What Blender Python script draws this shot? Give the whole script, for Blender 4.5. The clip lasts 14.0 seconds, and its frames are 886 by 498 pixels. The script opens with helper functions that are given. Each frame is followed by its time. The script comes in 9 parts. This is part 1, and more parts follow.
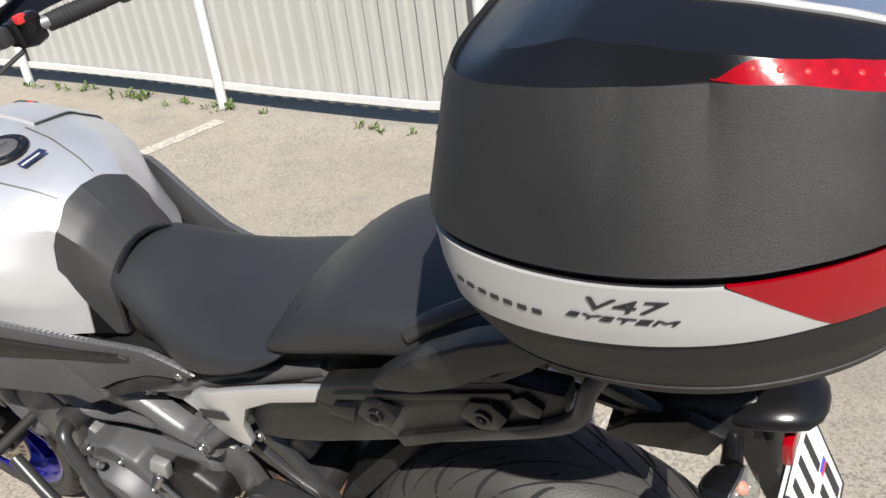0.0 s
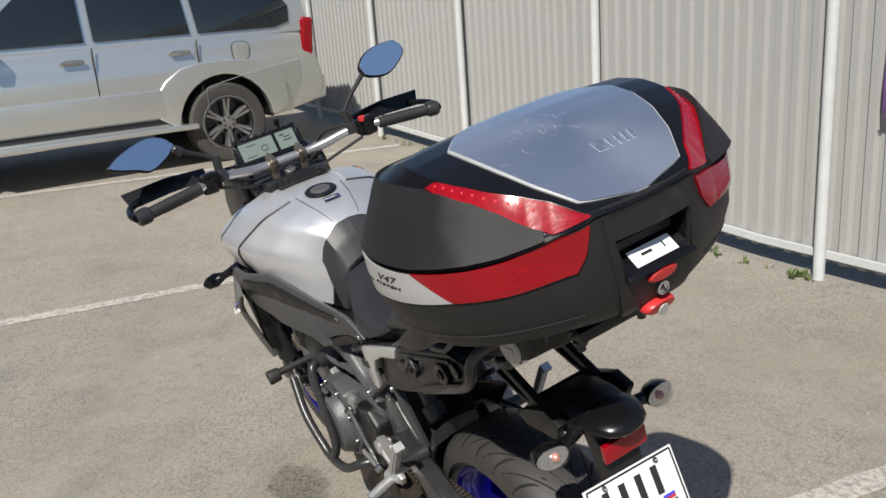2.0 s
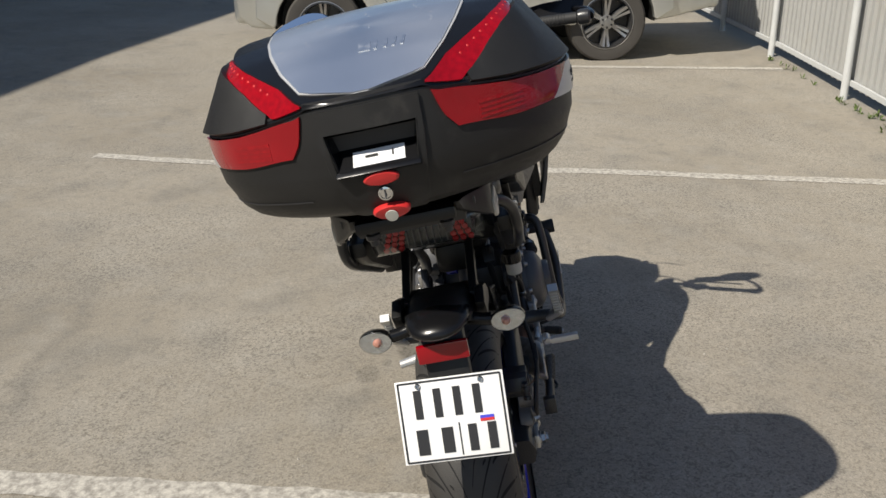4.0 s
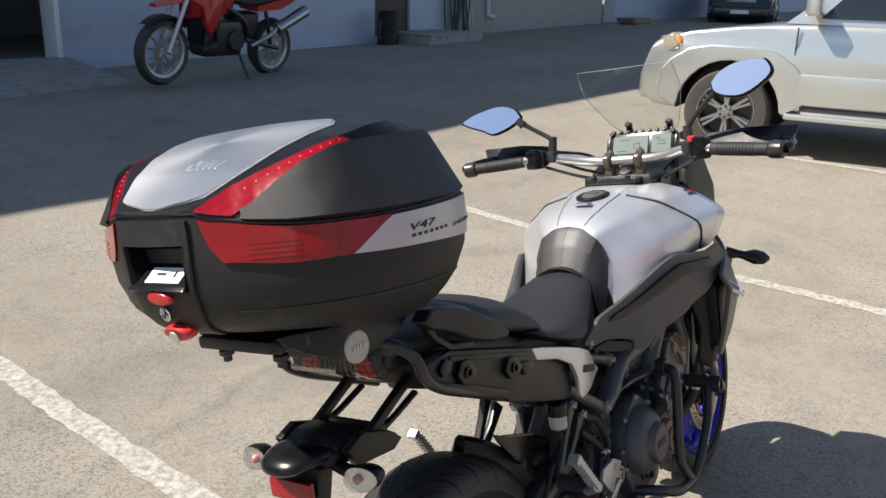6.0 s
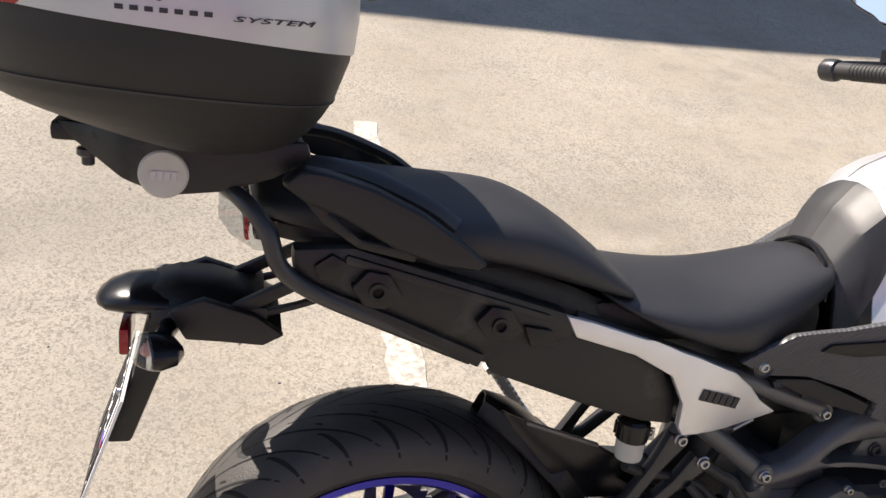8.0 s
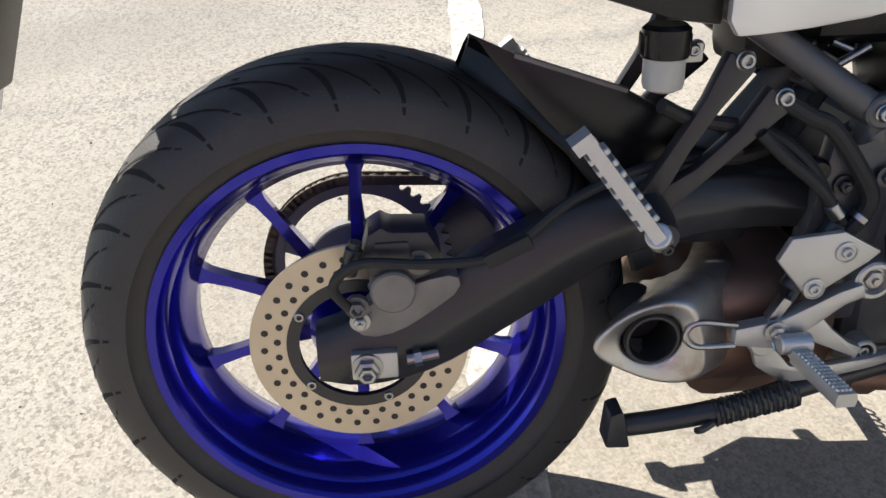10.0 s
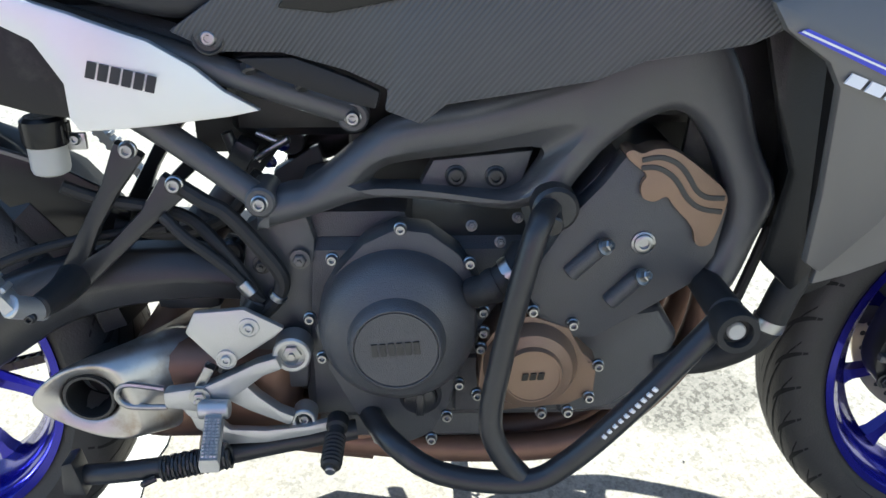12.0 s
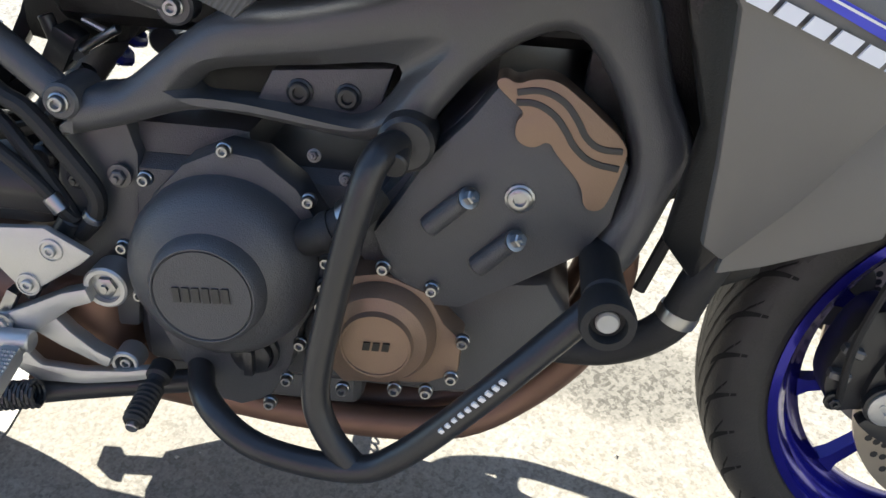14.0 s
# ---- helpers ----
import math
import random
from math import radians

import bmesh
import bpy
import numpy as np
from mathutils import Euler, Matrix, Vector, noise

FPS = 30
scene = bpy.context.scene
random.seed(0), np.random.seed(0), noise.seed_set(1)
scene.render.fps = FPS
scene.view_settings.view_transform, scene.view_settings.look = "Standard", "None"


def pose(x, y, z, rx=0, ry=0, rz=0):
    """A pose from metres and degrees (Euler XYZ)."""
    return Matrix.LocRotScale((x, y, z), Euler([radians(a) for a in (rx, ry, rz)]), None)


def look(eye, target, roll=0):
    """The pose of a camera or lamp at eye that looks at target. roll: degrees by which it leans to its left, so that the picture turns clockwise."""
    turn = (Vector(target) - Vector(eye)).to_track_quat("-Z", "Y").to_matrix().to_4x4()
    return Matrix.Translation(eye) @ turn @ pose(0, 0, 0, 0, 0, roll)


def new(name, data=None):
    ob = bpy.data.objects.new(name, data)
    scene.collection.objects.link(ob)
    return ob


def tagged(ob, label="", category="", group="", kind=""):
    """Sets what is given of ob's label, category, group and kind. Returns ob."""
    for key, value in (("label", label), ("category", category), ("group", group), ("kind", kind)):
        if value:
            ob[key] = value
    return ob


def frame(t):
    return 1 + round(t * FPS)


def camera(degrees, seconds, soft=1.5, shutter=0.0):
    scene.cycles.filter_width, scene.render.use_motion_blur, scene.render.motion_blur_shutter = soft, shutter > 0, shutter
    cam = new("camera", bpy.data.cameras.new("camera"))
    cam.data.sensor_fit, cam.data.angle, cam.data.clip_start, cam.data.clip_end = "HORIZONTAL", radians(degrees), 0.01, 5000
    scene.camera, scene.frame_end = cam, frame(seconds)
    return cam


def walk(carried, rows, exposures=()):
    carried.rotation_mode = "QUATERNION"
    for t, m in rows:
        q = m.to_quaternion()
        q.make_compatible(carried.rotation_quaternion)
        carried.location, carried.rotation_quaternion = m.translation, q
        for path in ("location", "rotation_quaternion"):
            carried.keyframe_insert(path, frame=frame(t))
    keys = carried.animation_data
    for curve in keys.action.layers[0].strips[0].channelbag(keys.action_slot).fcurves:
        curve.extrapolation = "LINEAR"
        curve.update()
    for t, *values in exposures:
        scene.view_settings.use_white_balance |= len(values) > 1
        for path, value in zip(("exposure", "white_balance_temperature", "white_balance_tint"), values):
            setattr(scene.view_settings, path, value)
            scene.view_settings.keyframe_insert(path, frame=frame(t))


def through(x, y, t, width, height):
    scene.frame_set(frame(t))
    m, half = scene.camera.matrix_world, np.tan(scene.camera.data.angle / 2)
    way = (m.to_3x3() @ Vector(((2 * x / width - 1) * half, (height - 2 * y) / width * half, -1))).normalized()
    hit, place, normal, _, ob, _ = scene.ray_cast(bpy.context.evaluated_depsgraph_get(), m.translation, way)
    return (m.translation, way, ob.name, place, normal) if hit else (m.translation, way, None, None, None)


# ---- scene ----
# The walk: seconds, place in metres, turn in degrees.
cam = camera(55.26, 14.0)
ROWS = [
    (0, -0.4173, 0.9277, 1.3744, 63.17, 6.72, -151.08),
    (0.5, -0.6361, 1.0586, 1.4515, 67.83, 5.29, -146.51),
    (1, -0.8465, 1.0988, 1.5149, 71.22, 3.45, -138.60),
    (1.5, -1.0795, 1.0015, 1.4945, 73.56, 2.74, -127.42),
    (2, -1.3144, 0.9530, 1.4689, 73.60, 4.03, -118.82),
    (2.5, -1.5490, 0.7938, 1.4449, 72.16, 4.24, -109.89),
    (2.7, -1.6414, 0.6937, 1.4136, 71.09, 3.74, -106.56),
    (4.8, -1.5284, -0.2720, 1.4723, 71.28, 0.57, -76.67),
    (5, -1.4750, -0.3458, 1.5003, 72.20, 0.63, -73.80),
    (5.5, -1.3118, -0.5499, 1.4986, 73.01, 0.43, -64.12),
    (6, -1.1701, -0.7212, 1.5143, 72.71, -1.53, -55.19),
    (6.5, -0.9158, -0.7788, 1.5002, 72.51, -5.06, -47.14),
    (7, -0.6552, -0.8682, 1.4742, 71.25, -6.70, -32.79),
    (7.5, -0.4033, -0.8751, 1.4407, 67.26, -7.65, -20.71),
    (8, -0.2144, -0.8003, 1.3812, 61.30, -7.14, -12.52),
    (8.2, -0.1472, -0.7901, 1.3414, 58.43, -6.22, -8.91),
    (10.3, 0.1302, -0.7206, 0.9589, 53.42, 2.31, -5.10),
    (10.5, 0.1964, -0.7323, 0.9622, 53.65, 2.41, -4.86),
    (11, 0.3961, -0.7839, 0.9742, 54.32, 2.53, -2.77),
    (11.5, 0.5673, -0.7893, 0.9985, 55.18, 1.93, -2.18),
    (12, 0.7174, -0.7902, 1.0361, 55.29, 1.45, -1.04),
    (12.5, 0.8567, -0.8284, 1.0697, 54.91, -0.70, 2.10),
    (13, 0.9176, -0.7718, 1.0116, 53.92, -1.03, 5.50),
    (13.5, 0.9269, -0.6410, 0.9279, 52.43, -0.06, 6.86),
    (14, 0.9254, -0.6423, 0.9391, 51.30, -0.56, 6.51),
]
EXPOSURES = [(0, 0.92, 6250, 10), (1, 0.50, 6250, 10), (2, 0.40, 6200, 10), (2.7, 0.16, 6300, 10), (4.8, 0.58, 6500, 9), (6.5, 0.98, 6400, 13), (8.2, 1.38, 6700, 15), (10.3, 1.55, 6050, 9), (11.5, 1.98, 5600, 4), (12.3, 2.08, 5520, 2), (13, 1.82, 5700, 5), (14, 1.95, 6000, 6)]
walk(cam, [(t, pose(x, y, z, rx, ry, rz)) for t, x, y, z, rx, ry, rz in ROWS], EXPOSURES)

# Clear noon sky and one sun, from behind the machine's left.
world = bpy.data.worlds.new("sky")
scene.world = world
world.use_nodes = True
wn = world.node_tree.nodes
sky = wn.new("ShaderNodeTexSky")
sky.sky_type = "NISHITA"
sky.sun_disc = False
sky.sun_elevation = radians(47)
sky.sun_rotation = radians(-41)
sky.air_density, sky.dust_density = 1.0, 0.4
wn["Background"].inputs["Strength"].default_value = 0.075
world.node_tree.links.new(sky.outputs["Color"], wn["Background"].inputs["Color"])
sun = new("sun", bpy.data.lights.new("sun", "SUN"))
sun.data.energy, sun.data.angle, sun.data.color = 4.6, radians(0.53), (1.0, 0.93, 0.82)
sun.matrix_world = look((-6.2, 7.0, 10.0), (0, 0, 0))

# ---------------------------------------------------------------- materials
def mat(name, color, rough=0.5, metal=0.0, vary=0.15, scale=12.0, bump=0.0, bump_scale=200.0, fine=0.0, coat=0.0, tint=None,
        aniso=0.0, dirt=None, dirt_amount=0.0, dirt_scale=6.0, rough_vary=0.15, spec=0.5, per_piece=0.0):
    """A surface with coarse and fine variation of colour and gloss, fine relief and, if wanted, dirt in patches."""
    m = bpy.data.materials.new(name)
    m.use_nodes = True
    n, l = m.node_tree.nodes, m.node_tree.links
    p = n["Principled BSDF"]
    co = n.new("ShaderNodeTexCoord")
    big, small = n.new("ShaderNodeTexNoise"), n.new("ShaderNodeTexNoise")
    big.inputs["Scale"].default_value, big.inputs["Detail"].default_value = scale, 5
    small.inputs["Scale"].default_value, small.inputs["Detail"].default_value = bump_scale, 3
    l.new(co.outputs["Object"], big.inputs["Vector"]), l.new(co.outputs["Object"], small.inputs["Vector"])
    ramp = n.new("ShaderNodeMix")
    ramp.data_type = "RGBA"
    lo = [max(0.0, c * (1 - vary)) for c in color]
    hi = [min(1.0, c * (1 + vary)) for c in (tint or color)]
    ramp.inputs["A"].default_value, ramp.inputs["B"].default_value = (*lo, 1), (*hi, 1)
    l.new(big.outputs["Fac"], ramp.inputs["Factor"])
    col = ramp.outputs["Result"]
    if fine:
        f = n.new("ShaderNodeMix")
        f.data_type, f.blend_type = "RGBA", "OVERLAY"
        f.inputs["Factor"].default_value = fine
        l.new(col, f.inputs["A"]), l.new(small.outputs["Fac"], f.inputs["B"])
        col = f.outputs["Result"]
    if per_piece:
        info, hs = n.new("ShaderNodeObjectInfo"), n.new("ShaderNodeHueSaturation")
        k = n.new("ShaderNodeMath")
        k.operation = "MULTIPLY_ADD"
        k.inputs[1].default_value, k.inputs[2].default_value = 2 * per_piece, 1 - per_piece
        l.new(info.outputs["Random"], k.inputs[0]), l.new(k.outputs[0], hs.inputs["Value"]), l.new(col, hs.inputs["Color"])
        col = hs.outputs["Color"]
    if dirt:
        d, r, mx = n.new("ShaderNodeTexNoise"), n.new("ShaderNodeValToRGB"), n.new("ShaderNodeMix")
        d.inputs["Scale"].default_value, d.inputs["Detail"].default_value, d.inputs["Roughness"].default_value = dirt_scale, 8, 0.65
        r.color_ramp.elements[0].position, r.color_ramp.elements[1].position = 0.62 - 0.3 * dirt_amount, 0.78 - 0.2 * dirt_amount
        mx.data_type = "RGBA"
        mx.inputs["B"].default_value = (*dirt, 1)
        l.new(co.outputs["Object"], d.inputs["Vector"]), l.new(d.outputs["Fac"], r.inputs["Fac"])
        l.new(r.outputs["Color"], mx.inputs["Factor"]), l.new(col, mx.inputs["A"])
        col = mx.outputs["Result"]
    l.new(col, p.inputs["Base Color"])
    rr = n.new("ShaderNodeMapRange")
    rr.inputs["To Min"].default_value, rr.inputs["To Max"].default_value = rough * (1 - rough_vary), min(1, rough * (1 + rough_vary))
    l.new(big.outputs["Fac"], rr.inputs["Value"]), l.new(rr.outputs["Result"], p.inputs["Roughness"])
    p.inputs["Metallic"].default_value = metal
    p.inputs["Specular IOR Level"].default_value = spec
    p.inputs["Coat Weight"].default_value = coat
    p.inputs["Coat Roughness"].default_value = 0.06
    p.inputs["Anisotropic"].default_value = aniso
    if bump:
        b = n.new("ShaderNodeBump")
        b.inputs["Strength"].default_value, b.inputs["Distance"].default_value = min(1, bump), 0.002
        l.new(small.outputs["Fac"], b.inputs["Height"]), l.new(b.outputs["Normal"], p.inputs["Normal"])
    return m


def glass(name, color=(1, 1, 1), rough=0.02, ior=1.45, through=1.0):
    m = bpy.data.materials.new(name)
    m.use_nodes = True
    p = m.node_tree.nodes["Principled BSDF"]
    p.inputs["Base Color"].default_value = (*color, 1)
    p.inputs["Roughness"].default_value, p.inputs["IOR"].default_value = rough, ior
    p.inputs["Transmission Weight"].default_value = through
    return m


def clear_sheet(name, tint, gloss=0.08):
    """Thin clear plastic: it lets light straight through, and shines by Fresnel."""
    m = bpy.data.materials.new(name)
    m.use_nodes = True
    n, l = m.node_tree.nodes, m.node_tree.links
    n.remove(n["Principled BSDF"])
    a, b, mx, fr = n.new("ShaderNodeBsdfTransparent"), n.new("ShaderNodeBsdfGlossy"), n.new("ShaderNodeMixShader"), n.new("ShaderNodeLayerWeight")
    a.inputs["Color"].default_value = (*tint, 1)
    b.inputs["Roughness"].default_value = gloss
    fr.inputs["Blend"].default_value = 0.5
    pw, ml = n.new("ShaderNodeMath"), n.new("ShaderNodeMath")
    pw.operation, ml.operation = "POWER", "MULTIPLY_ADD"
    pw.inputs[1].default_value, ml.inputs[1].default_value, ml.inputs[2].default_value = 4.0, 0.6, 0.035
    l.new(fr.outputs["Facing"], pw.inputs[0]), l.new(pw.outputs[0], ml.inputs[0])
    l.new(ml.outputs[0], mx.inputs[0]), l.new(a.outputs[0], mx.inputs[1]), l.new(b.outputs[0], mx.inputs[2])
    l.new(mx.outputs[0], n["Material Output"].inputs["Surface"])
    return m


def weave(name, dark, light, rough):
    """Moulded twill pattern: fine slanted ribs."""
    m = mat(name, dark, rough, vary=0.2)
    n, l = m.node_tree.nodes, m.node_tree.links
    p = n["Principled BSDF"]
    co, mp, wv = n.new("ShaderNodeTexCoord"), n.new("ShaderNodeMapping"), n.new("ShaderNodeTexWave")
    mp.inputs["Rotation"].default_value = (0, radians(-38), 0)
    wv.inputs["Scale"].default_value, wv.inputs["Distortion"].default_value = 74, 0.2
    mx, b = n.new("ShaderNodeMix"), n.new("ShaderNodeBump")
    mx.data_type = "RGBA"
    mx.inputs["A"].default_value, mx.inputs["B"].default_value = (*dark, 1), (*light, 1)
    b.inputs["Strength"].default_value, b.inputs["Distance"].default_value = 0.6, 0.001
    l.new(co.outputs["Object"], mp.inputs["Vector"]), l.new(mp.outputs[0], wv.inputs["Vector"])
    l.new(wv.outputs["Fac"], mx.inputs["Factor"]), l.new(mx.outputs["Result"], p.inputs["Base Color"])
    l.new(wv.outputs["Fac"], b.inputs["Height"]), l.new(b.outputs["Normal"], p.inputs["Normal"])
    return m


BLACK_GRAIN = mat("grained_black_plastic", (0.0145, 0.0142, 0.014), 0.48, spec=0.36, vary=0.2, bump=0.30, bump_scale=2100, fine=0.2, dirt=(0.06, 0.055, 0.05), dirt_amount=0.1)
BLACK_SATIN = mat("satin_black_plastic", (0.006, 0.006, 0.0068), 0.25, spec=0.36, vary=0.2, bump=0.05, bump_scale=700)
BLACK_GLOSS = mat("gloss_black_plastic", (0.008, 0.008, 0.009), 0.2, vary=0.2, coat=0.2)
BLACK_MATT = mat("matt_black_plastic", (0.009, 0.009, 0.009), 0.38, spec=0.4, vary=0.25, bump=0.2, bump_scale=600, dirt=(0.07, 0.065, 0.055), dirt_amount=0.15)
BLACK_METAL = mat("black_painted_metal", (0.026, 0.026, 0.027), 0.31, spec=0.5, vary=0.2, bump=0.12, bump_scale=500, dirt=(0.06, 0.055, 0.05), dirt_amount=0.12)
FRAME_BLACK = mat("satin_black_frame_paint", (0.070, 0.0705, 0.073), 0.30, spec=0.6, vary=0.15, bump=0.2, bump_scale=800)
ENGINE_BLACK = mat("matt_black_engine_paint", (0.066, 0.067, 0.0705), 0.34, spec=0.55, vary=0.2, bump=0.3, bump_scale=700, dirt=(0.07, 0.065, 0.06), dirt_amount=0.1)
VINYL = mat("black_seat_vinyl", (0.020, 0.0205, 0.023), 0.42, spec=0.45, vary=0.15, bump=0.3, bump_scale=1100)
SILVER = mat("matt_silver_paint", (0.70, 0.70, 0.705), 0.36, metal=0.7, vary=0.06, bump=0.03, bump_scale=1500, coat=0.1)
SILVER_BAND = mat("silver_painted_plastic", (0.48, 0.48, 0.48), 0.33, metal=0.35, vary=0.06, scale=20)
ALU_PLATE = mat("brushed_aluminium_plate", (0.86, 0.87, 0.89), 0.30, metal=0.95, vary=0.05, scale=8, aniso=0.4, bump=0.03, bump_scale=300)
ALU = mat("cast_aluminium", (0.52, 0.52, 0.51), 0.42, metal=0.8, vary=0.1, bump=0.15, bump_scale=500, dirt=(0.25, 0.23, 0.2), dirt_amount=0.1)
STEEL = mat("bright_steel", (0.38, 0.38, 0.38), 0.3, metal=1.0, vary=0.1)
CHROME = mat("chrome", (0.75, 0.75, 0.76), 0.1, metal=1.0, vary=0.03)
TITAN = mat("brushed_muffler_steel", (0.50, 0.48, 0.45), 0.36, metal=0.9, vary=0.12, scale=18, dirt=(0.28, 0.21, 0.14), dirt_amount=0.3, dirt_scale=14)
COPPER = mat("copper_brown_engine_paint", (0.25, 0.172, 0.118), 0.42, metal=0.45, vary=0.12, bump=0.15, bump_scale=600)
PIPE = mat("heat_stained_pipe", (0.20, 0.12, 0.085), 0.5, metal=0.6, vary=0.3, scale=20)
BAR_BRONZE = mat("bronze_clamp", (0.22, 0.19, 0.15), 0.4, metal=0.8)
BAR_GREY = mat("grey_handlebar", (0.45, 0.44, 0.43), 0.35, metal=0.8)
RIM_BLUE = mat("blue_metallic_rim_paint", (0.022, 0.019, 0.32), 0.2, metal=0.75, vary=0.12, coat=0.35)
FORK_BLUE = mat("blue_anodised_fork", (0.02, 0.05, 0.42), 0.3, metal=0.5, coat=0.2)
SPRING_BLUE = mat("blue_spring", (0.02, 0.03, 0.3), 0.35)
TYRE = mat("tyre_rubber", (0.034, 0.032, 0.030), 0.56, vary=0.25, scale=15, bump=0.3, bump_scale=350, dirt=(0.05, 0.045, 0.038), dirt_amount=0.25, dirt_scale=14)
DISC = mat("brake_disc_steel", (0.52, 0.45, 0.36), 0.32, metal=0.9, vary=0.12, scale=30)
RUBBER = mat("black_rubber", (0.015, 0.015, 0.015), 0.65, bump=0.2, bump_scale=500)
CHAIN = mat("oily_chain", (0.10, 0.085, 0.065), 0.42, metal=0.8, vary=0.4, scale=60)
GREY_FAIR = mat("matt_grey_fairing", (0.145, 0.141, 0.134), 0.42, metal=0.3, vary=0.08, bump=0.08, bump_scale=900)
CARBON = weave("moulded_twill_plastic", (0.052, 0.053, 0.056), (0.076, 0.077, 0.081), 0.36)
LAMP_RED = mat("red_lamp_plastic", (0.27, 0.001, 0.006), 0.16, vary=0.45, scale=120, coat=0.5, spec=0.3, bump=0.12, bump_scale=70)
LAMP_RED_DARK = mat("deep_red_reflector", (0.24, 0.001, 0.006), 0.15, vary=0.25, scale=14, coat=0.6, spec=0.3, bump=0.04, bump_scale=90)
LED_RED = mat("bright_red_cell", (0.48, 0.012, 0.012), 0.5, vary=0.2, scale=60)
BOWL = mat("reflector_bowl", (0.82, 0.80, 0.78), 0.22, metal=0.9, vary=0.35, scale=150, bump=0.5, bump_scale=260)
LENS = clear_sheet("clear_lens", (0.85, 0.87, 0.88), 0.05)
SCREEN = clear_sheet("clear_windscreen", (0.93, 0.94, 0.935), 0.03)
AMBER = mat("orange_bulb", (0.62, 0.28, 0.20), 0.25)
WHITE_PAINT = mat("white_enamel", (0.78, 0.78, 0.77), 0.35, vary=0.05)
WHITE_PLASTIC = mat("milky_plastic", (0.44, 0.43, 0.385), 0.4, vary=0.15)
# black for print and gaps, and for painted shade in holes and under sills
INK_AND_SHADE = mat("black_print_and_shade", (0.02, 0.02, 0.022), 0.5)
INK_WHITE = mat("white_print", (0.8, 0.8, 0.8), 0.45, vary=0.03)
BLUE_PRINT = mat("blue_print", (0.05, 0.06, 0.55), 0.4)
RED_PRINT = mat("red_print", (0.55, 0.03, 0.03), 0.35)
LCD = mat("grey_green_display", (0.17, 0.205, 0.18), 0.15, vary=0.04, coat=0.5)
MIRROR = mat("mirror_glass", (0.85, 0.87, 0.9), 0.015, metal=1.0, vary=0.0, rough_vary=0.0)
GREASE = mat("grey_cast_metal", (0.16, 0.155, 0.15), 0.5, metal=0.6, vary=0.25, bump=0.2, bump_scale=400)


# ---------------------------------------------------------------- mesh helpers
def joined(*bms):
    out = bmesh.new()
    for b in bms:
        me = bpy.data.meshes.new("tmp")
        b.to_mesh(me)
        b.free()
        out.from_mesh(me)
        bpy.data.meshes.remove(me)
    return out


def mesh_of(name, bm, angle=34.0, smooth=True):
    bmesh.ops.recalc_face_normals(bm, faces=bm.faces)
    for f in bm.faces:
        f.smooth = smooth
    for e in bm.edges:
        e.smooth = len(e.link_faces) != 2 or e.calc_face_angle(0.0) < radians(angle)
    me = bpy.data.meshes.new(name)
    bm.to_mesh(me)
    bm.free()
    return me


def part(name, bm, material, parent, label="", angle=34.0, level=0, smooth=True):
    """Links a bmesh as one mesh object under a thing or a part."""
    me = mesh_of(name, bm, angle, smooth)
    me.materials.append(material)
    ob = new(name, me)
    if parent:
        ob.parent = parent
    if level:
        s = ob.modifiers.new("smooth", "SUBSURF")
        s.levels = s.render_levels = level
    return tagged(ob, label) if label else ob


def pieces(name, bm, material, parent, label=""):
    """Every loose piece of a bmesh becomes a part of its own."""
    left = set(bm.verts)
    while left:
        grow, island = [left.pop()], []
        while grow:
            v = grow.pop()
            island.append(v)
            for e in v.link_edges:
                w = e.other_vert(v)
                if w in left:
                    left.discard(w)
                    grow.append(w)
        out, seat = bmesh.new(), {}
        for v in island:
            seat[v] = out.verts.new(v.co)
        for f in {f for v in island for f in v.link_faces}:
            out.faces.new([seat[v] for v in f.verts])
        part(name, out, material, parent, label)
    bm.free()


def shared(name, me, parent, m):
    """Another object on a mesh that is there already."""
    ob = new(name, me)
    ob.parent = parent
    ob.matrix_basis = m
    return ob


def thing(name, label, category, m=None, group="", kind=""):
    ob = new(name)
    ob.empty_display_size = 0.1
    if m is not None:
        ob.matrix_basis = m
    return tagged(ob, label, category, group, kind)


def loft(rings, closed=True, caps=True):
    bm = bmesh.new()
    vs = [[bm.verts.new(p) for p in r] for r in rings]
    n = len(rings[0])
    for a, b in zip(vs, vs[1:]):
        for i in range(n if closed else n - 1):
            j = (i + 1) % n
            try:
                bm.faces.new((a[i], a[j], b[j], b[i]))
            except ValueError:
                pass
    if caps and closed:
        bm.faces.new(vs[0][::-1])
        bm.faces.new(vs[-1])
    return bm


def bevelled(bm, width, seg=2, angle=30.0):
    es = [e for e in bm.edges if len(e.link_faces) == 2 and e.calc_face_angle(0.0) > radians(angle)]
    if width and es:
        bmesh.ops.bevel(bm, geom=es, offset=width, segments=seg, affect="EDGES", profile=0.6, clamp_overlap=True)
    return bm


def prism(outline, y0, y1, bevel=0.004, seg=2):
    """A plate of the outline in x and z, from y0 to y1."""
    bm = loft([[(x, y0, z) for x, z in outline], [(x, y1, z) for x, z in outline]])
    bmesh.ops.recalc_face_normals(bm, faces=bm.faces)
    return bevelled(bm, bevel, seg)


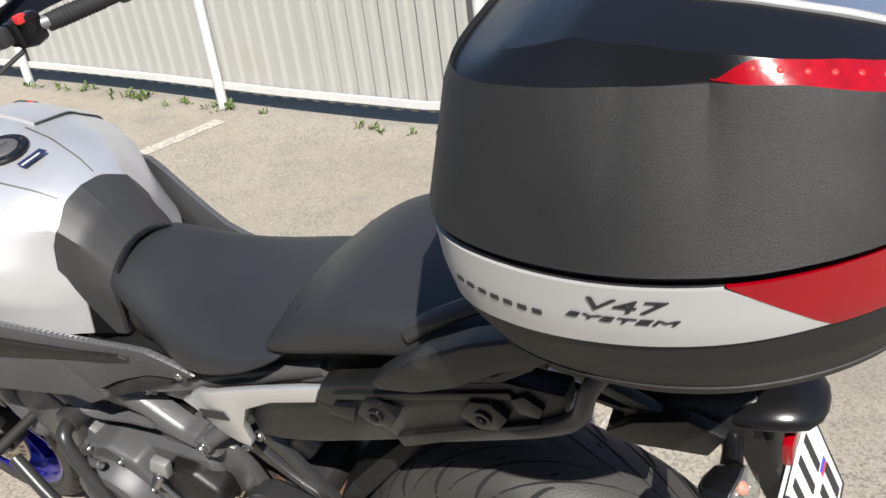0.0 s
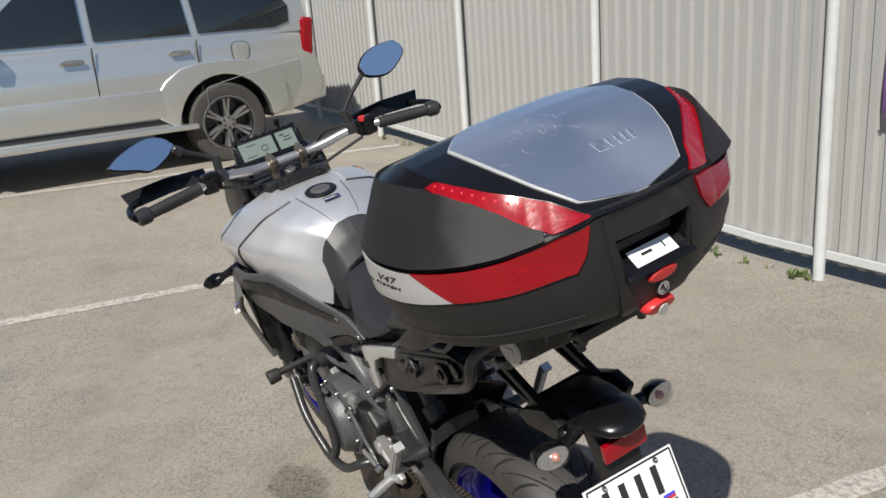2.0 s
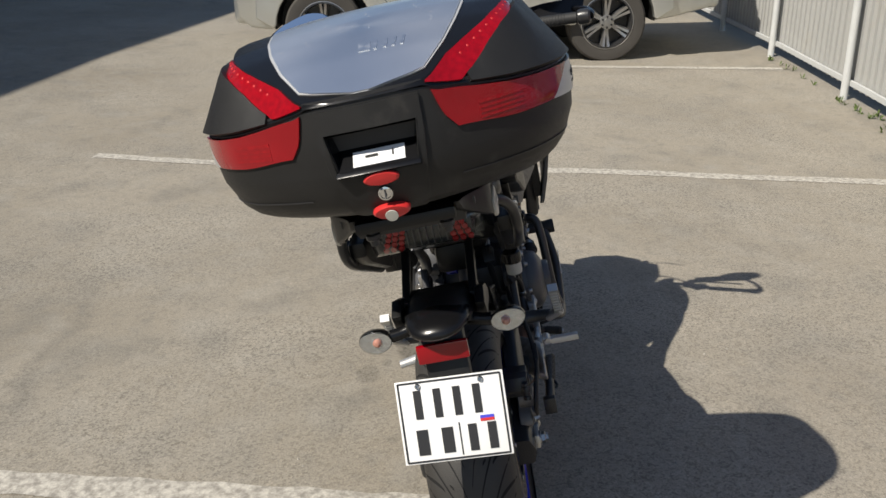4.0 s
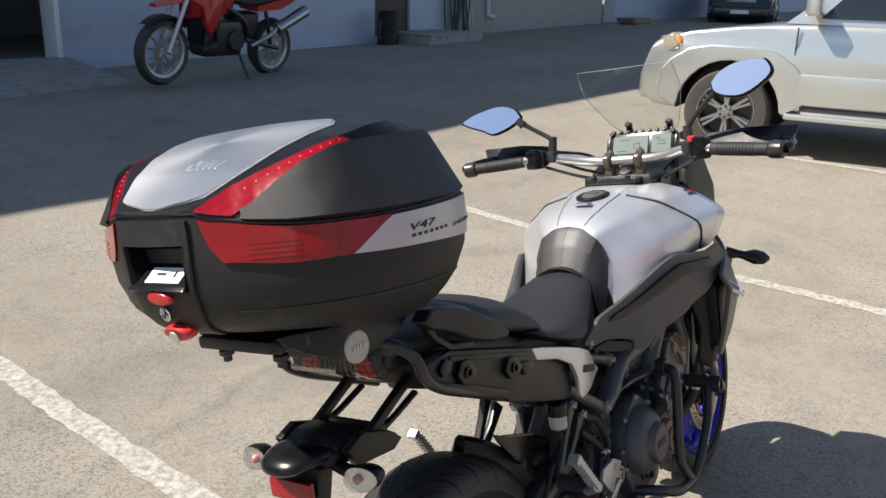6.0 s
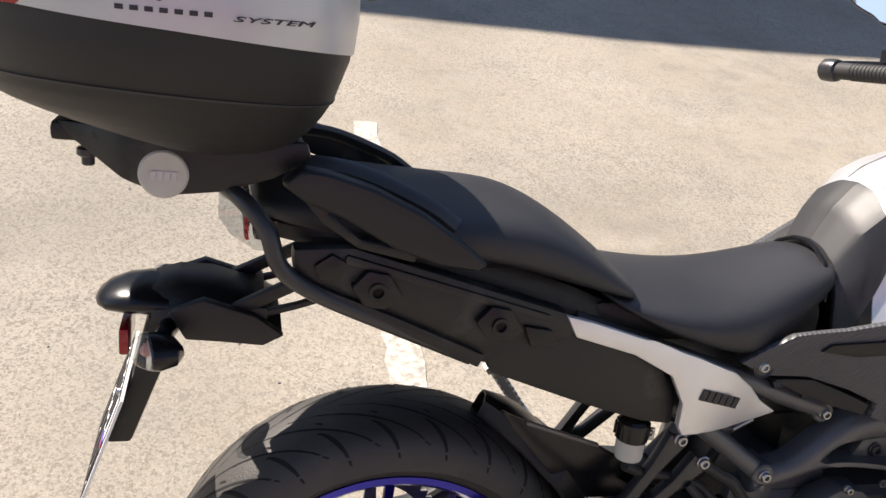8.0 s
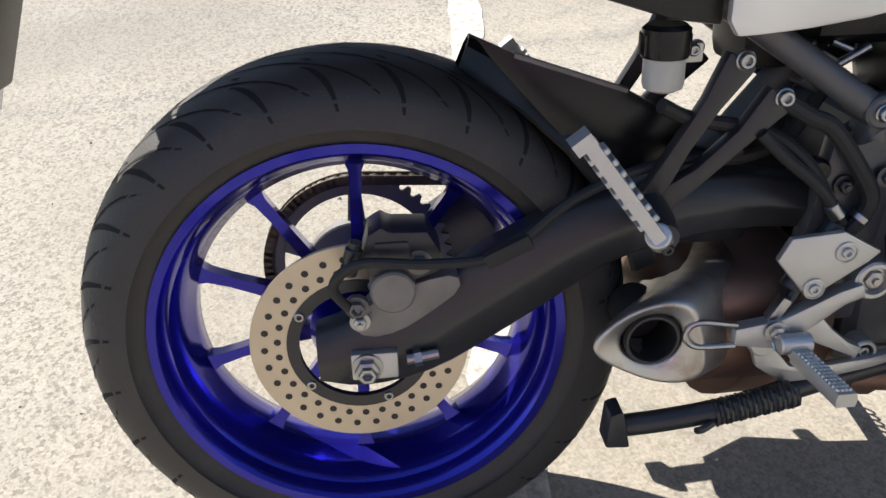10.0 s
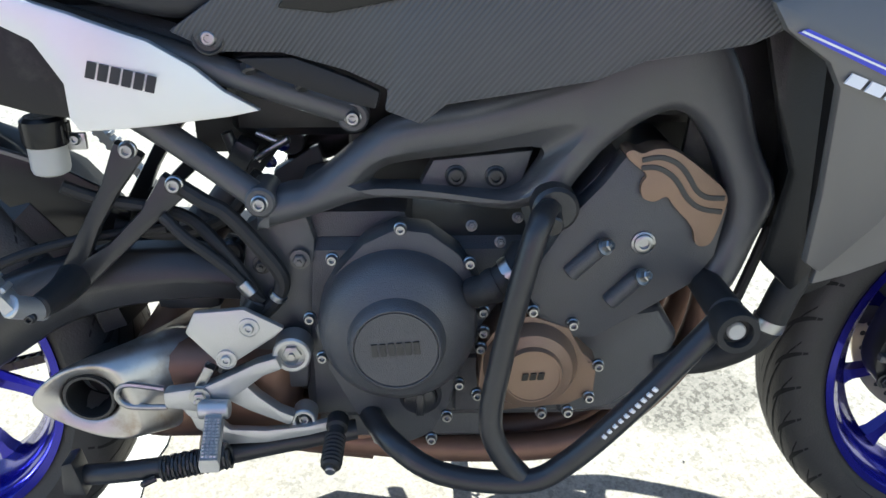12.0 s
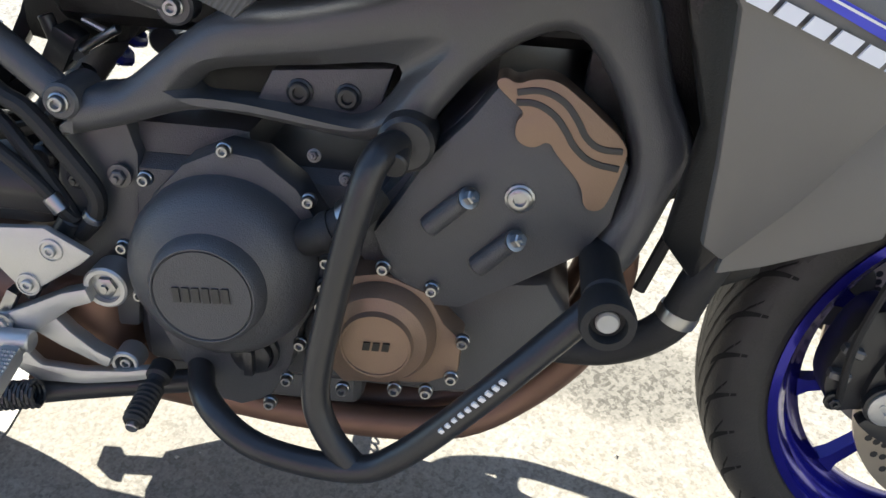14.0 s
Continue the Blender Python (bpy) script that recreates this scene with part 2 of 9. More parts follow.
def stroke(path, widths):
    """The outline of a band along a path in x and z, with its width at each point."""
    left, right = [], []
    for i, (x, z) in enumerate(path):
        a, b = path[max(0, i - 1)], path[min(len(path) - 1, i + 1)]
        d = Vector((b[0] - a[0], b[1] - a[1])).normalized()
        w = widths[i] / 2 if hasattr(widths, "__len__") else widths / 2
        left.append((x - d.y * w, z + d.x * w))
        right.append((x + d.y * w, z - d.x * w))
    return left + right[::-1]


def bent(bm, fn, axis=0, step=0.03):
    """Cuts a plate across and moves its points in y by fn(x, z)."""
    lo, hi = min(v.co[axis] for v in bm.verts), max(v.co[axis] for v in bm.verts)
    c = lo + step
    while c < hi - 1e-4:
        n, p = [0, 0, 0], [0, 0, 0]
        n[axis], p[axis] = 1, c
        bmesh.ops.bisect_plane(bm, geom=bm.verts[:] + bm.edges[:] + bm.faces[:], plane_co=p, plane_no=n)
        c += step
    for v in bm.verts:
        v.co.y += fn(v.co.x, v.co.z)
    return bm


def beam(path, widths, outer, depth=0.05, crown=0.012):
    """A cast bar along a path in x and z: its outer face is crowned; outer(x) gives its y."""
    rings = []
    for i, (x, z) in enumerate(path):
        a, b = path[max(0, i - 1)], path[min(len(path) - 1, i + 1)]
        d = Vector((b[0] - a[0], b[1] - a[1])).normalized()
        w = widths[i] if hasattr(widths, "__len__") else widths
        ring = []
        for t, y in ((-0.5, depth), (-0.5, 0.009), (-0.485, 0.004), (-0.44, 0.0), (-0.08, -0.55 * crown), (-0.02, -0.60 * crown), (0.05, -0.55 * crown), (0.43, 0.002), (0.48, 0.006), (0.5, 0.012), (0.5, depth)):
            ring.append(Vector((x - d.y * w * t, outer(x) + y, z + d.x * w * t)))
        rings.append(ring)
    return loft(rings)


def finer(path, widths, per=4):
    """More points along a path, with its widths."""
    line = curve_points([(x, w, z) for (x, z), w in zip(path, widths)], per)
    return [(p.x, p.z) for p in line], [p.y for p in line]


def rounded(loop, times=2, closed=True):
    """An outline with its corners cut again and again, so that it runs in curves."""
    for _ in range(times):
        out = [] if closed else [loop[0]]
        for k in range(len(loop) if closed else len(loop) - 1):
            (ax, az), (bx, bz) = loop[k], loop[(k + 1) % len(loop)]
            out += [(0.75 * ax + 0.25 * bx, 0.75 * az + 0.25 * bz), (0.25 * ax + 0.75 * bx, 0.25 * az + 0.75 * bz)]
        loop = out if closed else out + [loop[-1]]
    return loop


def mirrored(bm):
    """The other side of a part: y turned round."""
    out = bm.copy()
    for v in out.verts:
        v.co.y = -v.co.y
    bmesh.ops.reverse_faces(out, faces=out.faces)
    return out


def axis_frame(d):
    d = Vector(d).normalized()
    return d.to_track_quat("Z", "Y").to_matrix()


def lathe(profile, origin, direction, seg=32, wave=None, close=False):
    """Turns rows of (radius, height) about an axis."""
    m, o = axis_frame(direction), Vector(origin)
    rings = []
    for r, h in profile:
        rings.append([o + m @ Vector((r * math.cos(2 * math.pi * i / seg), r * math.sin(2 * math.pi * i / seg), h)) for i in range(seg)])
    if close:
        rings.append(rings[0])
    bm = loft(rings, caps=not close)
    bmesh.ops.remove_doubles(bm, verts=bm.verts, dist=1e-6)
    return bm


def rod(p0, p1, r0, r1=None, seg=20, bevel=0.15):
    """A round bar with eased ends."""
    p0, p1 = Vector(p0), Vector(p1)
    r1 = r0 if r1 is None else r1
    h = (p1 - p0).length
    e0, e1 = min(r0 * bevel, h / 3), min(r1 * bevel, h / 3)
    return lathe([(r0 - e0, 0), (r0, e0), (r1, h - e1), (r1 - e1, h)], p0, p1 - p0, seg)


def curve_points(pts, per=6):
    """A smooth line through the points."""
    p = [Vector(q) for q in pts]
    p = [2 * p[0] - p[1]] + p + [2 * p[-1] - p[-2]]
    out = []
    for i in range(1, len(p) - 2):
        for k in range(per):
            t = k / per
            a, b, c, d = p[i - 1:i + 3]
            out.append(0.5 * (2 * b + (c - a) * t + (2 * a - 5 * b + 4 * c - d) * t * t + (3 * b - a - 3 * c + d) * t ** 3))
    return out + [p[-2]]


def tube(pts, r, seg=12, per=6, straight=False, flat=1.0):
    """A bent tube; r may be a list, one for each point; flat squeezes it across."""
    line = [Vector(q) for q in pts] if straight else curve_points(pts, per)
    n = len(line)
    rs = [r] * n if not hasattr(r, "__len__") else [float(np.interp(i / (n - 1) * (len(r) - 1), range(len(r)), r)) for i in range(n)]
    rings, up = [], None
    for i, p in enumerate(line):
        d = (line[min(i + 1, n - 1)] - line[max(i - 1, 0)]).normalized()
        if up is None:
            up = d.orthogonal().normalized()
        up = (up - d * up.dot(d)).normalized()
        side = d.cross(up)
        rings.append([p + rs[i] * (up * math.cos(a) + side * math.sin(a) * flat) for a in [2 * math.pi * k / seg for k in range(seg)]])
    return loft(rings)


def box(center, size, bevel=0.004, seg=2, turn=None):
    bm = bmesh.new()
    bmesh.ops.create_cube(bm, size=1)
    for v in bm.verts:
        v.co = Vector((v.co.x * size[0], v.co.y * size[1], v.co.z * size[2]))
    bevelled(bm, bevel, seg)
    m = Matrix.Translation(center) @ (turn.to_4x4() if turn else Matrix.Identity(4))
    bmesh.ops.transform(bm, matrix=m, verts=bm.verts)
    return bm


def turn(rx=0, ry=0, rz=0):
    return Euler((radians(rx), radians(ry), radians(rz))).to_matrix()


def bolt(p, d=(0, -1, 0), r=0.008, h=0.006, washer=1.45):
    """A flanged socket bolt with its recess."""
    r, washer = r * 0.82, min(washer, 1.25)
    return lathe([(r * washer, -0.003), (r * washer, 0.001), (r * 1.05, 0.002), (r, h * 0.8), (r * 0.85, h), (r * 0.55, h), (r * 0.5, h * 0.3), (0.0005, h * 0.3)], p, d, 14)


def hexbolt(p, d=(0, -1, 0), r=0.009, h=0.007):
    r *= 0.8
    a = lathe([(r * 1.5, -0.002), (r * 1.5, 0.001), (r * 1.1, 0.0015)], p, d, 16)
    b = lathe([(r, 0.0), (r, h * 0.85), (r * 0.8, h), (r * 0.4, h), (r * 0.38, h + 0.003), (0.0005, h + 0.003)], p, d, 6)
    return joined(a, b)


def patch(fn, u, v0, v1, nu=24, nv=8, out=0.003, depth=0.006, u_of_v=None, away=None):
    """A panel that lies on the surface fn(u, v), raised by out: u from u[0] to u[1], v between v0(u) and v1(u)."""
    e = 1e-3
    rows_o, rows_i = [], []
    for j in range(nv + 1):
        ro, ri = [], []
        for i in range(nu + 1):
            w, q = i / nu, j / nv
            a, b = (u_of_v(q) if u_of_v else u)
            uu = a + (b - a) * w
            lo = v0(uu) if callable(v0) else v0
            hi = v1(uu) if callable(v1) else v1
            vv = lo + (hi - lo) * q
            p = Vector(fn(uu, vv))
            nrm = (Vector(fn(uu + e, vv)) - Vector(fn(uu - e, vv))).cross(Vector(fn(uu, vv + e)) - Vector(fn(uu, vv - e)))
            nrm.normalize()
            if away and nrm.dot(p - Vector(away)) < 0:
                nrm.negate()
            lift = out(uu, vv) if callable(out) else out
            ro.append(p + nrm * lift)
            ri.append(p + nrm * (lift - depth))
        rows_o.append(ro), rows_i.append(ri)
    bm = bmesh.new()
    top = [[bm.verts.new(p) for p in r] for r in rows_o]
    edge_o, edge_i = [], []
    loop = [(0, i) for i in range(nu)] + [(j, nu) for j in range(nv)] + [(nv, i) for i in range(nu, 0, -1)] + [(j, 0) for j in range(nv, 0, -1)]
    for j in range(nv):
        for i in range(nu):
            bm.faces.new((top[j][i], top[j][i + 1], top[j + 1][i + 1], top[j + 1][i]))
    skirt = [bm.verts.new(rows_i[j][i]) for j, i in loop]
    rim = [top[j][i] for j, i in loop]
    for k in range(len(loop)):
        m = (k + 1) % len(loop)
        bm.faces.new((rim[k], rim[m], skirt[m], skirt[k]))
    return bm


def bars(count, width, height, place, right, up, depth=0.0008, slant=0.0, gap=0.25):
    """Writing that is not spelled out: a row of plain slanted bars."""
    right, up, o = Vector(right).normalized(), Vector(up).normalized(), Vector(place)
    nrm = right.cross(up).normalized()
    bm = bmesh.new()
    w = width / count
    for i in range(count):
        x0, x1 = w * (i + gap / 2), w * (i + 1 - gap / 2)
        q = [o + right * (x + slant * h) + up * h for x, h in ((x0, 0), (x1, 0), (x1, height), (x0, height))]
        lo = [bm.verts.new(p - nrm * depth) for p in q]
        hi = [bm.verts.new(p + nrm * depth) for p in q]
        bm.faces.new(hi)
        for k in range(4):
            bm.faces.new((lo[k], lo[(k + 1) % 4], hi[(k + 1) % 4], hi[k]))
    return bm


def letters(text, width, height, place):
    """Words in the built-in font, as a thin print: place(u, v, w) puts them on a surface."""
    cu = bpy.data.curves.new("print", "FONT")
    cu.body, cu.size, cu.resolution_u, cu.extrude, cu.shear = text, 1.0, 3, 0.5, 0.25
    ob = bpy.data.objects.new("print", cu)
    scene.collection.objects.link(ob)
    me = bpy.data.meshes.new_from_object(ob.evaluated_get(bpy.context.evaluated_depsgraph_get()))
    bpy.data.objects.remove(ob)
    bm = bmesh.new()
    bm.from_mesh(me)
    bpy.data.meshes.remove(me)
    lo, hi = [min(v.co[k] for v in bm.verts) for k in (0, 1)], [max(v.co[k] for v in bm.verts) for k in (0, 1)]
    for v in bm.verts:
        v.co = place((v.co.x - lo[0]) / (hi[0] - lo[0]) * width, (v.co.y - lo[1]) / (hi[1] - lo[1]) * height, v.co.z * 0.001)
    return bm


def interp(xs, ys):
    return lambda x: float(np.interp(x, xs, ys))

# ---------------------------------------------------------------- the yard
def smooth01(t):
    t = min(1.0, max(0.0, t))
    return t * t * (3 - 2 * t)


RISE = interp([-400, 0, 0.72, 1.44, 2.2, 3.4, 5.3, 7.0, 12, 20, 40, 400], [0, 0, -0.018, -0.036, -0.045, -0.03, 0.025, 0.085, 0.17, 0.30, 0.45, 0.5])


def ground_z(x, y):
    side = 0.03 * min(0.0, max(y, -4.0)) * (1 - smooth01((x - 1.5) / 3.5)) * smooth01((-y - 0.5) / 1.0)
    return RISE(x) + side + 0.33 * smooth01((y - 1.2) / 6.3)


def asphalt(name):
    m = bpy.data.materials.new(name)
    m.use_nodes = True
    n, l = m.node_tree.nodes, m.node_tree.links
    p = n["Principled BSDF"]
    co = n.new("ShaderNodeTexCoord")

    def tex(kind, scale, detail=4.0):
        t = n.new(kind)
        t.inputs["Scale"].default_value = scale
        if "Detail" in t.inputs:
            t.inputs["Detail"].default_value = detail
        l.new(co.outputs["Object"], t.inputs["Vector"])
        return t

    def blend(a, b, f, kind="MIX"):
        x = n.new("ShaderNodeMix")
        x.data_type, x.blend_type = "RGBA", kind
        for s, v in (("A", a), ("B", b), ("Factor", f)):
            if isinstance(v, tuple):
                x.inputs[s].default_value = (*v, 1)
            elif isinstance(v, float):
                x.inputs[s].default_value = v
            else:
                l.new(v, x.inputs[s])
        return x.outputs["Result"]

    def ramp(src, a, b):
        r = n.new("ShaderNodeValToRGB")
        r.color_ramp.elements[0].position, r.color_ramp.elements[1].position = a, b
        l.new(src, r.inputs["Fac"])
        return r.outputs["Color"]

    patches, stains, grit = tex("ShaderNodeTexNoise", 0.7, 3.0), tex("ShaderNodeTexNoise", 3.0, 2.5), tex("ShaderNodeTexNoise", 190.0, 3.0)
    col = blend((0.232, 0.204, 0.160), (0.302, 0.268, 0.214), ramp(patches.outputs["Fac"], 0.35, 0.65))
    col = blend(col, (0.165, 0.155, 0.135), ramp(stains.outputs["Fac"], 0.50, 0.80))
    mottle = tex("ShaderNodeTexNoise", 17.0, 1.0)
    col = blend(col, (0.178, 0.164, 0.140), ramp(mottle.outputs["Fac"], 0.50, 0.95))
    col = blend(col, (0.298, 0.278, 0.240), ramp(tex("ShaderNodeTexNoise", 5.5, 1.5).outputs["Fac"], 0.52, 0.95))
    # thin shadow streak painted across the bay, beside a wider band of darker asphalt
    wob, xyz = tex("ShaderNodeTexNoise", 2.5, 3.0), n.new("ShaderNodeSeparateXYZ")
    l.new(co.outputs["Object"], xyz.inputs[0])

    def calc(kind, a, b):
        q = n.new("ShaderNodeMath")
        q.operation = kind
        for s, v in enumerate((a, b)):
            if isinstance(v, float):
                q.inputs[s].default_value = v
            else:
                l.new(v, q.inputs[s])
        return q.outputs[0]

    side = calc("SUBTRACT", calc("ADD", xyz.outputs["Y"], calc("MULTIPLY", wob.outputs["Fac"], 0.30)), calc("MULTIPLY", xyz.outputs["X"], 0.17))
    for centre, wide, dark in ((1.62, 0.07, 0.30), (2.10, 0.40, 0.30)):
        off = calc("ABSOLUTE", calc("SUBTRACT", side, centre), 0.0)
        inside = calc("SUBTRACT", 1.0, calc("MINIMUM", calc("DIVIDE", off, wide), 1.0))
        near = n.new("ShaderNodeMath")
        near.operation, near.use_clamp = "SUBTRACT", True
        near.inputs[0].default_value = 1.0
        l.new(calc("MULTIPLY", xyz.outputs["X"], 0.36), near.inputs[1])
        col = blend(col, (0.10, 0.096, 0.088), calc("MULTIPLY", calc("MULTIPLY", inside, near.outputs[0]), dark * 2.0))
    # a darker worn stretch across the bays' mouths
    rub = n.new("ShaderNodeMapRange")
    rub.interpolation_type = "SMOOTHSTEP"
    rub.inputs["From Min"].default_value, rub.inputs["From Max"].default_value = 0.55, -0.35
    l.new(calc("ADD", calc("SUBTRACT", xyz.outputs["X"], calc("MULTIPLY", xyz.outputs["Y"], 0.12)), calc("MULTIPLY", wob.outputs["Fac"], 0.7)), rub.inputs["Value"])
    col = blend(col, (0.155, 0.142, 0.120), calc("MULTIPLY", rub.outputs["Result"], 0.55))
    # oil dripped under the engine
    for ox, oy, rx, ry, dark in ((1.12, 0.28, 0.15, 0.10, 0.8), (0.93, 0.46, 0.07, 0.045, 0.45), (1.02, 0.40, 0.03, 0.02, 0.4)):
        ex, ey = calc("DIVIDE", calc("SUBTRACT", xyz.outputs["X"], ox), rx), calc("DIVIDE", calc("SUBTRACT", xyz.outputs["Y"], oy), ry)
        far = calc("ADD", calc("POWER", calc("ADD", calc("MULTIPLY", ex, ex), calc("MULTIPLY", ey, ey)), 0.5), calc("MULTIPLY", tex("ShaderNodeTexNoise", 14.0, 5.0).outputs["Fac"], 0.9))
        wet = n.new("ShaderNodeMapRange")
        wet.interpolation_type = "SMOOTHSTEP"
        wet.inputs["From Min"].default_value, wet.inputs["From Max"].default_value = 1.55, 1.15
        l.new(far, wet.inputs["Value"])
        col = blend(col, (0.050, 0.045, 0.036), calc("MULTIPLY", wet.outputs["Result"], dark))
    # stones of the worn surface, more open in some patches than in others
    stone, parted, worn = tex("ShaderNodeTexVoronoi", 130.0), n.new("ShaderNodeSeparateColor"), tex("ShaderNodeTexNoise", 0.9, 3.0)
    l.new(stone.outputs["Color"], parted.inputs["Color"])
    open_ = calc("ADD", calc("MULTIPLY", ramp(worn.outputs["Fac"], 0.35, 0.65), 0.40), 0.16)
    col = blend(col, (0.095, 0.088, 0.076), calc("MULTIPLY", ramp(parted.outputs["Red"], 0.45, 1.0), open_))
    col = blend(col, (0.41, 0.375, 0.315), calc("MULTIPLY", ramp(parted.outputs["Green"], 0.55, 1.0), open_))
    col = blend(col, ramp(grit.outputs["Fac"], 0.34, 0.66), 0.14, "OVERLAY")
    l.new(col, p.inputs["Base Color"])
    p.inputs["Roughness"].default_value = 0.9
    p.inputs["Specular IOR Level"].default_value = 0.3
    b1, b2 = n.new("ShaderNodeBump"), n.new("ShaderNodeBump")
    b1.inputs["Strength"].default_value, b1.inputs["Distance"].default_value = 0.12, 0.003
    b2.inputs["Strength"].default_value, b2.inputs["Distance"].default_value = 0.65, 0.0009
    l.new(mottle.outputs["Fac"], b1.inputs["Height"]), l.new(grit.outputs["Fac"], b2.inputs["Height"])
    l.new(b1.outputs["Normal"], b2.inputs["Normal"]), l.new(b2.outputs["Normal"], p.inputs["Normal"])
    return m


ASPHALT = asphalt("worn_pale_asphalt")
LINE_PAINT = mat("worn_white_road_paint", (0.50, 0.47, 0.41), 0.8, vary=0.12, scale=9, bump=0.5, bump_scale=160, fine=0.35, dirt=(0.25, 0.23, 0.2), dirt_amount=0.75, dirt_scale=38)
SHEET = mat("pale_grey_coated_steel_sheet", (0.345, 0.345, 0.330), 0.45, vary=0.06, scale=2.5, bump=0.03, bump_scale=60, dirt=(0.33, 0.32, 0.29), dirt_amount=0.3, dirt_scale=2.5)
POST_PAINT = mat("pale_grey_post_paint", (0.52, 0.53, 0.52), 0.5, vary=0.1)
RENDER_WALL = mat("pale_painted_wall", (0.40, 0.445, 0.53), 0.75, vary=0.05, scale=1.5, bump=0.1, bump_scale=60, dirt=(0.30, 0.32, 0.35), dirt_amount=0.2, dirt_scale=1.5)
CONCRETE = mat("grey_concrete", (0.30, 0.29, 0.27), 0.85, vary=0.15, scale=4, bump=0.3, bump_scale=90, fine=0.3, dirt=(0.18, 0.17, 0.16), dirt_amount=0.4)
BROWN_DOOR = mat("brown_painted_steel", (0.045, 0.026, 0.022), 0.5, vary=0.15)
DARK_ROOM = mat("dim_room_paint", (0.35, 0.34, 0.32), 0.7)
WOOD = mat("weathered_pallet_wood", (0.24, 0.19, 0.13), 0.8, vary=0.25, scale=10, bump=0.2, bump_scale=80)
CABLE_GREEN = mat("dark_green_hose", (0.03, 0.05, 0.04), 0.5)
LEAF = mat("weed_leaf", (0.09, 0.13, 0.03), 0.6, vary=0.4, scale=30)

xs = np.unique(np.concatenate([[-400, -120, -40, -20, -12], np.arange(-8, 14.01, 0.35), [16, 18, 20, 24, 30, 40, 60, 120, 400]]))
ys = np.unique(np.concatenate([[-400, -120, -40, -16, -8], np.arange(-5, 10.6, 0.35), [12, 16, 30, 60, 120, 400]]))
gb = bmesh.new()
gv = [[gb.verts.new((x, y, ground_z(x, y))) for y in ys] for x in xs]
for i in range(len(xs) - 1):
    for j in range(len(ys) - 1):
        gb.faces.new((gv[i][j], gv[i + 1][j], gv[i + 1][j + 1], gv[i][j + 1]))
ground = part("ground", gb, ASPHALT, None)
tagged(ground, "pale worn asphalt of a parking yard with grit and stains", "ground", kind="structure")


def road_line(points, width, label):
    """A painted bay line with ragged edges that follows the ground."""
    rng = random.Random(int(points[0][0] * 100) + 7)
    bm, rows = bmesh.new(), []
    (x0, y0), (x1, y1) = points
    n = max(4, int(math.hypot(x1 - x0, y1 - y0) / 0.06))
    d = Vector((x1 - x0, y1 - y0)).normalized()
    for i in range(n + 1):
        t = i / n
        cx, cy = x0 + (x1 - x0) * t, y0 + (y1 - y0) * t
        row = []
        for k, s in enumerate((-0.5, -0.2, 0.2, 0.5)):
            w = width * s + (rng.uniform(-0.008, 0.008) if k in (0, 3) else 0)
            px, py = cx - d.y * w, cy + d.x * w
            row.append(bm.verts.new((px, py, ground_z(px, py) + (0.004 if k in (1, 2) else 0.003))))
        rows.append(row)
    for a, b in zip(rows, rows[1:]):
        for k in range(3):
            bm.faces.new((a[k], a[k + 1], b[k + 1], b[k]))
    return tagged(part("line_marking", bm, LINE_PAINT, None), label, "road marking", kind="structure")


road_line([(0.385, 2.72), (0.02, -2.3)], 0.10, "worn white parking bay line under the motorcycle's rear")
road_line([(3.72, 2.62), (3.28, -2.62)], 0.10, "worn white parking bay line on pale asphalt")
road_line([(7.15, 2.6), (6.55, -2.75)], 0.10, "worn white parking bay line beside the silver off-roader")

# The fence of profiled sheets along the yard's edge.
FENCE_Y = -2.92
fence = thing("fence", "pale grey profiled steel sheet fence with white posts", "fence", kind="structure")


def fence_sheet(x0, width, ribs, z0, z1, lift):
    pitch, depth = width / ribs, 0.024
    prof = []
    for i in range(ribs):
        x = x0 + i * pitch
        prof += [(x, 0), (x + 0.44 * pitch, 0), (x + 0.54 * pitch, depth), (x + 0.90 * pitch, depth)]
    prof.append((x0 + width, 0))
    ring = [(x, y) for x, y in prof] + [(x, y - 0.003) for x, y in prof[::-1]]
    return loft([[(x, FENCE_Y + y + lift, ground_z(x, -2.9) + z0) for x, y in ring], [(x, FENCE_Y + y + lift, z1) for x, y in ring]])


for i in range(22):
    part("sheet", fence_sheet(-7.0 + i * 0.92, 0.935, 8, 0.085, 2.25, 0.004 * (i % 2)), SHEET, fence, angle=20)
for i in range(-4, 7):
    x = 1.572 + 1.87 * i if i > 0 else 1.572 + 1.95 * i
    g = ground_z(x, -2.83)
    part("post", joined(rod((x, -2.835, g - 0.1), (x, -2.835, 2.2), 0.031, seg=18, bevel=0.05)), POST_PAINT, fence)
for z, nm in ((0.13, "low"), (1.95, "high")):
    pts = [(x, -2.875, ground_z(x, -2.9) + z) for x in np.arange(-7, 13.1, 1.0)] if nm == "low" else [(-7, -2.875, 2.05), (13, -2.875, 2.05)]
    rb = loft([[(x, y - 0.012, zz - 0.018), (x, y + 0.014, zz - 0.018), (x, y + 0.014, zz + 0.022), (x, y - 0.012, zz + 0.022)] for x, y, zz in pts])
    part("rail", rb, POST_PAINT, fence)

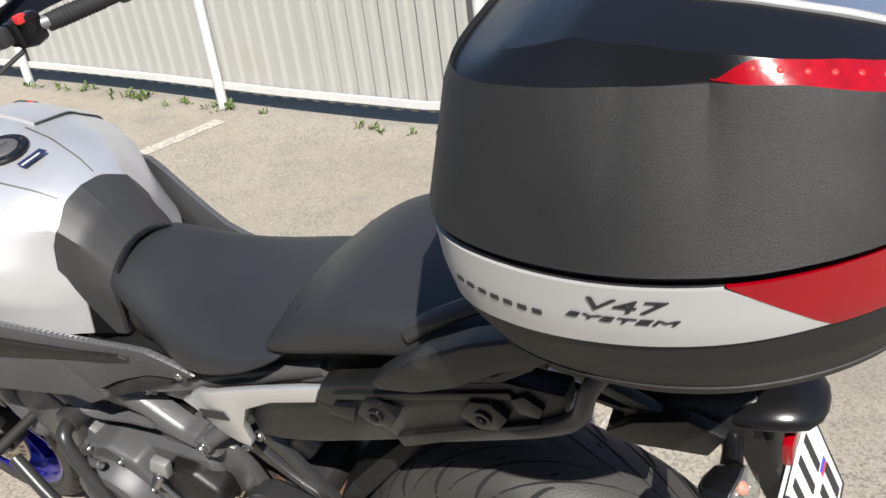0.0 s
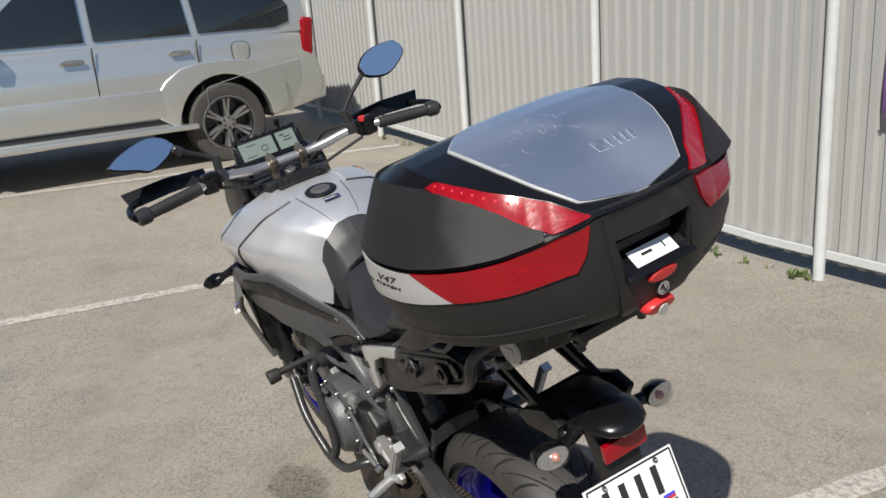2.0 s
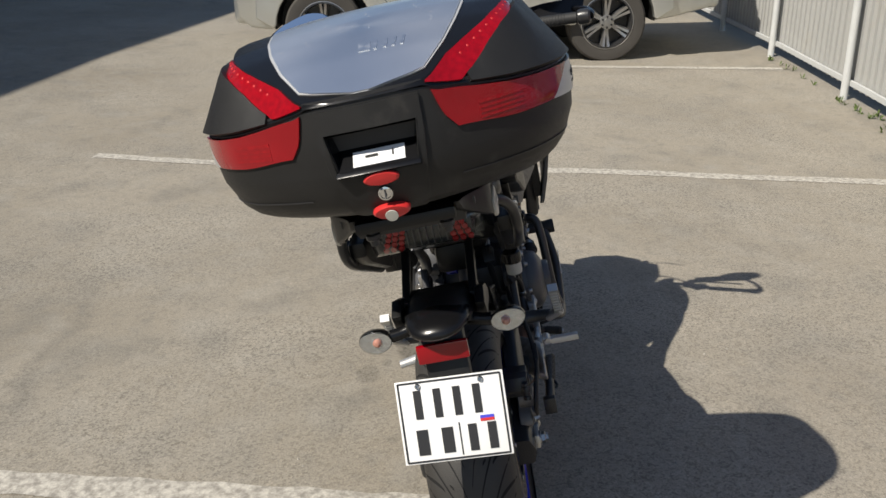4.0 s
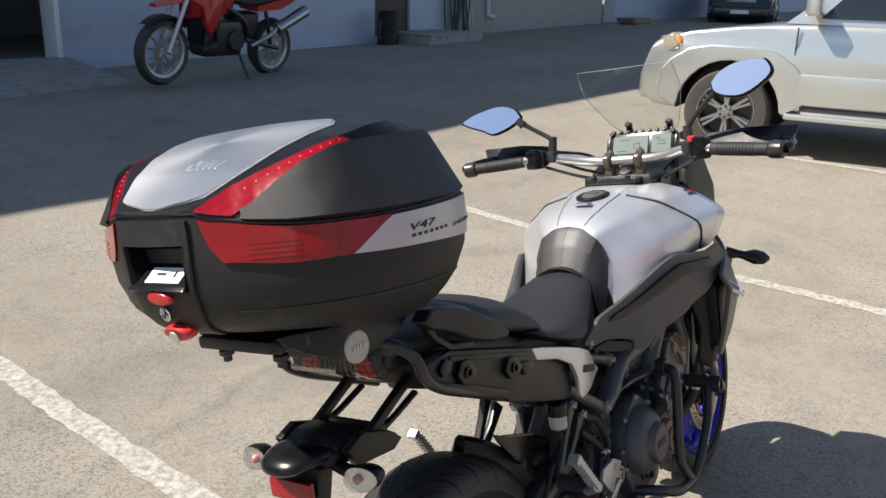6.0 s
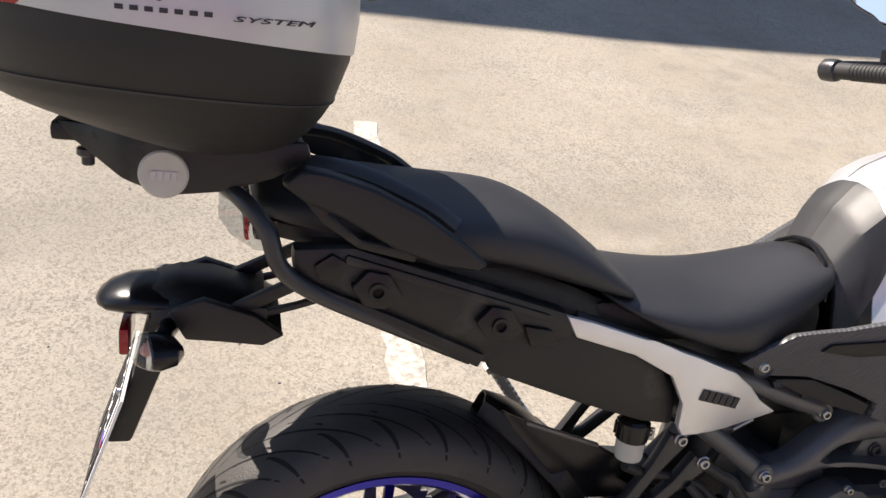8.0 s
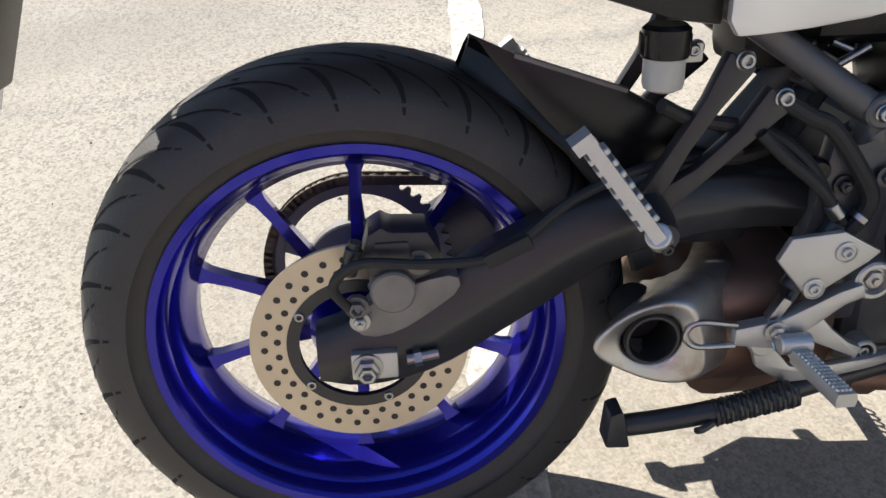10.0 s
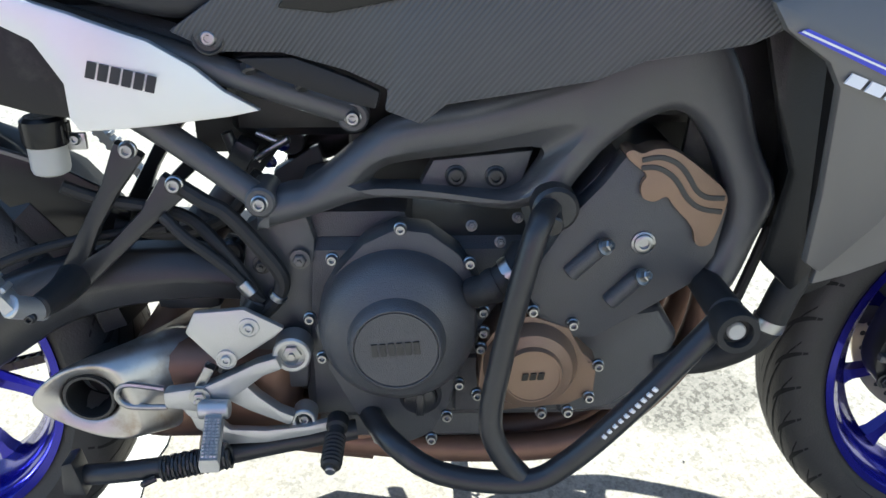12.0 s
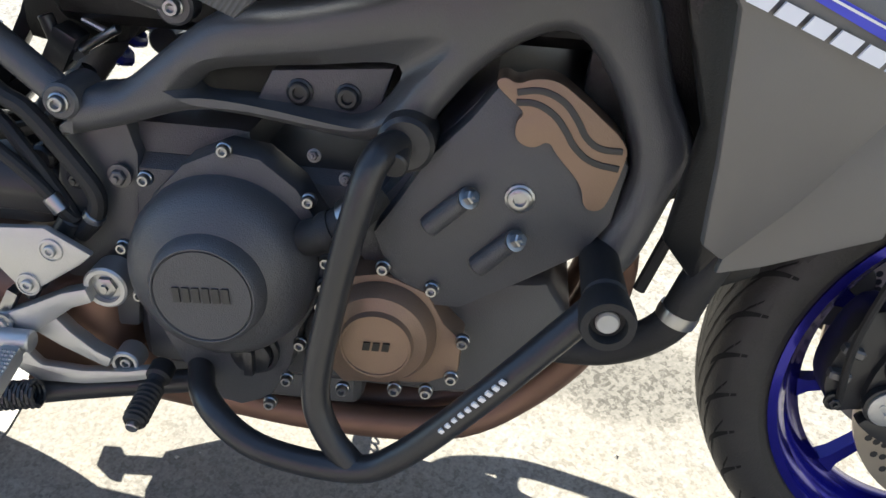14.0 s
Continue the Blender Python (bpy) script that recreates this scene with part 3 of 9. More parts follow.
# Weeds and leaf litter along the fence's foot.
rng = random.Random(5)
wb = bmesh.new()
for k in range(70):
    cx = rng.choice([rng.uniform(1.0, 7.0), rng.choice([3.5, 4.2, 5.1, 1.6, 2.3]) + rng.gauss(0, 0.08)])
    cy = -2.78 + rng.gauss(0, 0.035)
    g = ground_z(cx, cy)
    for q in range(rng.randint(3, 9)):
        a, ln, up = rng.uniform(0, 6.28), rng.uniform(0.015, 0.05), rng.uniform(0.005, 0.06)
        d, w = Vector((math.cos(a), math.sin(a), 0)), rng.uniform(0.004, 0.011)
        s = Vector((-d.y, d.x, 0)) * w
        p0, p1 = Vector((cx, cy, g)) + d * 0.006, Vector((cx, cy, g + up * 0.7)) + d * ln * 0.6
        p2 = Vector((cx, cy, g + up)) + d * ln
        v = [wb.verts.new(p) for p in (p0, p1 + s, p2, p1 - s)]
        wb.faces.new(v)
weeds = tagged(part("weeds", wb, LEAF, None, smooth=False), "small green weeds and leaf litter at the fence's foot", "weeds", kind="stuff")


# Loose grit, small stones and bits of litter on the asphalt.
rng = random.Random(21)
gs = bmesh.new()
for k in range(900):
    x, y = (rng.uniform(-1.6, 6.0), rng.uniform(-2.7, 3.5)) if k < 650 else (rng.uniform(-1.0, 3.0), rng.uniform(-2.6, 1.2))
    r = 0.0016 + 0.0045 * rng.random() ** 4
    c = Vector((x, y, ground_z(x, y) + r * 0.3))
    vs = [gs.verts.new(c + Vector((r * rng.uniform(0.7, 1.3) * math.cos(a), r * rng.uniform(0.7, 1.3) * math.sin(a), -r * 0.3))) for a in (0.3, 1.9, 3.4, 4.9)]
    top = gs.verts.new(c + Vector((rng.uniform(-0.3, 0.3) * r, rng.uniform(-0.3, 0.3) * r, r * 0.7)))
    for q in range(4):
        gs.faces.new((vs[q], vs[(q + 1) % 4], top))
tagged(part("grit", gs, mat("pale_grit", (0.34, 0.32, 0.28), 0.85, vary=0.5, scale=7), None, smooth=False), "loose pale grit and small stones scattered on the asphalt", "grit", kind="stuff")


def banner_cloth():
    m = mat("purple_printed_cloth", (0.30, 0.14, 0.45), 0.6, vary=0.1, scale=2)
    n, l = m.node_tree.nodes, m.node_tree.links
    co, sep, r = n.new("ShaderNodeTexCoord"), n.new("ShaderNodeSeparateXYZ"), n.new("ShaderNodeValToRGB")
    nz, add = n.new("ShaderNodeTexNoise"), n.new("ShaderNodeMath")
    nz.inputs["Scale"].default_value = 1.2
    add.operation = "MULTIPLY_ADD"
    add.inputs[1].default_value, add.inputs[2].default_value = -0.55, 0.95
    l.new(co.outputs["Object"], sep.inputs[0]), l.new(co.outputs["Object"], nz.inputs["Vector"]), l.new(sep.outputs["X"], add.inputs[0])
    mx = n.new("ShaderNodeMath")
    mx.operation = "MULTIPLY_ADD"
    mx.inputs[1].default_value = 0.5
    l.new(nz.outputs["Fac"], mx.inputs[0]), l.new(add.outputs[0], mx.inputs[2])
    e = r.color_ramp.elements
    e[0].position, e[0].color = 0.3, (0.16, 0.055, 0.30, 1)
    e[1].position, e[1].color = 1.15, (0.62, 0.42, 0.58, 1)
    l.new(mx.outputs[0], r.inputs["Fac"]), l.new(r.outputs["Color"], n["Principled BSDF"].inputs["Base Color"])
    return m


banner = thing("banner", "purple printed advertising banner hung on the sheet fence", "banner")
bb = bmesh.new()
nx, nz = 60, 24
vv = [[bb.verts.new((1.285 - 2.9 * i / nx, -2.862 + 0.010 * math.sin(i * 0.9 + 0.3 * j) + 0.006 * math.sin(j * 0.7 + i * 0.23) - 0.004 * (j / nz), 0.765 - 0.0 * i + 0.02 * math.sin(i * 0.35) * (1 - j / nz) + 1.25 * j / nz)) for j in range(nz + 1)] for i in range(nx + 1)]
for i in range(nx):
    for j in range(nz):
        bb.faces.new((vv[i][j], vv[i + 1][j], vv[i + 1][j + 1], vv[i][j + 1]))
bmesh.ops.solidify(bb, geom=bb.faces[:], thickness=0.001)
part("cloth", bb, banner_cloth(), banner)
MAROON = mat("maroon_print", (0.13, 0.03, 0.05), 0.55)
YELLOW = mat("yellow_print", (0.62, 0.40, 0.10), 0.55)
pieces("lettering", bars(4, 1.0, 0.132, (1.045, -2.838, 1.098), (-1, 0, 0), (0, 0, 1), slant=0.32, gap=0.14), MAROON, banner)
pieces("lettering", bars(1, 1.05, 0.118, (0.80, -2.838, 0.948), (-1, 0, 0), (0, 0, 1), slant=0.0, gap=0.0), YELLOW, banner, "yellow strip")
pieces("lettering", bars(4, 0.56, 0.070, (0.534, -2.836, 0.974), (-1, 0, 0), (0, 0, 1), slant=0.30, gap=0.18), MAROON, banner)
pieces("lettering", bars(15, 0.40, 0.026, (0.99, -2.8355, 0.990), (-1, 0, 0), (0, 0, 1), gap=0.38), mat("pale_pink_print", (0.55, 0.46, 0.52), 0.55), banner)
for x in (1.27, 0.5, -0.3, -1.1):
    part("eyelet", lathe([(0.012, 0), (0.012, 0.003), (0.006, 0.003), (0.006, 0)], (x, -2.845, 0.785), (0, 1, 0), 14, close=True), STEEL, banner)

# The building that shades the yard.
BY = 9.4
building = thing("building", "pale painted workshop building in its own shade", "building", kind="structure")


def wall_box(x0, x1, z0, z1, y0=BY, y1=BY + 0.35):
    return box(((x0 + x1) / 2, (y0 + y1) / 2, (z0 + z1) / 2), (x1 - x0, y1 - y0, z1 - z0), 0.01, 1)


H = 7.35
for x0, x1, z0, z1 in ((-30, 3.44, 0, H), (5.03, 11.25, 0, H), (12.3, 13.6, 0, H), (3.44, 5.03, 2.75, H), (11.25, 12.3, 2.7, H), (3.44, 5.03, -0.2, 0.5), (11.25, 12.3, -0.2, 0.58)):
    part("wall", wall_box(x0, x1, z0, z1), RENDER_WALL, building)
# unseen roof; its front edge is skewed to set the shadow line on the yard
part("roof", loft([[(x, y, z) for x, y in ((-45, 9.42), (-3, 9.42), (16, 8.0), (60, 8.0), (60, 24), (-45, 24))] for z in (H + 0.01, H + 0.2)]), CONCRETE, building)
for x0, x1 in ((-30, 3.40), (5.07, 11.2)):
    part("plinth", box(((x0 + x1) / 2, BY - 0.035, 0.40), (x1 - x0, 0.07, 0.21), 0.015), RENDER_WALL, building)
for k in range(12):
    z = 0.75 + 0.19 * k
    part("board_joint", box((1.2, BY - 0.004, z), (4.4, 0.012, 0.014), 0.002, 1), RENDER_WALL, building)
for i in range(8):
    bm = bmesh.new()
    x0, w, ribs = 13.6 + i * 0.92, 0.92, 8
    pitch = w / ribs
    prof = []
    for q in range(ribs):
        x = x0 + q * pitch
        prof += [(x, 0), (x + 0.45 * pitch, 0), (x + 0.55 * pitch, -0.022), (x + 0.9 * pitch, -0.022)]
    prof.append((x0 + w, 0))
    part("cladding", loft([[(x, BY + y, 0.42) for x, y in prof], [(x, BY + y, H) for x, y in prof]], closed=False), SHEET, building, angle=20)
part("wall", wall_box(13.6, 20.96, 0, H, BY + 0.02), RENDER_WALL, building)
part("wall", wall_box(20.96, 21.9, 2.6, H), RENDER_WALL, building)
part("wall", wall_box(21.9, 60, 0, H), RENDER_WALL, building)
# the rooms behind the openings
part("room_floor", box((4.2, BY + 3.2, 0.49), (6, 6, 0.06), 0.0), mat("grey_floor_tiles", (0.28, 0.28, 0.27), 0.25, vary=0.1), building)
part("room_wall", box((4.2, BY + 4.2, 1.9), (6, 0.1, 3), 0.0), DARK_ROOM, building)
part("room_wall", box((1.4, BY + 2.3, 1.9), (0.1, 4, 3), 0.0), DARK_ROOM, building)
part("room_wall", box((7.2, BY + 2.3, 1.9), (0.1, 4, 3), 0.0), DARK_ROOM, building)
part("room_ceiling", box((4.2, BY + 2.3, 3.35), (6, 4, 0.1), 0.0), DARK_ROOM, building)
part("inner_post", box((4.55, BY + 1.6, 1.9), (0.16, 0.3, 2.8), 0.01), mat("cream_paint", (0.55, 0.48, 0.36), 0.6), building)
part("counter", box((3.5, BY + 2.6, 0.9), (1.5, 0.6, 0.75), 0.02), WHITE_PAINT, building)
part("door_frame", box((5.0, BY + 0.1, 1.6), (0.07, 0.3, 2.25), 0.01), WHITE_PAINT, building)
door_1 = part("door_1", joined(box((11.78, BY + 0.08, 1.65), (1.03, 0.05, 2.12), 0.006), box((12.2, BY + 0.03, 1.55), (0.03, 0.06, 0.14), 0.005)), BROWN_DOOR, None)
tagged(door_1, "brown painted steel door, shut, above a concrete step", "door", kind="structure")
ramp = part("ramp", loft([[(3.2, BY, 0.22), (5.35, BY, 0.22), (5.1, BY, 0.535), (3.40, BY, 0.535)], [(2.95, 7.85, 0.26), (5.0, 7.85, 0.26), (4.98, 7.86, 0.338), (3.0, 7.86, 0.338)]]), CONCRETE, None)
tagged(ramp, "pale concrete ramp up to the workshop doorway", "ramp", kind="structure")
step = part("step", joined(box((12.35, BY - 0.55, 0.45), (1.75, 1.1, 0.42), 0.02), box((12.35, BY - 0.55, 0.66), (1.80, 1.14, 0.03), 0.008)), CONCRETE, None)
tagged(step, "low concrete step before the brown door", "step", kind="structure")
bin_ = thing("waste_bin", "black cylindrical waste bin by the brown door", "bin")
part("drum", joined(lathe([(0.17, 0.0), (0.185, 0.02), (0.185, 0.68), (0.19, 0.70), (0.15, 0.70), (0.15, 0.55)], (11.05, BY - 0.45, 0.36), (0, 0, 1), 24)), BLACK_MATT, bin_)
part("handle", tube([(10.84, BY - 0.5, 0.5), (10.78, BY - 0.5, 0.55), (10.78, BY - 0.5, 0.85), (10.86, BY - 0.5, 0.9)], 0.012), BLACK_METAL, bin_)
hoses = thing("hose_bundle", "dark green hoses and cables hung against the building", "hoses")
rng = random.Random(9)
for k in range(16):
    x = 13.75 + rng.uniform(-0.35, 0.4)
    y = BY - 0.06 - rng.uniform(0, 0.14)
    part("hose", tube([(x + rng.uniform(-.1, .1), y, 3.4), (x + rng.uniform(-.06, .06), y, 2.2), (x + rng.uniform(-.12, .12), y - 0.03, 1.2), (x + rng.uniform(-.15, .15), y - 0.05, 0.55), (x + rng.uniform(-.1, .35), y - 0.12, 0.40)], 0.016, 7), CABLE_GREEN, hoses)
pipe_ = part("downpipe", tube([(15.0, BY - 0.08, 3.6), (15.0, BY - 0.08, 1.2), (15.0, BY - 0.08, 0.95), (15.12, BY - 0.2, 0.88)], 0.05, 12), POST_PAINT, None)
tagged(pipe_, "pale grey downpipe on the clad wall", "pipe")
pallet = thing("pallet_steps", "rough wooden pallets used as steps by the far door", "pallet")
for k in range(3):
    for q in range(4):
        part("board", box((21.6 + 0.1 * k, BY - 0.5 - 0.14 * q, 0.52 + 0.14 * (2 - k)), (1.3 - 0.25 * k, 0.11, 0.025), 0.004), WOOD, pallet)
    part("bearer", box((21.6 + 0.1 * k, BY - 0.7, 0.46 + 0.14 * (2 - k)), (1.1 - 0.25 * k, 0.5, 0.09), 0.006), WOOD, pallet)

# ---------------------------------------------------------------- the motorcycle
# Its own frame: x ahead from the rear axle, y to its left, z up; it leans on its side stand.
BIKE = Matrix(((0.99969, -0.00492, 0.0245, 0.0001), (0.0, 0.9804, 0.19701, -0.0192), (-0.02499, -0.19694, 0.9801, 0.0038), (0, 0, 0, 1)))
LOC, ROT = BIKE.translation, BIKE.to_quaternion()
POSED = Matrix.LocRotScale(LOC, ROT, None)
WY = 0.0195  # the wheels' plane
bike = thing("motorcycle", "matt silver and black touring motorcycle leaning on its side stand", "motorcycle", POSED)


def wheel(name, label, cx, cz, radius, width, rim_r, rim_w, parent, spokes, hub_r, phase):
    hub = new(name)
    hub.parent = parent
    hub.matrix_basis = Matrix.Translation((cx, WY, cz))
    tagged(hub, label)
    h = width / 2
    # tyre: rounded crown, sidewall and bead
    prof = []
    for i in range(15):
        a = -1 + 2 * i / 14
        prof.append((radius - (0.42 * h) * abs(a) ** 2.3 - 0.12 * h * a * a, h * 0.98 * math.sin(a * math.pi / 2 * 0.94)))
    side = [(radius - 0.70 * h, 1.0 * h), (radius - 0.055, 0.97 * h), (rim_r + 0.012, 0.86 * h), (rim_r - 0.002, rim_w / 2 - 0.004)]
    full = [(r, -y) for r, y in side[::-1]] + prof + side
    part("tyre", lathe(full, (0, 0, 0), (0, 1, 0), 96, close=True), TYRE, hub, "black road tyre with curved tread grooves")
    w = rim_w / 2
    rim_prof = [(rim_r, -w), (rim_r, -w + 0.006), (rim_r - 0.009, -w + 0.009), (rim_r - 0.022, -w + 0.02), (rim_r - 0.036, -w * 0.35), (rim_r - 0.036, w * 0.35), (rim_r - 0.022, w - 0.02),
                (rim_r - 0.009, w - 0.009), (rim_r, w - 0.006), (rim_r, w), (rim_r - 0.008, w), (rim_r - 0.016, w - 0.008), (rim_r - 0.020, w - 0.022), (rim_r - 0.042, w * 0.22), (rim_r - 0.042, -w * 0.22),
                (rim_r - 0.020, -w + 0.022), (rim_r - 0.020, -w + 0.012), (rim_r - 0.010, -w)]
    part("rim", lathe(rim_prof, (0, 0, 0), (0, 1, 0), 96, close=True), RIM_BLUE, hub, "dark blue cast rim", angle=50)
    part("hub", lathe([(0.030, -0.075), (hub_r * 0.8, -0.07), (hub_r, -0.045), (hub_r * 0.78, -0.02), (hub_r * 0.78, 0.02), (hub_r, 0.045), (hub_r * 0.8, 0.07), (0.03, 0.075)], (0, 0, 0), (0, 1, 0), 40), RIM_BLUE, hub)
    r0, r1 = hub_r * 0.7, rim_r - 0.040
    sp = loft([[(x, y * (1 - 0.25 * t), r0 + (r1 - r0) * t) for x, y in ((-wd, -dp), (wd, -dp), (wd * 0.6, dp), (-wd * 0.6, dp))] for t, wd, dp in ((0, 0.013, 0.016), (0.3, 0.0075, 0.014), (0.75, 0.0065, 0.013), (0.92, 0.0075, 0.015), (1.0, 0.012, 0.018))])
    bevelled(sp, 0.003, 2, 40)
    me = mesh_of("spoke", sp)
    me.materials.append(RIM_BLUE)
    for k in range(spokes):
        shared("spoke", me, hub, Matrix.Rotation(phase + 2 * math.pi * k / spokes, 4, "Y"))
    return hub


def tread(hub, radius, width, count, rng):
    """Slanted near-black strips on the crown: painted shade of grooves, with a shoulder notch."""
    h = width / 2

    def crown(a, y):
        t = max(-1.0, min(1.0, math.asin(max(-1, min(1, y / (h * 0.98)))) / (math.pi / 2 * 0.94)))
        r = radius - (0.42 * h) * abs(t) ** 2.3 - 0.12 * h * t * t + 0.0006
        return Vector((r * math.sin(a), y, r * math.cos(a)))

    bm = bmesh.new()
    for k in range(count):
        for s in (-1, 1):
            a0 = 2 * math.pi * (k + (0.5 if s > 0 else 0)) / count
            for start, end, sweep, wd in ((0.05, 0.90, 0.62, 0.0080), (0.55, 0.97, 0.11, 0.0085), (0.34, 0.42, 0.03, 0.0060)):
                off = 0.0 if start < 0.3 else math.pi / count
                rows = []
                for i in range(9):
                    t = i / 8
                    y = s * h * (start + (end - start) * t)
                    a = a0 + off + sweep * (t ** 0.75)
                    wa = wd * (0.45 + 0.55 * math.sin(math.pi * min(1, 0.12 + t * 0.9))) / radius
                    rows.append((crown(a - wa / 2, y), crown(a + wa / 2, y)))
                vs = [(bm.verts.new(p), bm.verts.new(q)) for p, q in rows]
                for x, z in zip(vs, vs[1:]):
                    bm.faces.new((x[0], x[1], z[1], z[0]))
    ob = part("tread", bm, mat("groove_shadow_rubber", (0.006, 0.006, 0.006), 0.9), hub, "narrow curved dark strips painted as the shade of tread grooves")
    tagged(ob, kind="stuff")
    return ob


rear = wheel("rear_wheel", "rear wheel with a dark blue ten-spoke rim", 0, 0.315, 0.3155, 0.182, 0.2335, 0.155, bike, 10, 0.058, radians(2))
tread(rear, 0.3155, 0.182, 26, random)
front = wheel("front_wheel", "front wheel with a dark blue ten-spoke rim", 1.436, 0.300, 0.2995, 0.122, 0.2335, 0.104, bike, 10, 0.045, radians(8))
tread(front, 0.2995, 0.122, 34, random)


def disc(hub, r, y, carrier, holes_rows=3, n=36, inner=0.62):
    """A drilled brake disc: black spots on the uncut ring paint the dark of its holes."""
    ob = part("brake_disc", lathe([(r * inner, -0.0025), (r, -0.0025), (r, 0.0025), (r * inner, 0.0025)], (0, y, 0), (0, 1, 0), 80, close=True), DISC, hub, "drilled steel brake disc")
    hb = bmesh.new()
    for row in range(holes_rows):
        rr = r * (inner + 0.07 + (0.93 - inner - 0.07) * (row + 0.5) / holes_rows)
        for k in range(n):
            a = 2 * math.pi * (k + row / holes_rows) / n
            c = Vector((rr * math.sin(a), y, rr * math.cos(a)))
            for s in (-1, 1):
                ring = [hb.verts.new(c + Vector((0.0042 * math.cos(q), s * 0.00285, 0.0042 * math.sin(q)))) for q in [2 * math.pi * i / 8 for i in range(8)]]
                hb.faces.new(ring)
    tagged(part("hole_shade", hb, INK_AND_SHADE, ob, smooth=False), kind="stuff")
    arms = [lathe([(carrier, -0.004), (carrier, 0.004), (carrier - 0.014, 0.004), (carrier - 0.014, -0.004)], (0, y, 0), (0, 1, 0), 48, close=True)]
    part("carrier", joined(*arms), BLACK_METAL, hub)
    for k in range(5):
        a = 2 * math.pi * (k + 0.2) / 5
        c = (r * (inner + 0.0) * math.sin(a), y - 0.002 if y < 0 else y + 0.002, r * inner * math.cos(a))
        part("disc_bolt", bolt(c, (0, -1 if y < 0 else 1, 0), 0.007, 0.004), STEEL, hub)


disc(rear, 0.1225, -0.078, 0.082, holes_rows=2, n=30)
disc(front, 0.149, -0.062, 0.10, inner=0.72)
disc(front, 0.149, 0.062, 0.10, inner=0.72)
# sprocket and chain on the far side
teeth = []
for i in range(45 * 4):
    a = 2 * math.pi * i / 180
    rr = 0.121 if i % 4 in (1, 2) else 0.113
    teeth.append((rr * math.sin(a), 0.018 + rr * math.cos(a)))
inner_ring = [(0.096 * math.sin(2 * math.pi * i / 180), 0.018 + 0.096 * math.cos(2 * math.pi * i / 180)) for i in range(180)]
toothed = loft([[(x, 0.092, z) for x, z in teeth], [(x, 0.098, z) for x, z in teeth], [(x, 0.098, z) for x, z in inner_ring], [(x, 0.092, z) for x, z in inner_ring], [(x, 0.092, z) for x, z in teeth]], caps=False)
sp_arms = [prism(stroke([(0.05 * math.sin(a), 0.018 + 0.05 * math.cos(a)), (0.099 * math.sin(a), 0.018 + 0.099 * math.cos(a))], [0.024, 0.016]), 0.092, 0.098, 0.001) for a in [2 * math.pi * k / 5 for k in range(5)]]
part("sprocket", joined(toothed, *sp_arms, lathe([(0.07, 0.076), (0.07, 0.102), (0.045, 0.102), (0.045, 0.070)], (0, 0, 0.009), (0, 1, 0), 40, close=True)), GREASE, rear, "toothed steel sprocket")
link = joined(prism(stroke([(-0.008, 0), (0.008, 0)], 0.013), -0.009, -0.006, 0.001), prism(stroke([(-0.008, 0), (0.008, 0)], 0.013), 0.006, 0.009, 0.001), rod((-0.005, -0.008, 0), (-0.005, 0.008, 0), 0.005, seg=10))
link_me = mesh_of("chain_link", link)
link_me.materials.append(CHAIN)
chain = new("chain")
chain.parent = bike
tagged(chain, "oily drive chain")
loop = []
for k in range(40):
    a = math.pi * (-0.5 - k / 40 * 1.0)
    loop.append((0.104 * math.cos(a), 0.315 + 0.104 * -math.sin(a), a))
for x0, z0, x1, z1 in ((0.0, 0.449, 0.56, 0.415), (0.0, 0.217, 0.56, 0.36)):
    for k in range(36):
        t = k / 36
        loop.append((x0 + (x1 - x0) * t, z0 + (z1 - z0) * t, math.atan2(z1 - z0, x1 - x0)))
for i, (x, z, a) in enumerate(loop):
    if i < 40:
        ang = 2 * math.pi * (0.25 + 0.5 * i / 40)
        x, z, a = 0.116 * math.cos(ang), 0.333 + 0.116 * math.sin(ang), ang + math.pi / 2
    shared("chain_link", link_me, chain, Matrix.Translation((x, WY + 0.095, z)) @ Matrix.Rotation(-a, 4, "Y"))

# swingarm, axle and rear brake
arm_r = [(-0.045, 0.352), (-0.01, 0.362), (0.067, 0.378), (0.13, 0.42), (0.18, 0.452), (0.24, 0.474), (0.31, 0.472), (0.44, 0.47), (0.50, 0.44), (0.48, 0.40), (0.40, 0.412), (0.31, 0.408), (0.22, 0.365), (0.12, 0.31), (0.06, 0.279), (0.0, 0.274), (-0.045, 0.292)]
arm_path = finer([(-0.045, 0.320), (0.0, 0.322), (0.06, 0.336), (0.12, 0.370), (0.19, 0.412), (0.25, 0.444), (0.32, 0.463), (0.41, 0.470), (0.49, 0.460)], [0.060, 0.084, 0.090, 0.092, 0.088, 0.078, 0.070, 0.062, 0.050], 3)
part("swingarm", beam(*arm_path, lambda x: -0.096 + 0.010 * smooth01((x - 0.2) / 0.3), 0.035, 0.014), BLACK_METAL, bike, "black cast swingarm")
part("swingarm", bent(mirrored(prism(arm_r, -0.160, -0.115, 0.014, 3)), lambda x, z: -0.03 * smooth01((x - 0.2) / 0.3)), BLACK_METAL, bike)
part("swingarm_bridge", box((0.40, 0.02, 0.43), (0.08, 0.14, 0.05), 0.015), BLACK_METAL, bike)
part("axle_block", box((0.016, -0.108, 0.318), (0.050, 0.012, 0.032), 0.003), ALU, bike, "bright chain adjuster block")
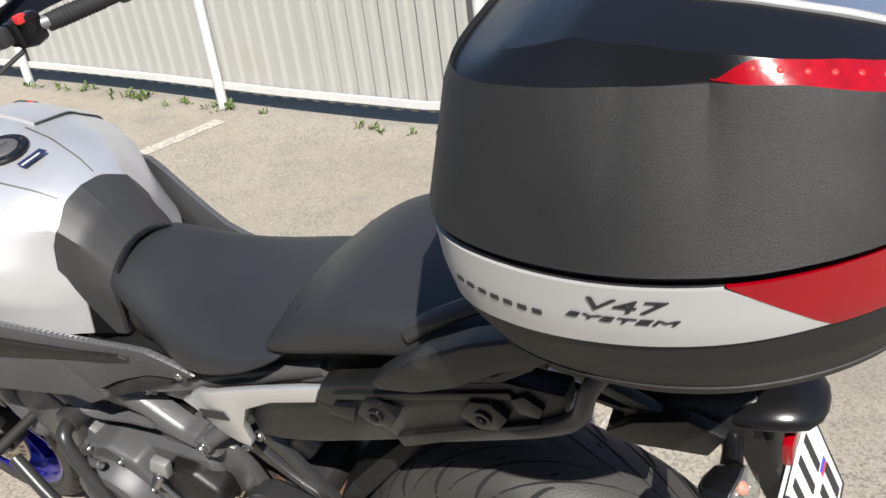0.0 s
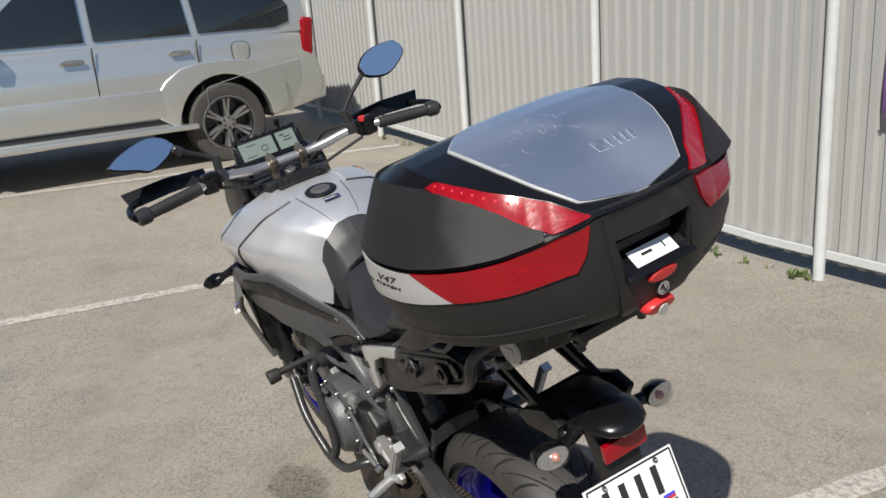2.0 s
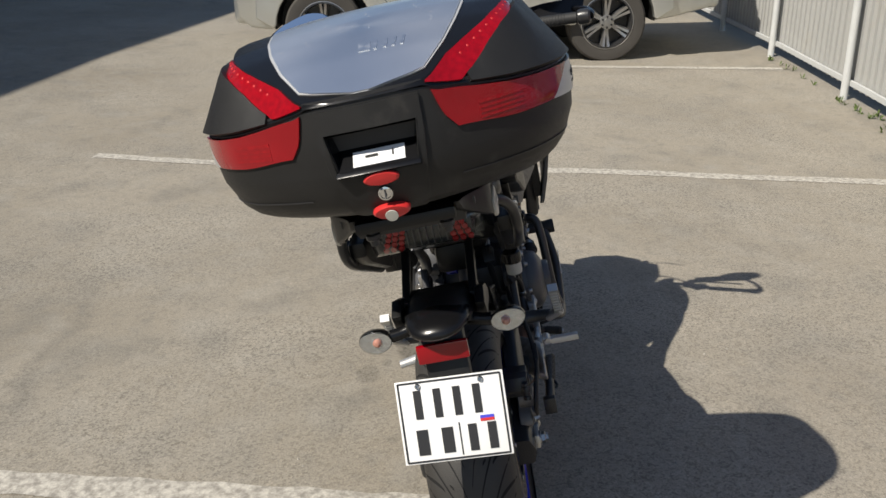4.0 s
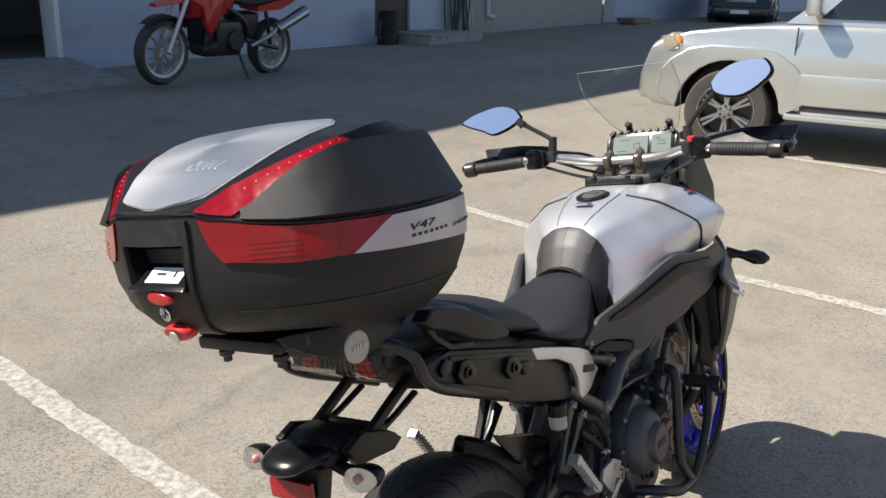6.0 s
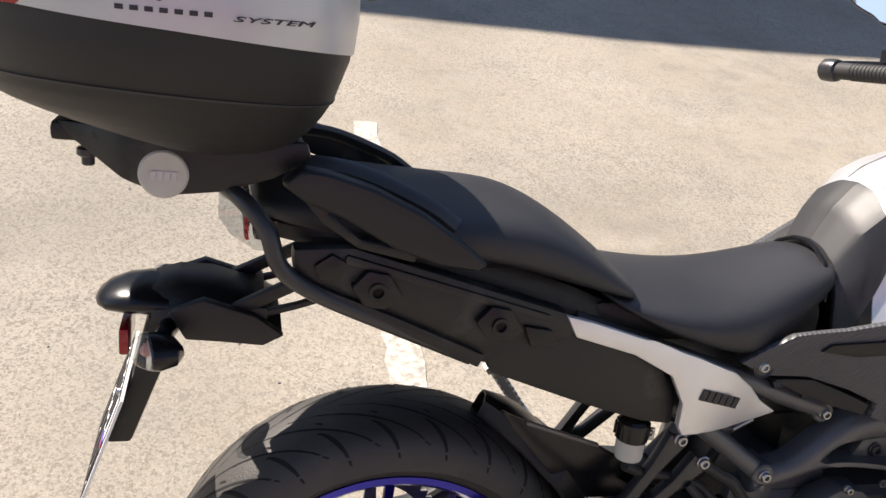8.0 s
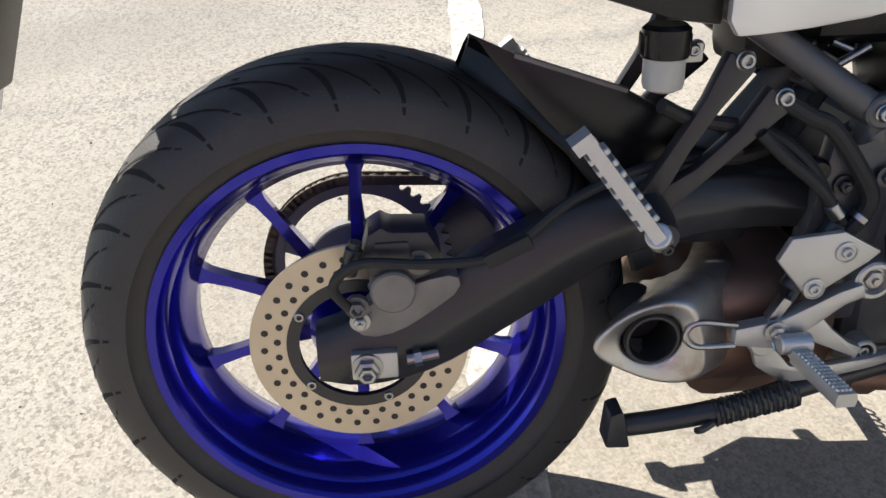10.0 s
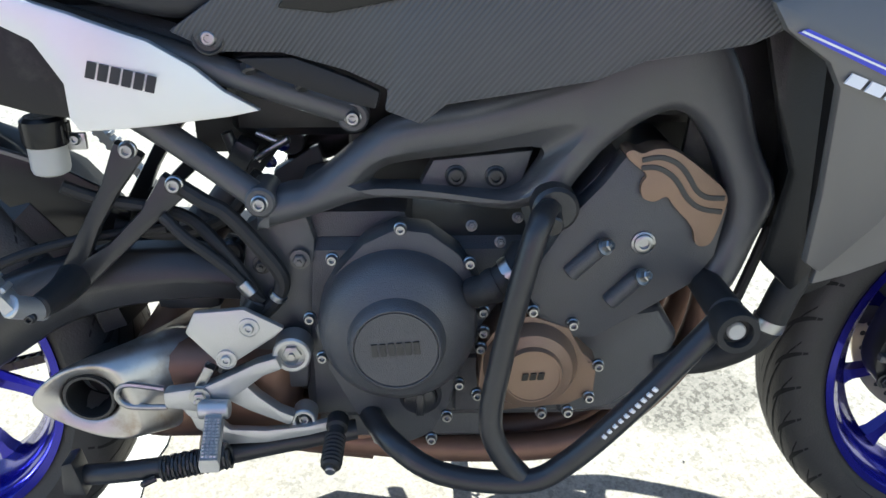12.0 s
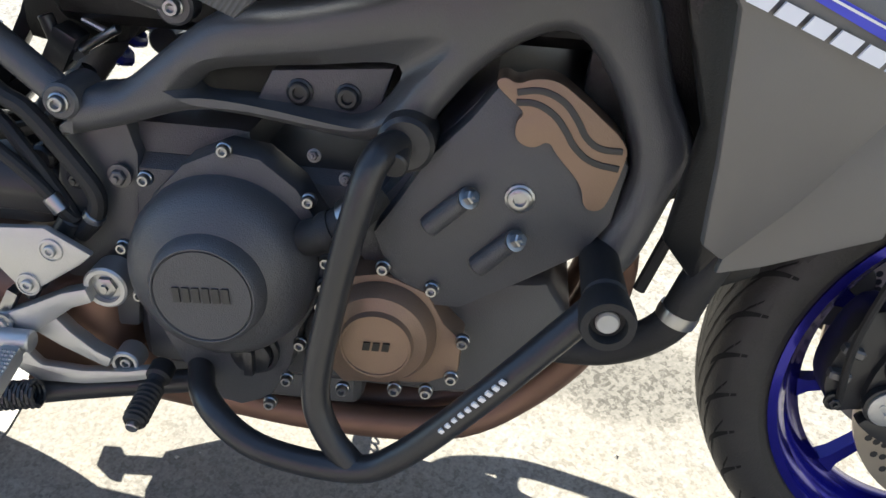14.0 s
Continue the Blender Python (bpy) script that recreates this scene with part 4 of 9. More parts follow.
part("axle_nut", joined(lathe([(0.0165, 0), (0.0165, 0.004), (0.012, 0.005)], (0.008, -0.113, 0.318), (0, -1, 0), 20), lathe([(0.0135, 0.004), (0.0135, 0.013), (0.010, 0.015), (0.009, 0.020), (0.006, 0.020), (0.006, 0.012)], (0.008, -0.113, 0.318), (0, -1, 0), 6)), STEEL, bike)
part("adjuster_bolt", joined(rod((0.05, -0.110, 0.322), (0.085, -0.108, 0.326), 0.006, seg=10), lathe([(0.010, 0), (0.010, 0.008)], (0.058, -0.1098, 0.323), (1, 0.08, 0.1), 6)), STEEL, bike)
CASTING = mat("dusty_grey_casting", (0.21, 0.20, 0.19), 0.5, metal=0.45, vary=0.3, scale=40, bump=0.3, bump_scale=500)
caliper = part("rear_caliper", joined(prism([(0.010, 0.440), (0.018, 0.470), (0.032, 0.478), (0.040, 0.472), (0.078, 0.470), (0.092, 0.444), (0.088, 0.424), (0.06, 0.416), (0.016, 0.424)], -0.112, -0.060, 0.004, 2), prism([(0.024, 0.462), (0.058, 0.462), (0.062, 0.444), (0.028, 0.436)], -0.1155, -0.108, 0.0025), rod((0.006, -0.106, 0.462), (-0.004, -0.106, 0.428), 0.007, 0.007, 14), rod((0.004, -0.106, 0.455), (0.000, -0.106, 0.442), 0.0095, 0.0095, 14), rod((-0.002, -0.106, 0.435), (-0.005, -0.106, 0.426), 0.0095, 0.0095, 14)), BLACK_METAL, bike, "black brake caliper with a grey piston housing")
part("piston_housing", joined(lathe([(0.024, -0.03), (0.024, 0.0), (0.0235, 0.004), (0.021, 0.006), (0.001, 0.0065)], (0.040, -0.113, 0.407), (0, -1, 0), 32), prism(rounded([(-0.010, 0.366), (0.020, 0.396), (0.070, 0.414), (0.108, 0.420), (0.112, 0.400), (0.080, 0.376), (0.045, 0.354), (0.010, 0.348)], 1), -0.108, -0.078, 0.006)), CASTING, caliper, "dusty grey cast piston housing")
part("banjo_bolt", joined(lathe([(0.0125, -0.004), (0.0125, 0.004)], (0.002, -0.113, 0.392), (0, -1, 0), 20), lathe([(0.0085, 0.004), (0.0085, 0.011), (0.006, 0.012), (0.004, 0.009), (0.001, 0.009)], (0.002, -0.113, 0.392), (0, -1, 0), 6)), GREASE, caliper)
part("caliper_bolt", hexbolt((0.004, -0.114, 0.374), (0, -1, 0), 0.009, 0.008), STEEL, bike)
part("caliper_bolt", hexbolt((0.068, -0.112, 0.437), (0, -1, 0), 0.0115, 0.009), GREASE, bike)
part("brake_hose", tube([(0.0, -0.118, 0.385), (-0.02, -0.122, 0.42), (0.01, -0.128, 0.447), (0.08, -0.134, 0.445), (0.15, -0.135, 0.452), (0.22, -0.125, 0.50), (0.30, -0.10, 0.52), (0.40, -0.09, 0.53)], 0.0055, 10), RUBBER, bike)
part("hose_guide", box((0.155, -0.136, 0.455), (0.05, 0.012, 0.016), 0.003, turn=turn(0, -25, 0)), RUBBER, bike)

# hugger over the rear tyre
ang = [radians(v) for v in (23, 29, 36, 46, 57, 68, 76)]
rings = []
for k, a in enumerate(ang):
    w = 0.014 + 0.080 * min(1, k / 3)
    ro, ri = 0.343, 0.339
    pts = [(-w, -0.028), (-w * 0.92, -0.003), (-w * 0.5, 0.006), (0, 0.008), (w * 0.5, 0.006), (w * 0.92, -0.003), (w, -0.028)]
    outer = [Vector(((ro + dz) * math.sin(a), WY + y, 0.315 + (ro + dz) * math.cos(a))) for y, dz in pts]
    inner = [Vector(((ri + dz) * math.sin(a), WY + y * 0.96, 0.315 + (ri + dz) * math.cos(a))) for y, dz in pts[::-1]]
    rings.append(outer + inner)
part("hugger", loft(rings), BLACK_MATT, bike, "black rear tyre hugger", angle=25)
part("hugger", prism([(0.133, 0.651), (0.175, 0.631), (0.287, 0.591), (0.357, 0.552), (0.345, 0.505), (0.27, 0.505), (0.222, 0.545), (0.153, 0.623)], -0.066, -0.060, 0.002), BLACK_SATIN, bike)
part("hugger_trim", prism([(0.172, 0.634), (0.287, 0.593), (0.286, 0.588), (0.171, 0.629)], -0.068, -0.060, 0.001), GREASE, bike)

# frame
RIM = [(0.506, 0.538), (0.512, 0.572), (0.540, 0.585), (0.565, 0.592), (0.625, 0.640), (0.66, 0.660), (0.736, 0.676), (0.821, 0.702), (0.867, 0.723), (0.907, 0.745), (0.945, 0.766), (0.975, 0.748), (1.003, 0.700), (1.024, 0.638), (1.050, 0.582), (1.037, 0.534), (1.012, 0.468), (0.975, 0.468), (0.998, 0.539), (0.999, 0.576), (0.977, 0.631), (0.946, 0.667), (0.914, 0.663), (0.874, 0.634), (0.844, 0.597), (0.828, 0.574), (0.794, 0.566), (0.766, 0.562), (0.680, 0.572), (0.623, 0.572), (0.563, 0.553)]
RECESS = [(0.606, 0.592), (0.645, 0.622), (0.748, 0.641), (0.850, 0.662), (0.828, 0.624), (0.802, 0.590), (0.769, 0.574), (0.680, 0.581), (0.632, 0.582)]
HOLE = [(0.627, 0.592), (0.651, 0.611), (0.735, 0.623), (0.806, 0.630), (0.794, 0.596), (0.770, 0.580), (0.735, 0.582), (0.678, 0.586), (0.637, 0.586)]


def cast_side(rim, recess, hole, outer):
    """A cast frame side: a flat face with a chamfered rim and a hole that lies in a sloped recess."""
    def smoothed(loop):
        return [(p.x, p.z) for p in curve_points([(x, 0, z) for x, z in loop + loop[:1]], 4)][:-1]

    def inset(loop, d):
        out = []
        for k in range(len(loop)):
            (ax, az), (bx, bz) = loop[k - 1], loop[(k + 1) % len(loop)]
            t = Vector((bx - ax, bz - az)).normalized()
            out.append((loop[k][0] + t.y * d, loop[k][1] - t.x * d))
        return out

    rim, recess, hole = smoothed(rim), smoothed(recess), smoothed(hole)
    bm = bmesh.new()
    ring = lambda loop, dy: [bm.verts.new((x, outer(x) + dy, z)) for x, z in loop]
    outs = [ring(rim, 0.040), ring(rim, 0.016), ring(inset(rim, 0.003), 0.008), ring(inset(rim, 0.009), 0.0025), ring(inset(rim, 0.015), 0.0)]
    ins = [ring(recess, 0.0), ring([(0.8 * a + 0.2 * c, 0.8 * b + 0.2 * d) for (a, b), (c, d) in zip(recess, hole)], 0.003), ring(hole, 0.014), ring(hole, 0.040)]
    for seq in (outs, ins):
        for a, b in zip(seq, seq[1:]):
            for k in range(len(a)):
                m = (k + 1) % len(a)
                bm.faces.new((a[k], a[m], b[m], b[k]))
    edge = lambda loop: [bm.edges.get((loop[k], loop[(k + 1) % len(loop)])) for k in range(len(loop))]
    bmesh.ops.triangle_fill(bm, edges=edge(outs[-1]) + edge(ins[0]), use_beauty=True, use_dissolve=False)
    return bm


for s in (-1, 1):
    f = (lambda b: b) if s < 0 else mirrored
    part("frame_side", f(cast_side(RIM, RECESS, HOLE, lambda x: -0.134 - 0.020 * smooth01((x - 0.6) / 0.4))), FRAME_BLACK, bike, "satin black cast aluminium frame side", angle=50)
    part("frame_web", f(prism([(0.675, 0.574), (0.695, 0.612), (0.80, 0.622), (0.785, 0.576), (0.755, 0.566)], -0.112, -0.085, 0.003)), FRAME_BLACK, bike)
    for x, z in ((0.719, 0.595), (0.761, 0.594)):
        part("frame_bolt", f(bolt((x, -0.1135, z), (0, -1, 0), 0.0115, 0.006, 1.3)), BLACK_METAL, bike)
    part("pivot_plate", f(prism([(0.49, 0.54), (0.55, 0.575), (0.565, 0.52), (0.555, 0.42), (0.545, 0.33), (0.49, 0.33), (0.47, 0.42), (0.485, 0.50)], -0.105, -0.08, 0.006)), FRAME_BLACK, bike)
    part("subframe_tube", f(tube([(0.517, -0.122, 0.572), (0.42, -0.107, 0.640), (0.34, -0.108, 0.695), (0.20, -0.10, 0.79)], 0.0145, 14)), FRAME_BLACK, bike)
    part("subframe_tube", f(tube([(0.615, -0.100, 0.660), (0.50, -0.105, 0.700), (0.40, -0.105, 0.735), (0.20, -0.10, 0.80)], 0.0145, 14)), FRAME_BLACK, bike)
    for p in ((0.515, -0.138, 0.575), (0.613, -0.112, 0.658)):
        part("subframe_lug", f(rod((p[0], -0.085, p[2]), (p[0], p[1] + 0.001, p[2]), 0.0165, seg=22)), FRAME_BLACK, bike)
        part("subframe_bolt", f(bolt(p, (0, -1, 0), 0.009, 0.007, 1.35)), STEEL, bike)
    # footrest hangers
    part("pillion_bracket", f(joined(prism(stroke([(0.381, 0.628), (0.355, 0.585), (0.33, 0.545), (0.298, 0.488)], [0.034, 0.02, 0.018, 0.024]), -0.118, -0.100, 0.005), prism(stroke([(0.424, 0.590), (0.39, 0.552), (0.35, 0.515), (0.305, 0.482)], [0.034, 0.02, 0.018, 0.03]), -0.118, -0.100, 0.005))), BLACK_METAL, bike, "black forked pillion footrest bracket")
    for x, z in ((0.381, 0.628), (0.424, 0.590)):
        part("bracket_bolt", f(bolt((x, -0.119, z), (0, -1, 0), 0.0095, 0.007, 1.5)), STEEL, bike)
    a, b = Vector((0.213, -0.203, 0.585)), Vector((0.280, -0.208, 0.494))
    u = (b - a).normalized()
    w = Vector((-u.z, 0, u.x))
    tray = loft([[a + u * h + w * p + Vector((0, q, 0)) for p, q in ((-0.0070, -0.012), (0.0050, -0.012), (0.0070, 0.0), (0.0050, 0.010), (-0.0070, 0.010))] for h in (0.0, 0.004, 0.100, 0.112)])
    peg_ = part("pillion_peg", f(joined(bevelled(tray, 0.002), loft([[a + u * h + w * p + Vector((0, q, 0)) for p, q in ((-0.014, -0.013), (0.006, -0.013), (0.006, 0.010), (-0.014, 0.010))] for h in (-0.010, 0.002)]), rod(b - u * 0.006 + Vector((0, -0.008, 0)), b + u * 0.022 + Vector((0, 0.03, 0)), 0.012, seg=14))), ALU, bike, "bright folded pillion footrest")
    for q in range(7):
        for e in (-1, 1):
            part("peg_tooth", f(box(a + u * (0.014 + 0.013 * q) + w * (e * 0.0075), (0.0065, 0.018, 0.006), 0.0012, 1, turn=turn(0, 53, 0))), ALU, peg_)
    part("peg_clevis", f(joined(tube([(0.300, -0.112, 0.482), (0.300, -0.150, 0.482), (0.293, -0.190, 0.484)], [0.019, 0.016, 0.013], 12), bolt((0.290, -0.206, 0.480), (0, -1, 0), 0.006, 0.004))), BLACK_METAL, bike)

# rider footrest hanger, brake pedal and their linkage on the right
hanger = part("footrest_hanger", joined(
    prism([(0.424, 0.432), (0.436, 0.456), (0.49, 0.460), (0.532, 0.436), (0.520, 0.425), (0.486, 0.402), (0.462, 0.386)], -0.153, -0.144, 0.003),
    prism(stroke([(0.523, 0.392), (0.50, 0.384), (0.465, 0.362), (0.44, 0.345), (0.39, 0.346)], [0.016, 0.018, 0.026, 0.036, 0.02]), -0.153, -0.135, 0.004),
    prism(stroke([(0.462, 0.362), (0.49, 0.338), (0.515, 0.322), (0.532, 0.314)], [0.034, 0.022, 0.014, 0.014]), -0.150, -0.132, 0.004),
    lathe([(0.0215, 0), (0.0215, 0.026), (0.0195, 0.028), (0.0155, 0.028), (0.0150, 0.010), (0.0150, 0)], (0.536, -0.118, 0.398), (0, -1, 0), 32, close=True),
    lathe([(0.0145, 0), (0.0145, 0.022), (0.0130, 0.024), (0.0100, 0.024), (0.0095, 0.008), (0.0095, 0)], (0.543, -0.118, 0.309), (0, -1, 0), 26, close=True)), ALU, bike, "cast aluminium footrest hanger")
part("hanger_loop", tube([(0.392, -0.150, 0.360), (0.350, -0.150, 0.366), (0.338, -0.150, 0.352), (0.350, -0.150, 0.338), (0.392, -0.150, 0.336)], 0.0035, 8), STEEL, hanger)
for p in ((0.494, -0.154, 0.438), (0.466, -0.154, 0.399)):
    part("hanger_bolt", joined(lathe([(0.0115, -0.003), (0.0115, 0.001), (0.0095, 0.0015), (0.0095, 0.0005), (0.001, 0.0005)], p, (0, -1, 0), 24), bolt(p, (0, -1, 0), 0.007, 0.004, 1.0)), ALU, hanger)
part("hanger_bolt", hexbolt((0.536, -0.139, 0.398), (0, -1, 0), 0.0135, 0.007), STEEL, hanger)
part("hanger_bolt", bolt((0.543, -0.135, 0.309), (0, -1, 0), 0.0075, 0.006, 1.2), STEEL, hanger)
part("pivot_bush", lathe([(0.0150, 0), (0.0150, 0.021), (0.001, 0.021)], (0.536, -0.118, 0.398), (0, -1, 0), 24), BLACK_METAL, hanger)
pegs_a, pegs_b = Vector((0.448, -0.158, 0.336)), Vector((0.462, -0.252, 0.330))
pu = (pegs_b - pegs_a).normalized()
peg = part("rider_peg", joined(loft([[pegs_a + pu * h + Vector((p, 0, q)) for p, q in ((-0.0095, -0.008), (0.0095, -0.008), (0.0108, 0.0), (0.009, 0.007), (-0.009, 0.007), (-0.0108, 0.0))] for h in (0.018, 0.022, 0.088, 0.093)]), rod(pegs_a + Vector((-0.016, -0.006, 0.006)), pegs_a + Vector((0.018, -0.006, 0.006)), 0.011, seg=18), box(pegs_a + pu * 0.012, (0.016, 0.022, 0.014), 0.004)), ALU, bike, "knurled aluminium footrest")
for q in range(12):
    for e in (-0.0062, -0.0021, 0.0021, 0.0062):
        part("knurl", lathe([(0.0026, 0), (0.0016, 0.0022), (0.0004, 0.0024)], pegs_a + pu * (0.026 + 0.0055 * q) + Vector((e, 0, 0.0068)), (0, 0, 1), 6), ALU, peg)
part("peg_bolt", hexbolt((0.432, -0.156, 0.352), (0, -1, 0), 0.010, 0.006), STEEL, bike)
part("return_spring", tube([pegs_a + Vector((-0.020 + 0.0012 * k, -0.006 + 0.009 * math.sin(k * 0.9), 0.006 + 0.009 * math.cos(k * 0.9))) for k in range(28)], 0.0016, 6, straight=True), STEEL, bike)
part("brake_pedal", joined(prism(stroke([(0.425, 0.338), (0.432, 0.312), (0.455, 0.292), (0.50, 0.292), (0.548, 0.299), (0.578, 0.307)], [0.030, 0.028, 0.022, 0.017, 0.013, 0.012]), -0.148, -0.136, 0.004), rod((0.425, -0.128, 0.335), (0.425, -0.150, 0.335), 0.017, seg=22)), ALU, bike, "aluminium brake pedal arm")
toe = [(0.0105, 0.0), (0.0125, 0.003), (0.0125, 0.017), (0.0095, 0.020), (0.0085, 0.026), (0.0105, 0.028)]
for k in range(7):
    toe += [(0.0105, 0.030 + 0.0055 * k), (0.0122, 0.0315 + 0.0055 * k), (0.0122, 0.0335 + 0.0055 * k), (0.0105, 0.035 + 0.0055 * k)]
part("pedal_rubber", lathe(toe + [(0.0115, 0.071), (0.009, 0.074)], (0.583, -0.138, 0.312), (-0.003, -0.072, -0.017), 20), RUBBER, bike, "ribbed black rubber pedal tip")
part("pedal_pin", rod((0.580, -0.209, 0.2945), (0.5798, -0.215, 0.293), 0.006, seg=12), STEEL, bike)
part("master_cylinder", joined(rod((0.455, -0.125, 0.385), (0.50, -0.118, 0.455), 0.012, seg=14), rod((0.452, -0.132, 0.372), (0.462, -0.130, 0.39), 0.007, seg=10)), BLACK_METAL, bike)
part("clevis", joined(box((0.437, -0.142, 0.372), (0.012, 0.014, 0.030), 0.003, turn=turn(0, 30, 0)), rod((0.425, -0.14, 0.352), (0.437, -0.14, 0.375), 0.004, seg=8)), STEEL, bike)

# rear brake reservoir
res = part("fluid_reservoir", lathe([(0.012, 0.002), (0.018, 0.005), (0.0195, 0.010), (0.0195, 0.034), (0.018, 0.035)], (0.302, -0.122, 0.602), (0, 0, 1), 26), WHITE_PLASTIC, bike, "milky brake fluid reservoir with a black cap")
cap_ = part("cap", lathe([(0.0215, 0.0), (0.0225, 0.004), (0.0225, 0.026), (0.018, 0.030), (0.012, 0.030)], (0.302, -0.122, 0.636), (0, 0, 1), 26), BLACK_SATIN, res)
for k in range(14):
    a = 2 * math.pi * k / 14
    part("rib", box((0.302 + 0.0225 * math.cos(a), -0.120 + 0.0225 * math.sin(a), 0.648), (0.003, 0.003, 0.020), 0.001, 1), BLACK_SATIN, cap_)
part("reservoir_hose", tube([(0.305, -0.115, 0.588), (0.34, -0.105, 0.57), (0.42, -0.10, 0.55), (0.46, -0.112, 0.52), (0.49, -0.116, 0.475), (0.503, -0.118, 0.452)], 0.0075, 10), RUBBER, bike)
part("reservoir_stay", joined(box((0.325, -0.115, 0.637), (0.03, 0.006, 0.018), 0.002), bolt((0.330, -0.119, 0.640), (0, -1, 0), 0.006, 0.004)), STEEL, bike)
for pts, r in (([(0.424, -0.112, 0.588), (0.453, -0.117, 0.570), (0.476, -0.121, 0.558), (0.508, -0.122, 0.518), (0.528, -0.121, 0.484), (0.521, -0.119, 0.457), (0.505, -0.118, 0.439)], 0.009), ([(0.407, -0.118, 0.555), (0.431, -0.124, 0.531), (0.458, -0.126, 0.509), (0.480, -0.126, 0.487), (0.495, -0.124, 0.464), (0.502, -0.121, 0.455)], 0.0065), ([(0.34, -0.08, 0.53), (0.40, -0.07, 0.515), (0.46, -0.06, 0.53), (0.50, -0.05, 0.58)], 0.008)):
    part("hose", tube(pts, r, 10), RUBBER, bike)
part("hose_clamp", lathe([(0.0095, -0.004), (0.0105, -0.003), (0.0105, 0.003), (0.0095, 0.004)], (0.522, -0.1195, 0.460), (0.02, -0.002, 0.027), 18), STEEL, bike)
part("hose_crimp", lathe([(0.007, -0.009), (0.0085, -0.008), (0.0085, 0.008), (0.007, 0.009)], (0.490, -0.1248, 0.472), (-0.6, 0.05, 0.8), 16), STEEL, bike)

for p in ((0.514, -0.120, 0.712), (0.565, -0.120, 0.695)):
    part("rail_bolt", joined(rod((p[0], p[1] + 0.012, p[2] + 0.004), (p[0] + 0.001, p[1], p[2] - 0.002), 0.0065, seg=12), lathe([(0.0085, -0.004), (0.0085, 0.004), (0.006, 0.006)], p, (0.2, -0.5, -0.8), 6)), BLACK_METAL, bike)
part("link_rod", joined(rod((0.490, -0.055, 0.594), (0.537, -0.058, 0.622), 0.0045, seg=12), rod((0.500, -0.05, 0.626), (0.524, -0.052, 0.616), 0.0035, seg=10), lathe([(0.008, -0.006), (0.008, 0.006)], (0.494, -0.055, 0.597), (0.047, 0, 0.028), 6)), STEEL, bike, "steel linkage rod")
part("linkage_block", joined(box((0.482, -0.055, 0.600), (0.024, 0.03, 0.040), 0.004, turn=turn(0, 30, 0)), rod((0.470, -0.06, 0.63), (0.484, -0.06, 0.585), 0.007, seg=12)), BLACK_METAL, bike)
part("pivot_bolt", hexbolt((0.548, -0.112, 0.500), (0, -1, 0), 0.0095, 0.008), GREASE, bike)
part("pivot_bolt", hexbolt((0.505, -0.108, 0.492), (0, -1, 0), 0.009, 0.008), BLACK_METAL, bike)
part("pivot_cap", lathe([(0.013, -0.008), (0.013, 0.004), (0.010, 0.007), (0.006, 0.006), (0.001, 0.006)], (0.474, -0.108, 0.510), (0, -1, 0), 20), BLACK_SATIN, bike)

# shock with its blue spring
part("shock", joined(rod((0.42, 0.02, 0.50), (0.56, 0.01, 0.68), 0.018, seg=18), rod((0.40, 0.02, 0.475), (0.43, 0.02, 0.51), 0.028, seg=18)), GREASE, bike)
coil = [Vector((0.47, 0.035, 0.57)) + Vector((0.10, -0.008, 0.125)) * (k / 60) + (Vector((-0.78, 0, 0.62)) * math.cos(k * 0.62) + Vector((0, 1, 0)) * math.sin(k * 0.62)) * 0.026 for k in range(61)]
part("spring", tube(coil, 0.006, 8, straight=True), SPRING_BLUE, bike, "blue shock spring")

# ---------------------------------------------------------------- engine
part("crankcase", joined(box((0.72, 0.01, 0.40), (0.36, 0.23, 0.24), 0.03, 3), box((0.66, 0.01, 0.27), (0.22, 0.18, 0.07), 0.02, 3), box((0.60, 0.01, 0.50), (0.14, 0.2, 0.10), 0.02)), ENGINE_BLACK, bike, "matt black engine case")
part("airbox", box((0.90, 0.0, 0.725), (0.24, 0.19, 0.17), 0.03, 3), BLACK_MATT, bike, "black air box under the tank")
part("cylinder_block", bent(prism([(0.76, 0.47), (0.885, 0.625), (0.96, 0.612), (1.0, 0.568), (0.985, 0.49), (0.86, 0.40), (0.80, 0.40)], -0.125, 0.145, 0.012, 2), lambda x, z: 0), ENGINE_BLACK, bike)
clutch_out = [(0.563, 0.427), (0.572, 0.465), (0.59, 0.497), (0.62, 0.530), (0.655, 0.547), (0.69, 0.542), (0.722, 0.517), (0.745, 0.480), (0.750, 0.437), (0.737, 0.40), (0.722, 0.372), (0.712, 0.330), (0.690, 0.288), (0.660, 0.275), (0.628, 0.282), (0.600, 0.325), (0.575, 0.378)]
cover = part("clutch_cover", joined(prism(clutch_out, -0.142, -0.10, 0.006, 2), lathe([(0.086, 0.0), (0.086, 0.012), (0.081, 0.030), (0.070, 0.040), (0.052, 0.049), (0.049, 0.062), (0.0455, 0.066), (0.0445, 0.066), (0.0435, 0.064), (0.043, 0.064), (0.0425, 0.0655), (0.001, 0.0655)], (0.655, -0.14, 0.438), (0, -1, 0), 56)), ENGINE_BLACK, bike, "round matt black clutch cover")
pieces("maker_mark", bars(6, 0.052, 0.014, (0.629, -0.2062, 0.431), (1, 0, 0.07), (-0.07, 0, 1), 0.0012, gap=0.3), BLACK_METAL, cover)
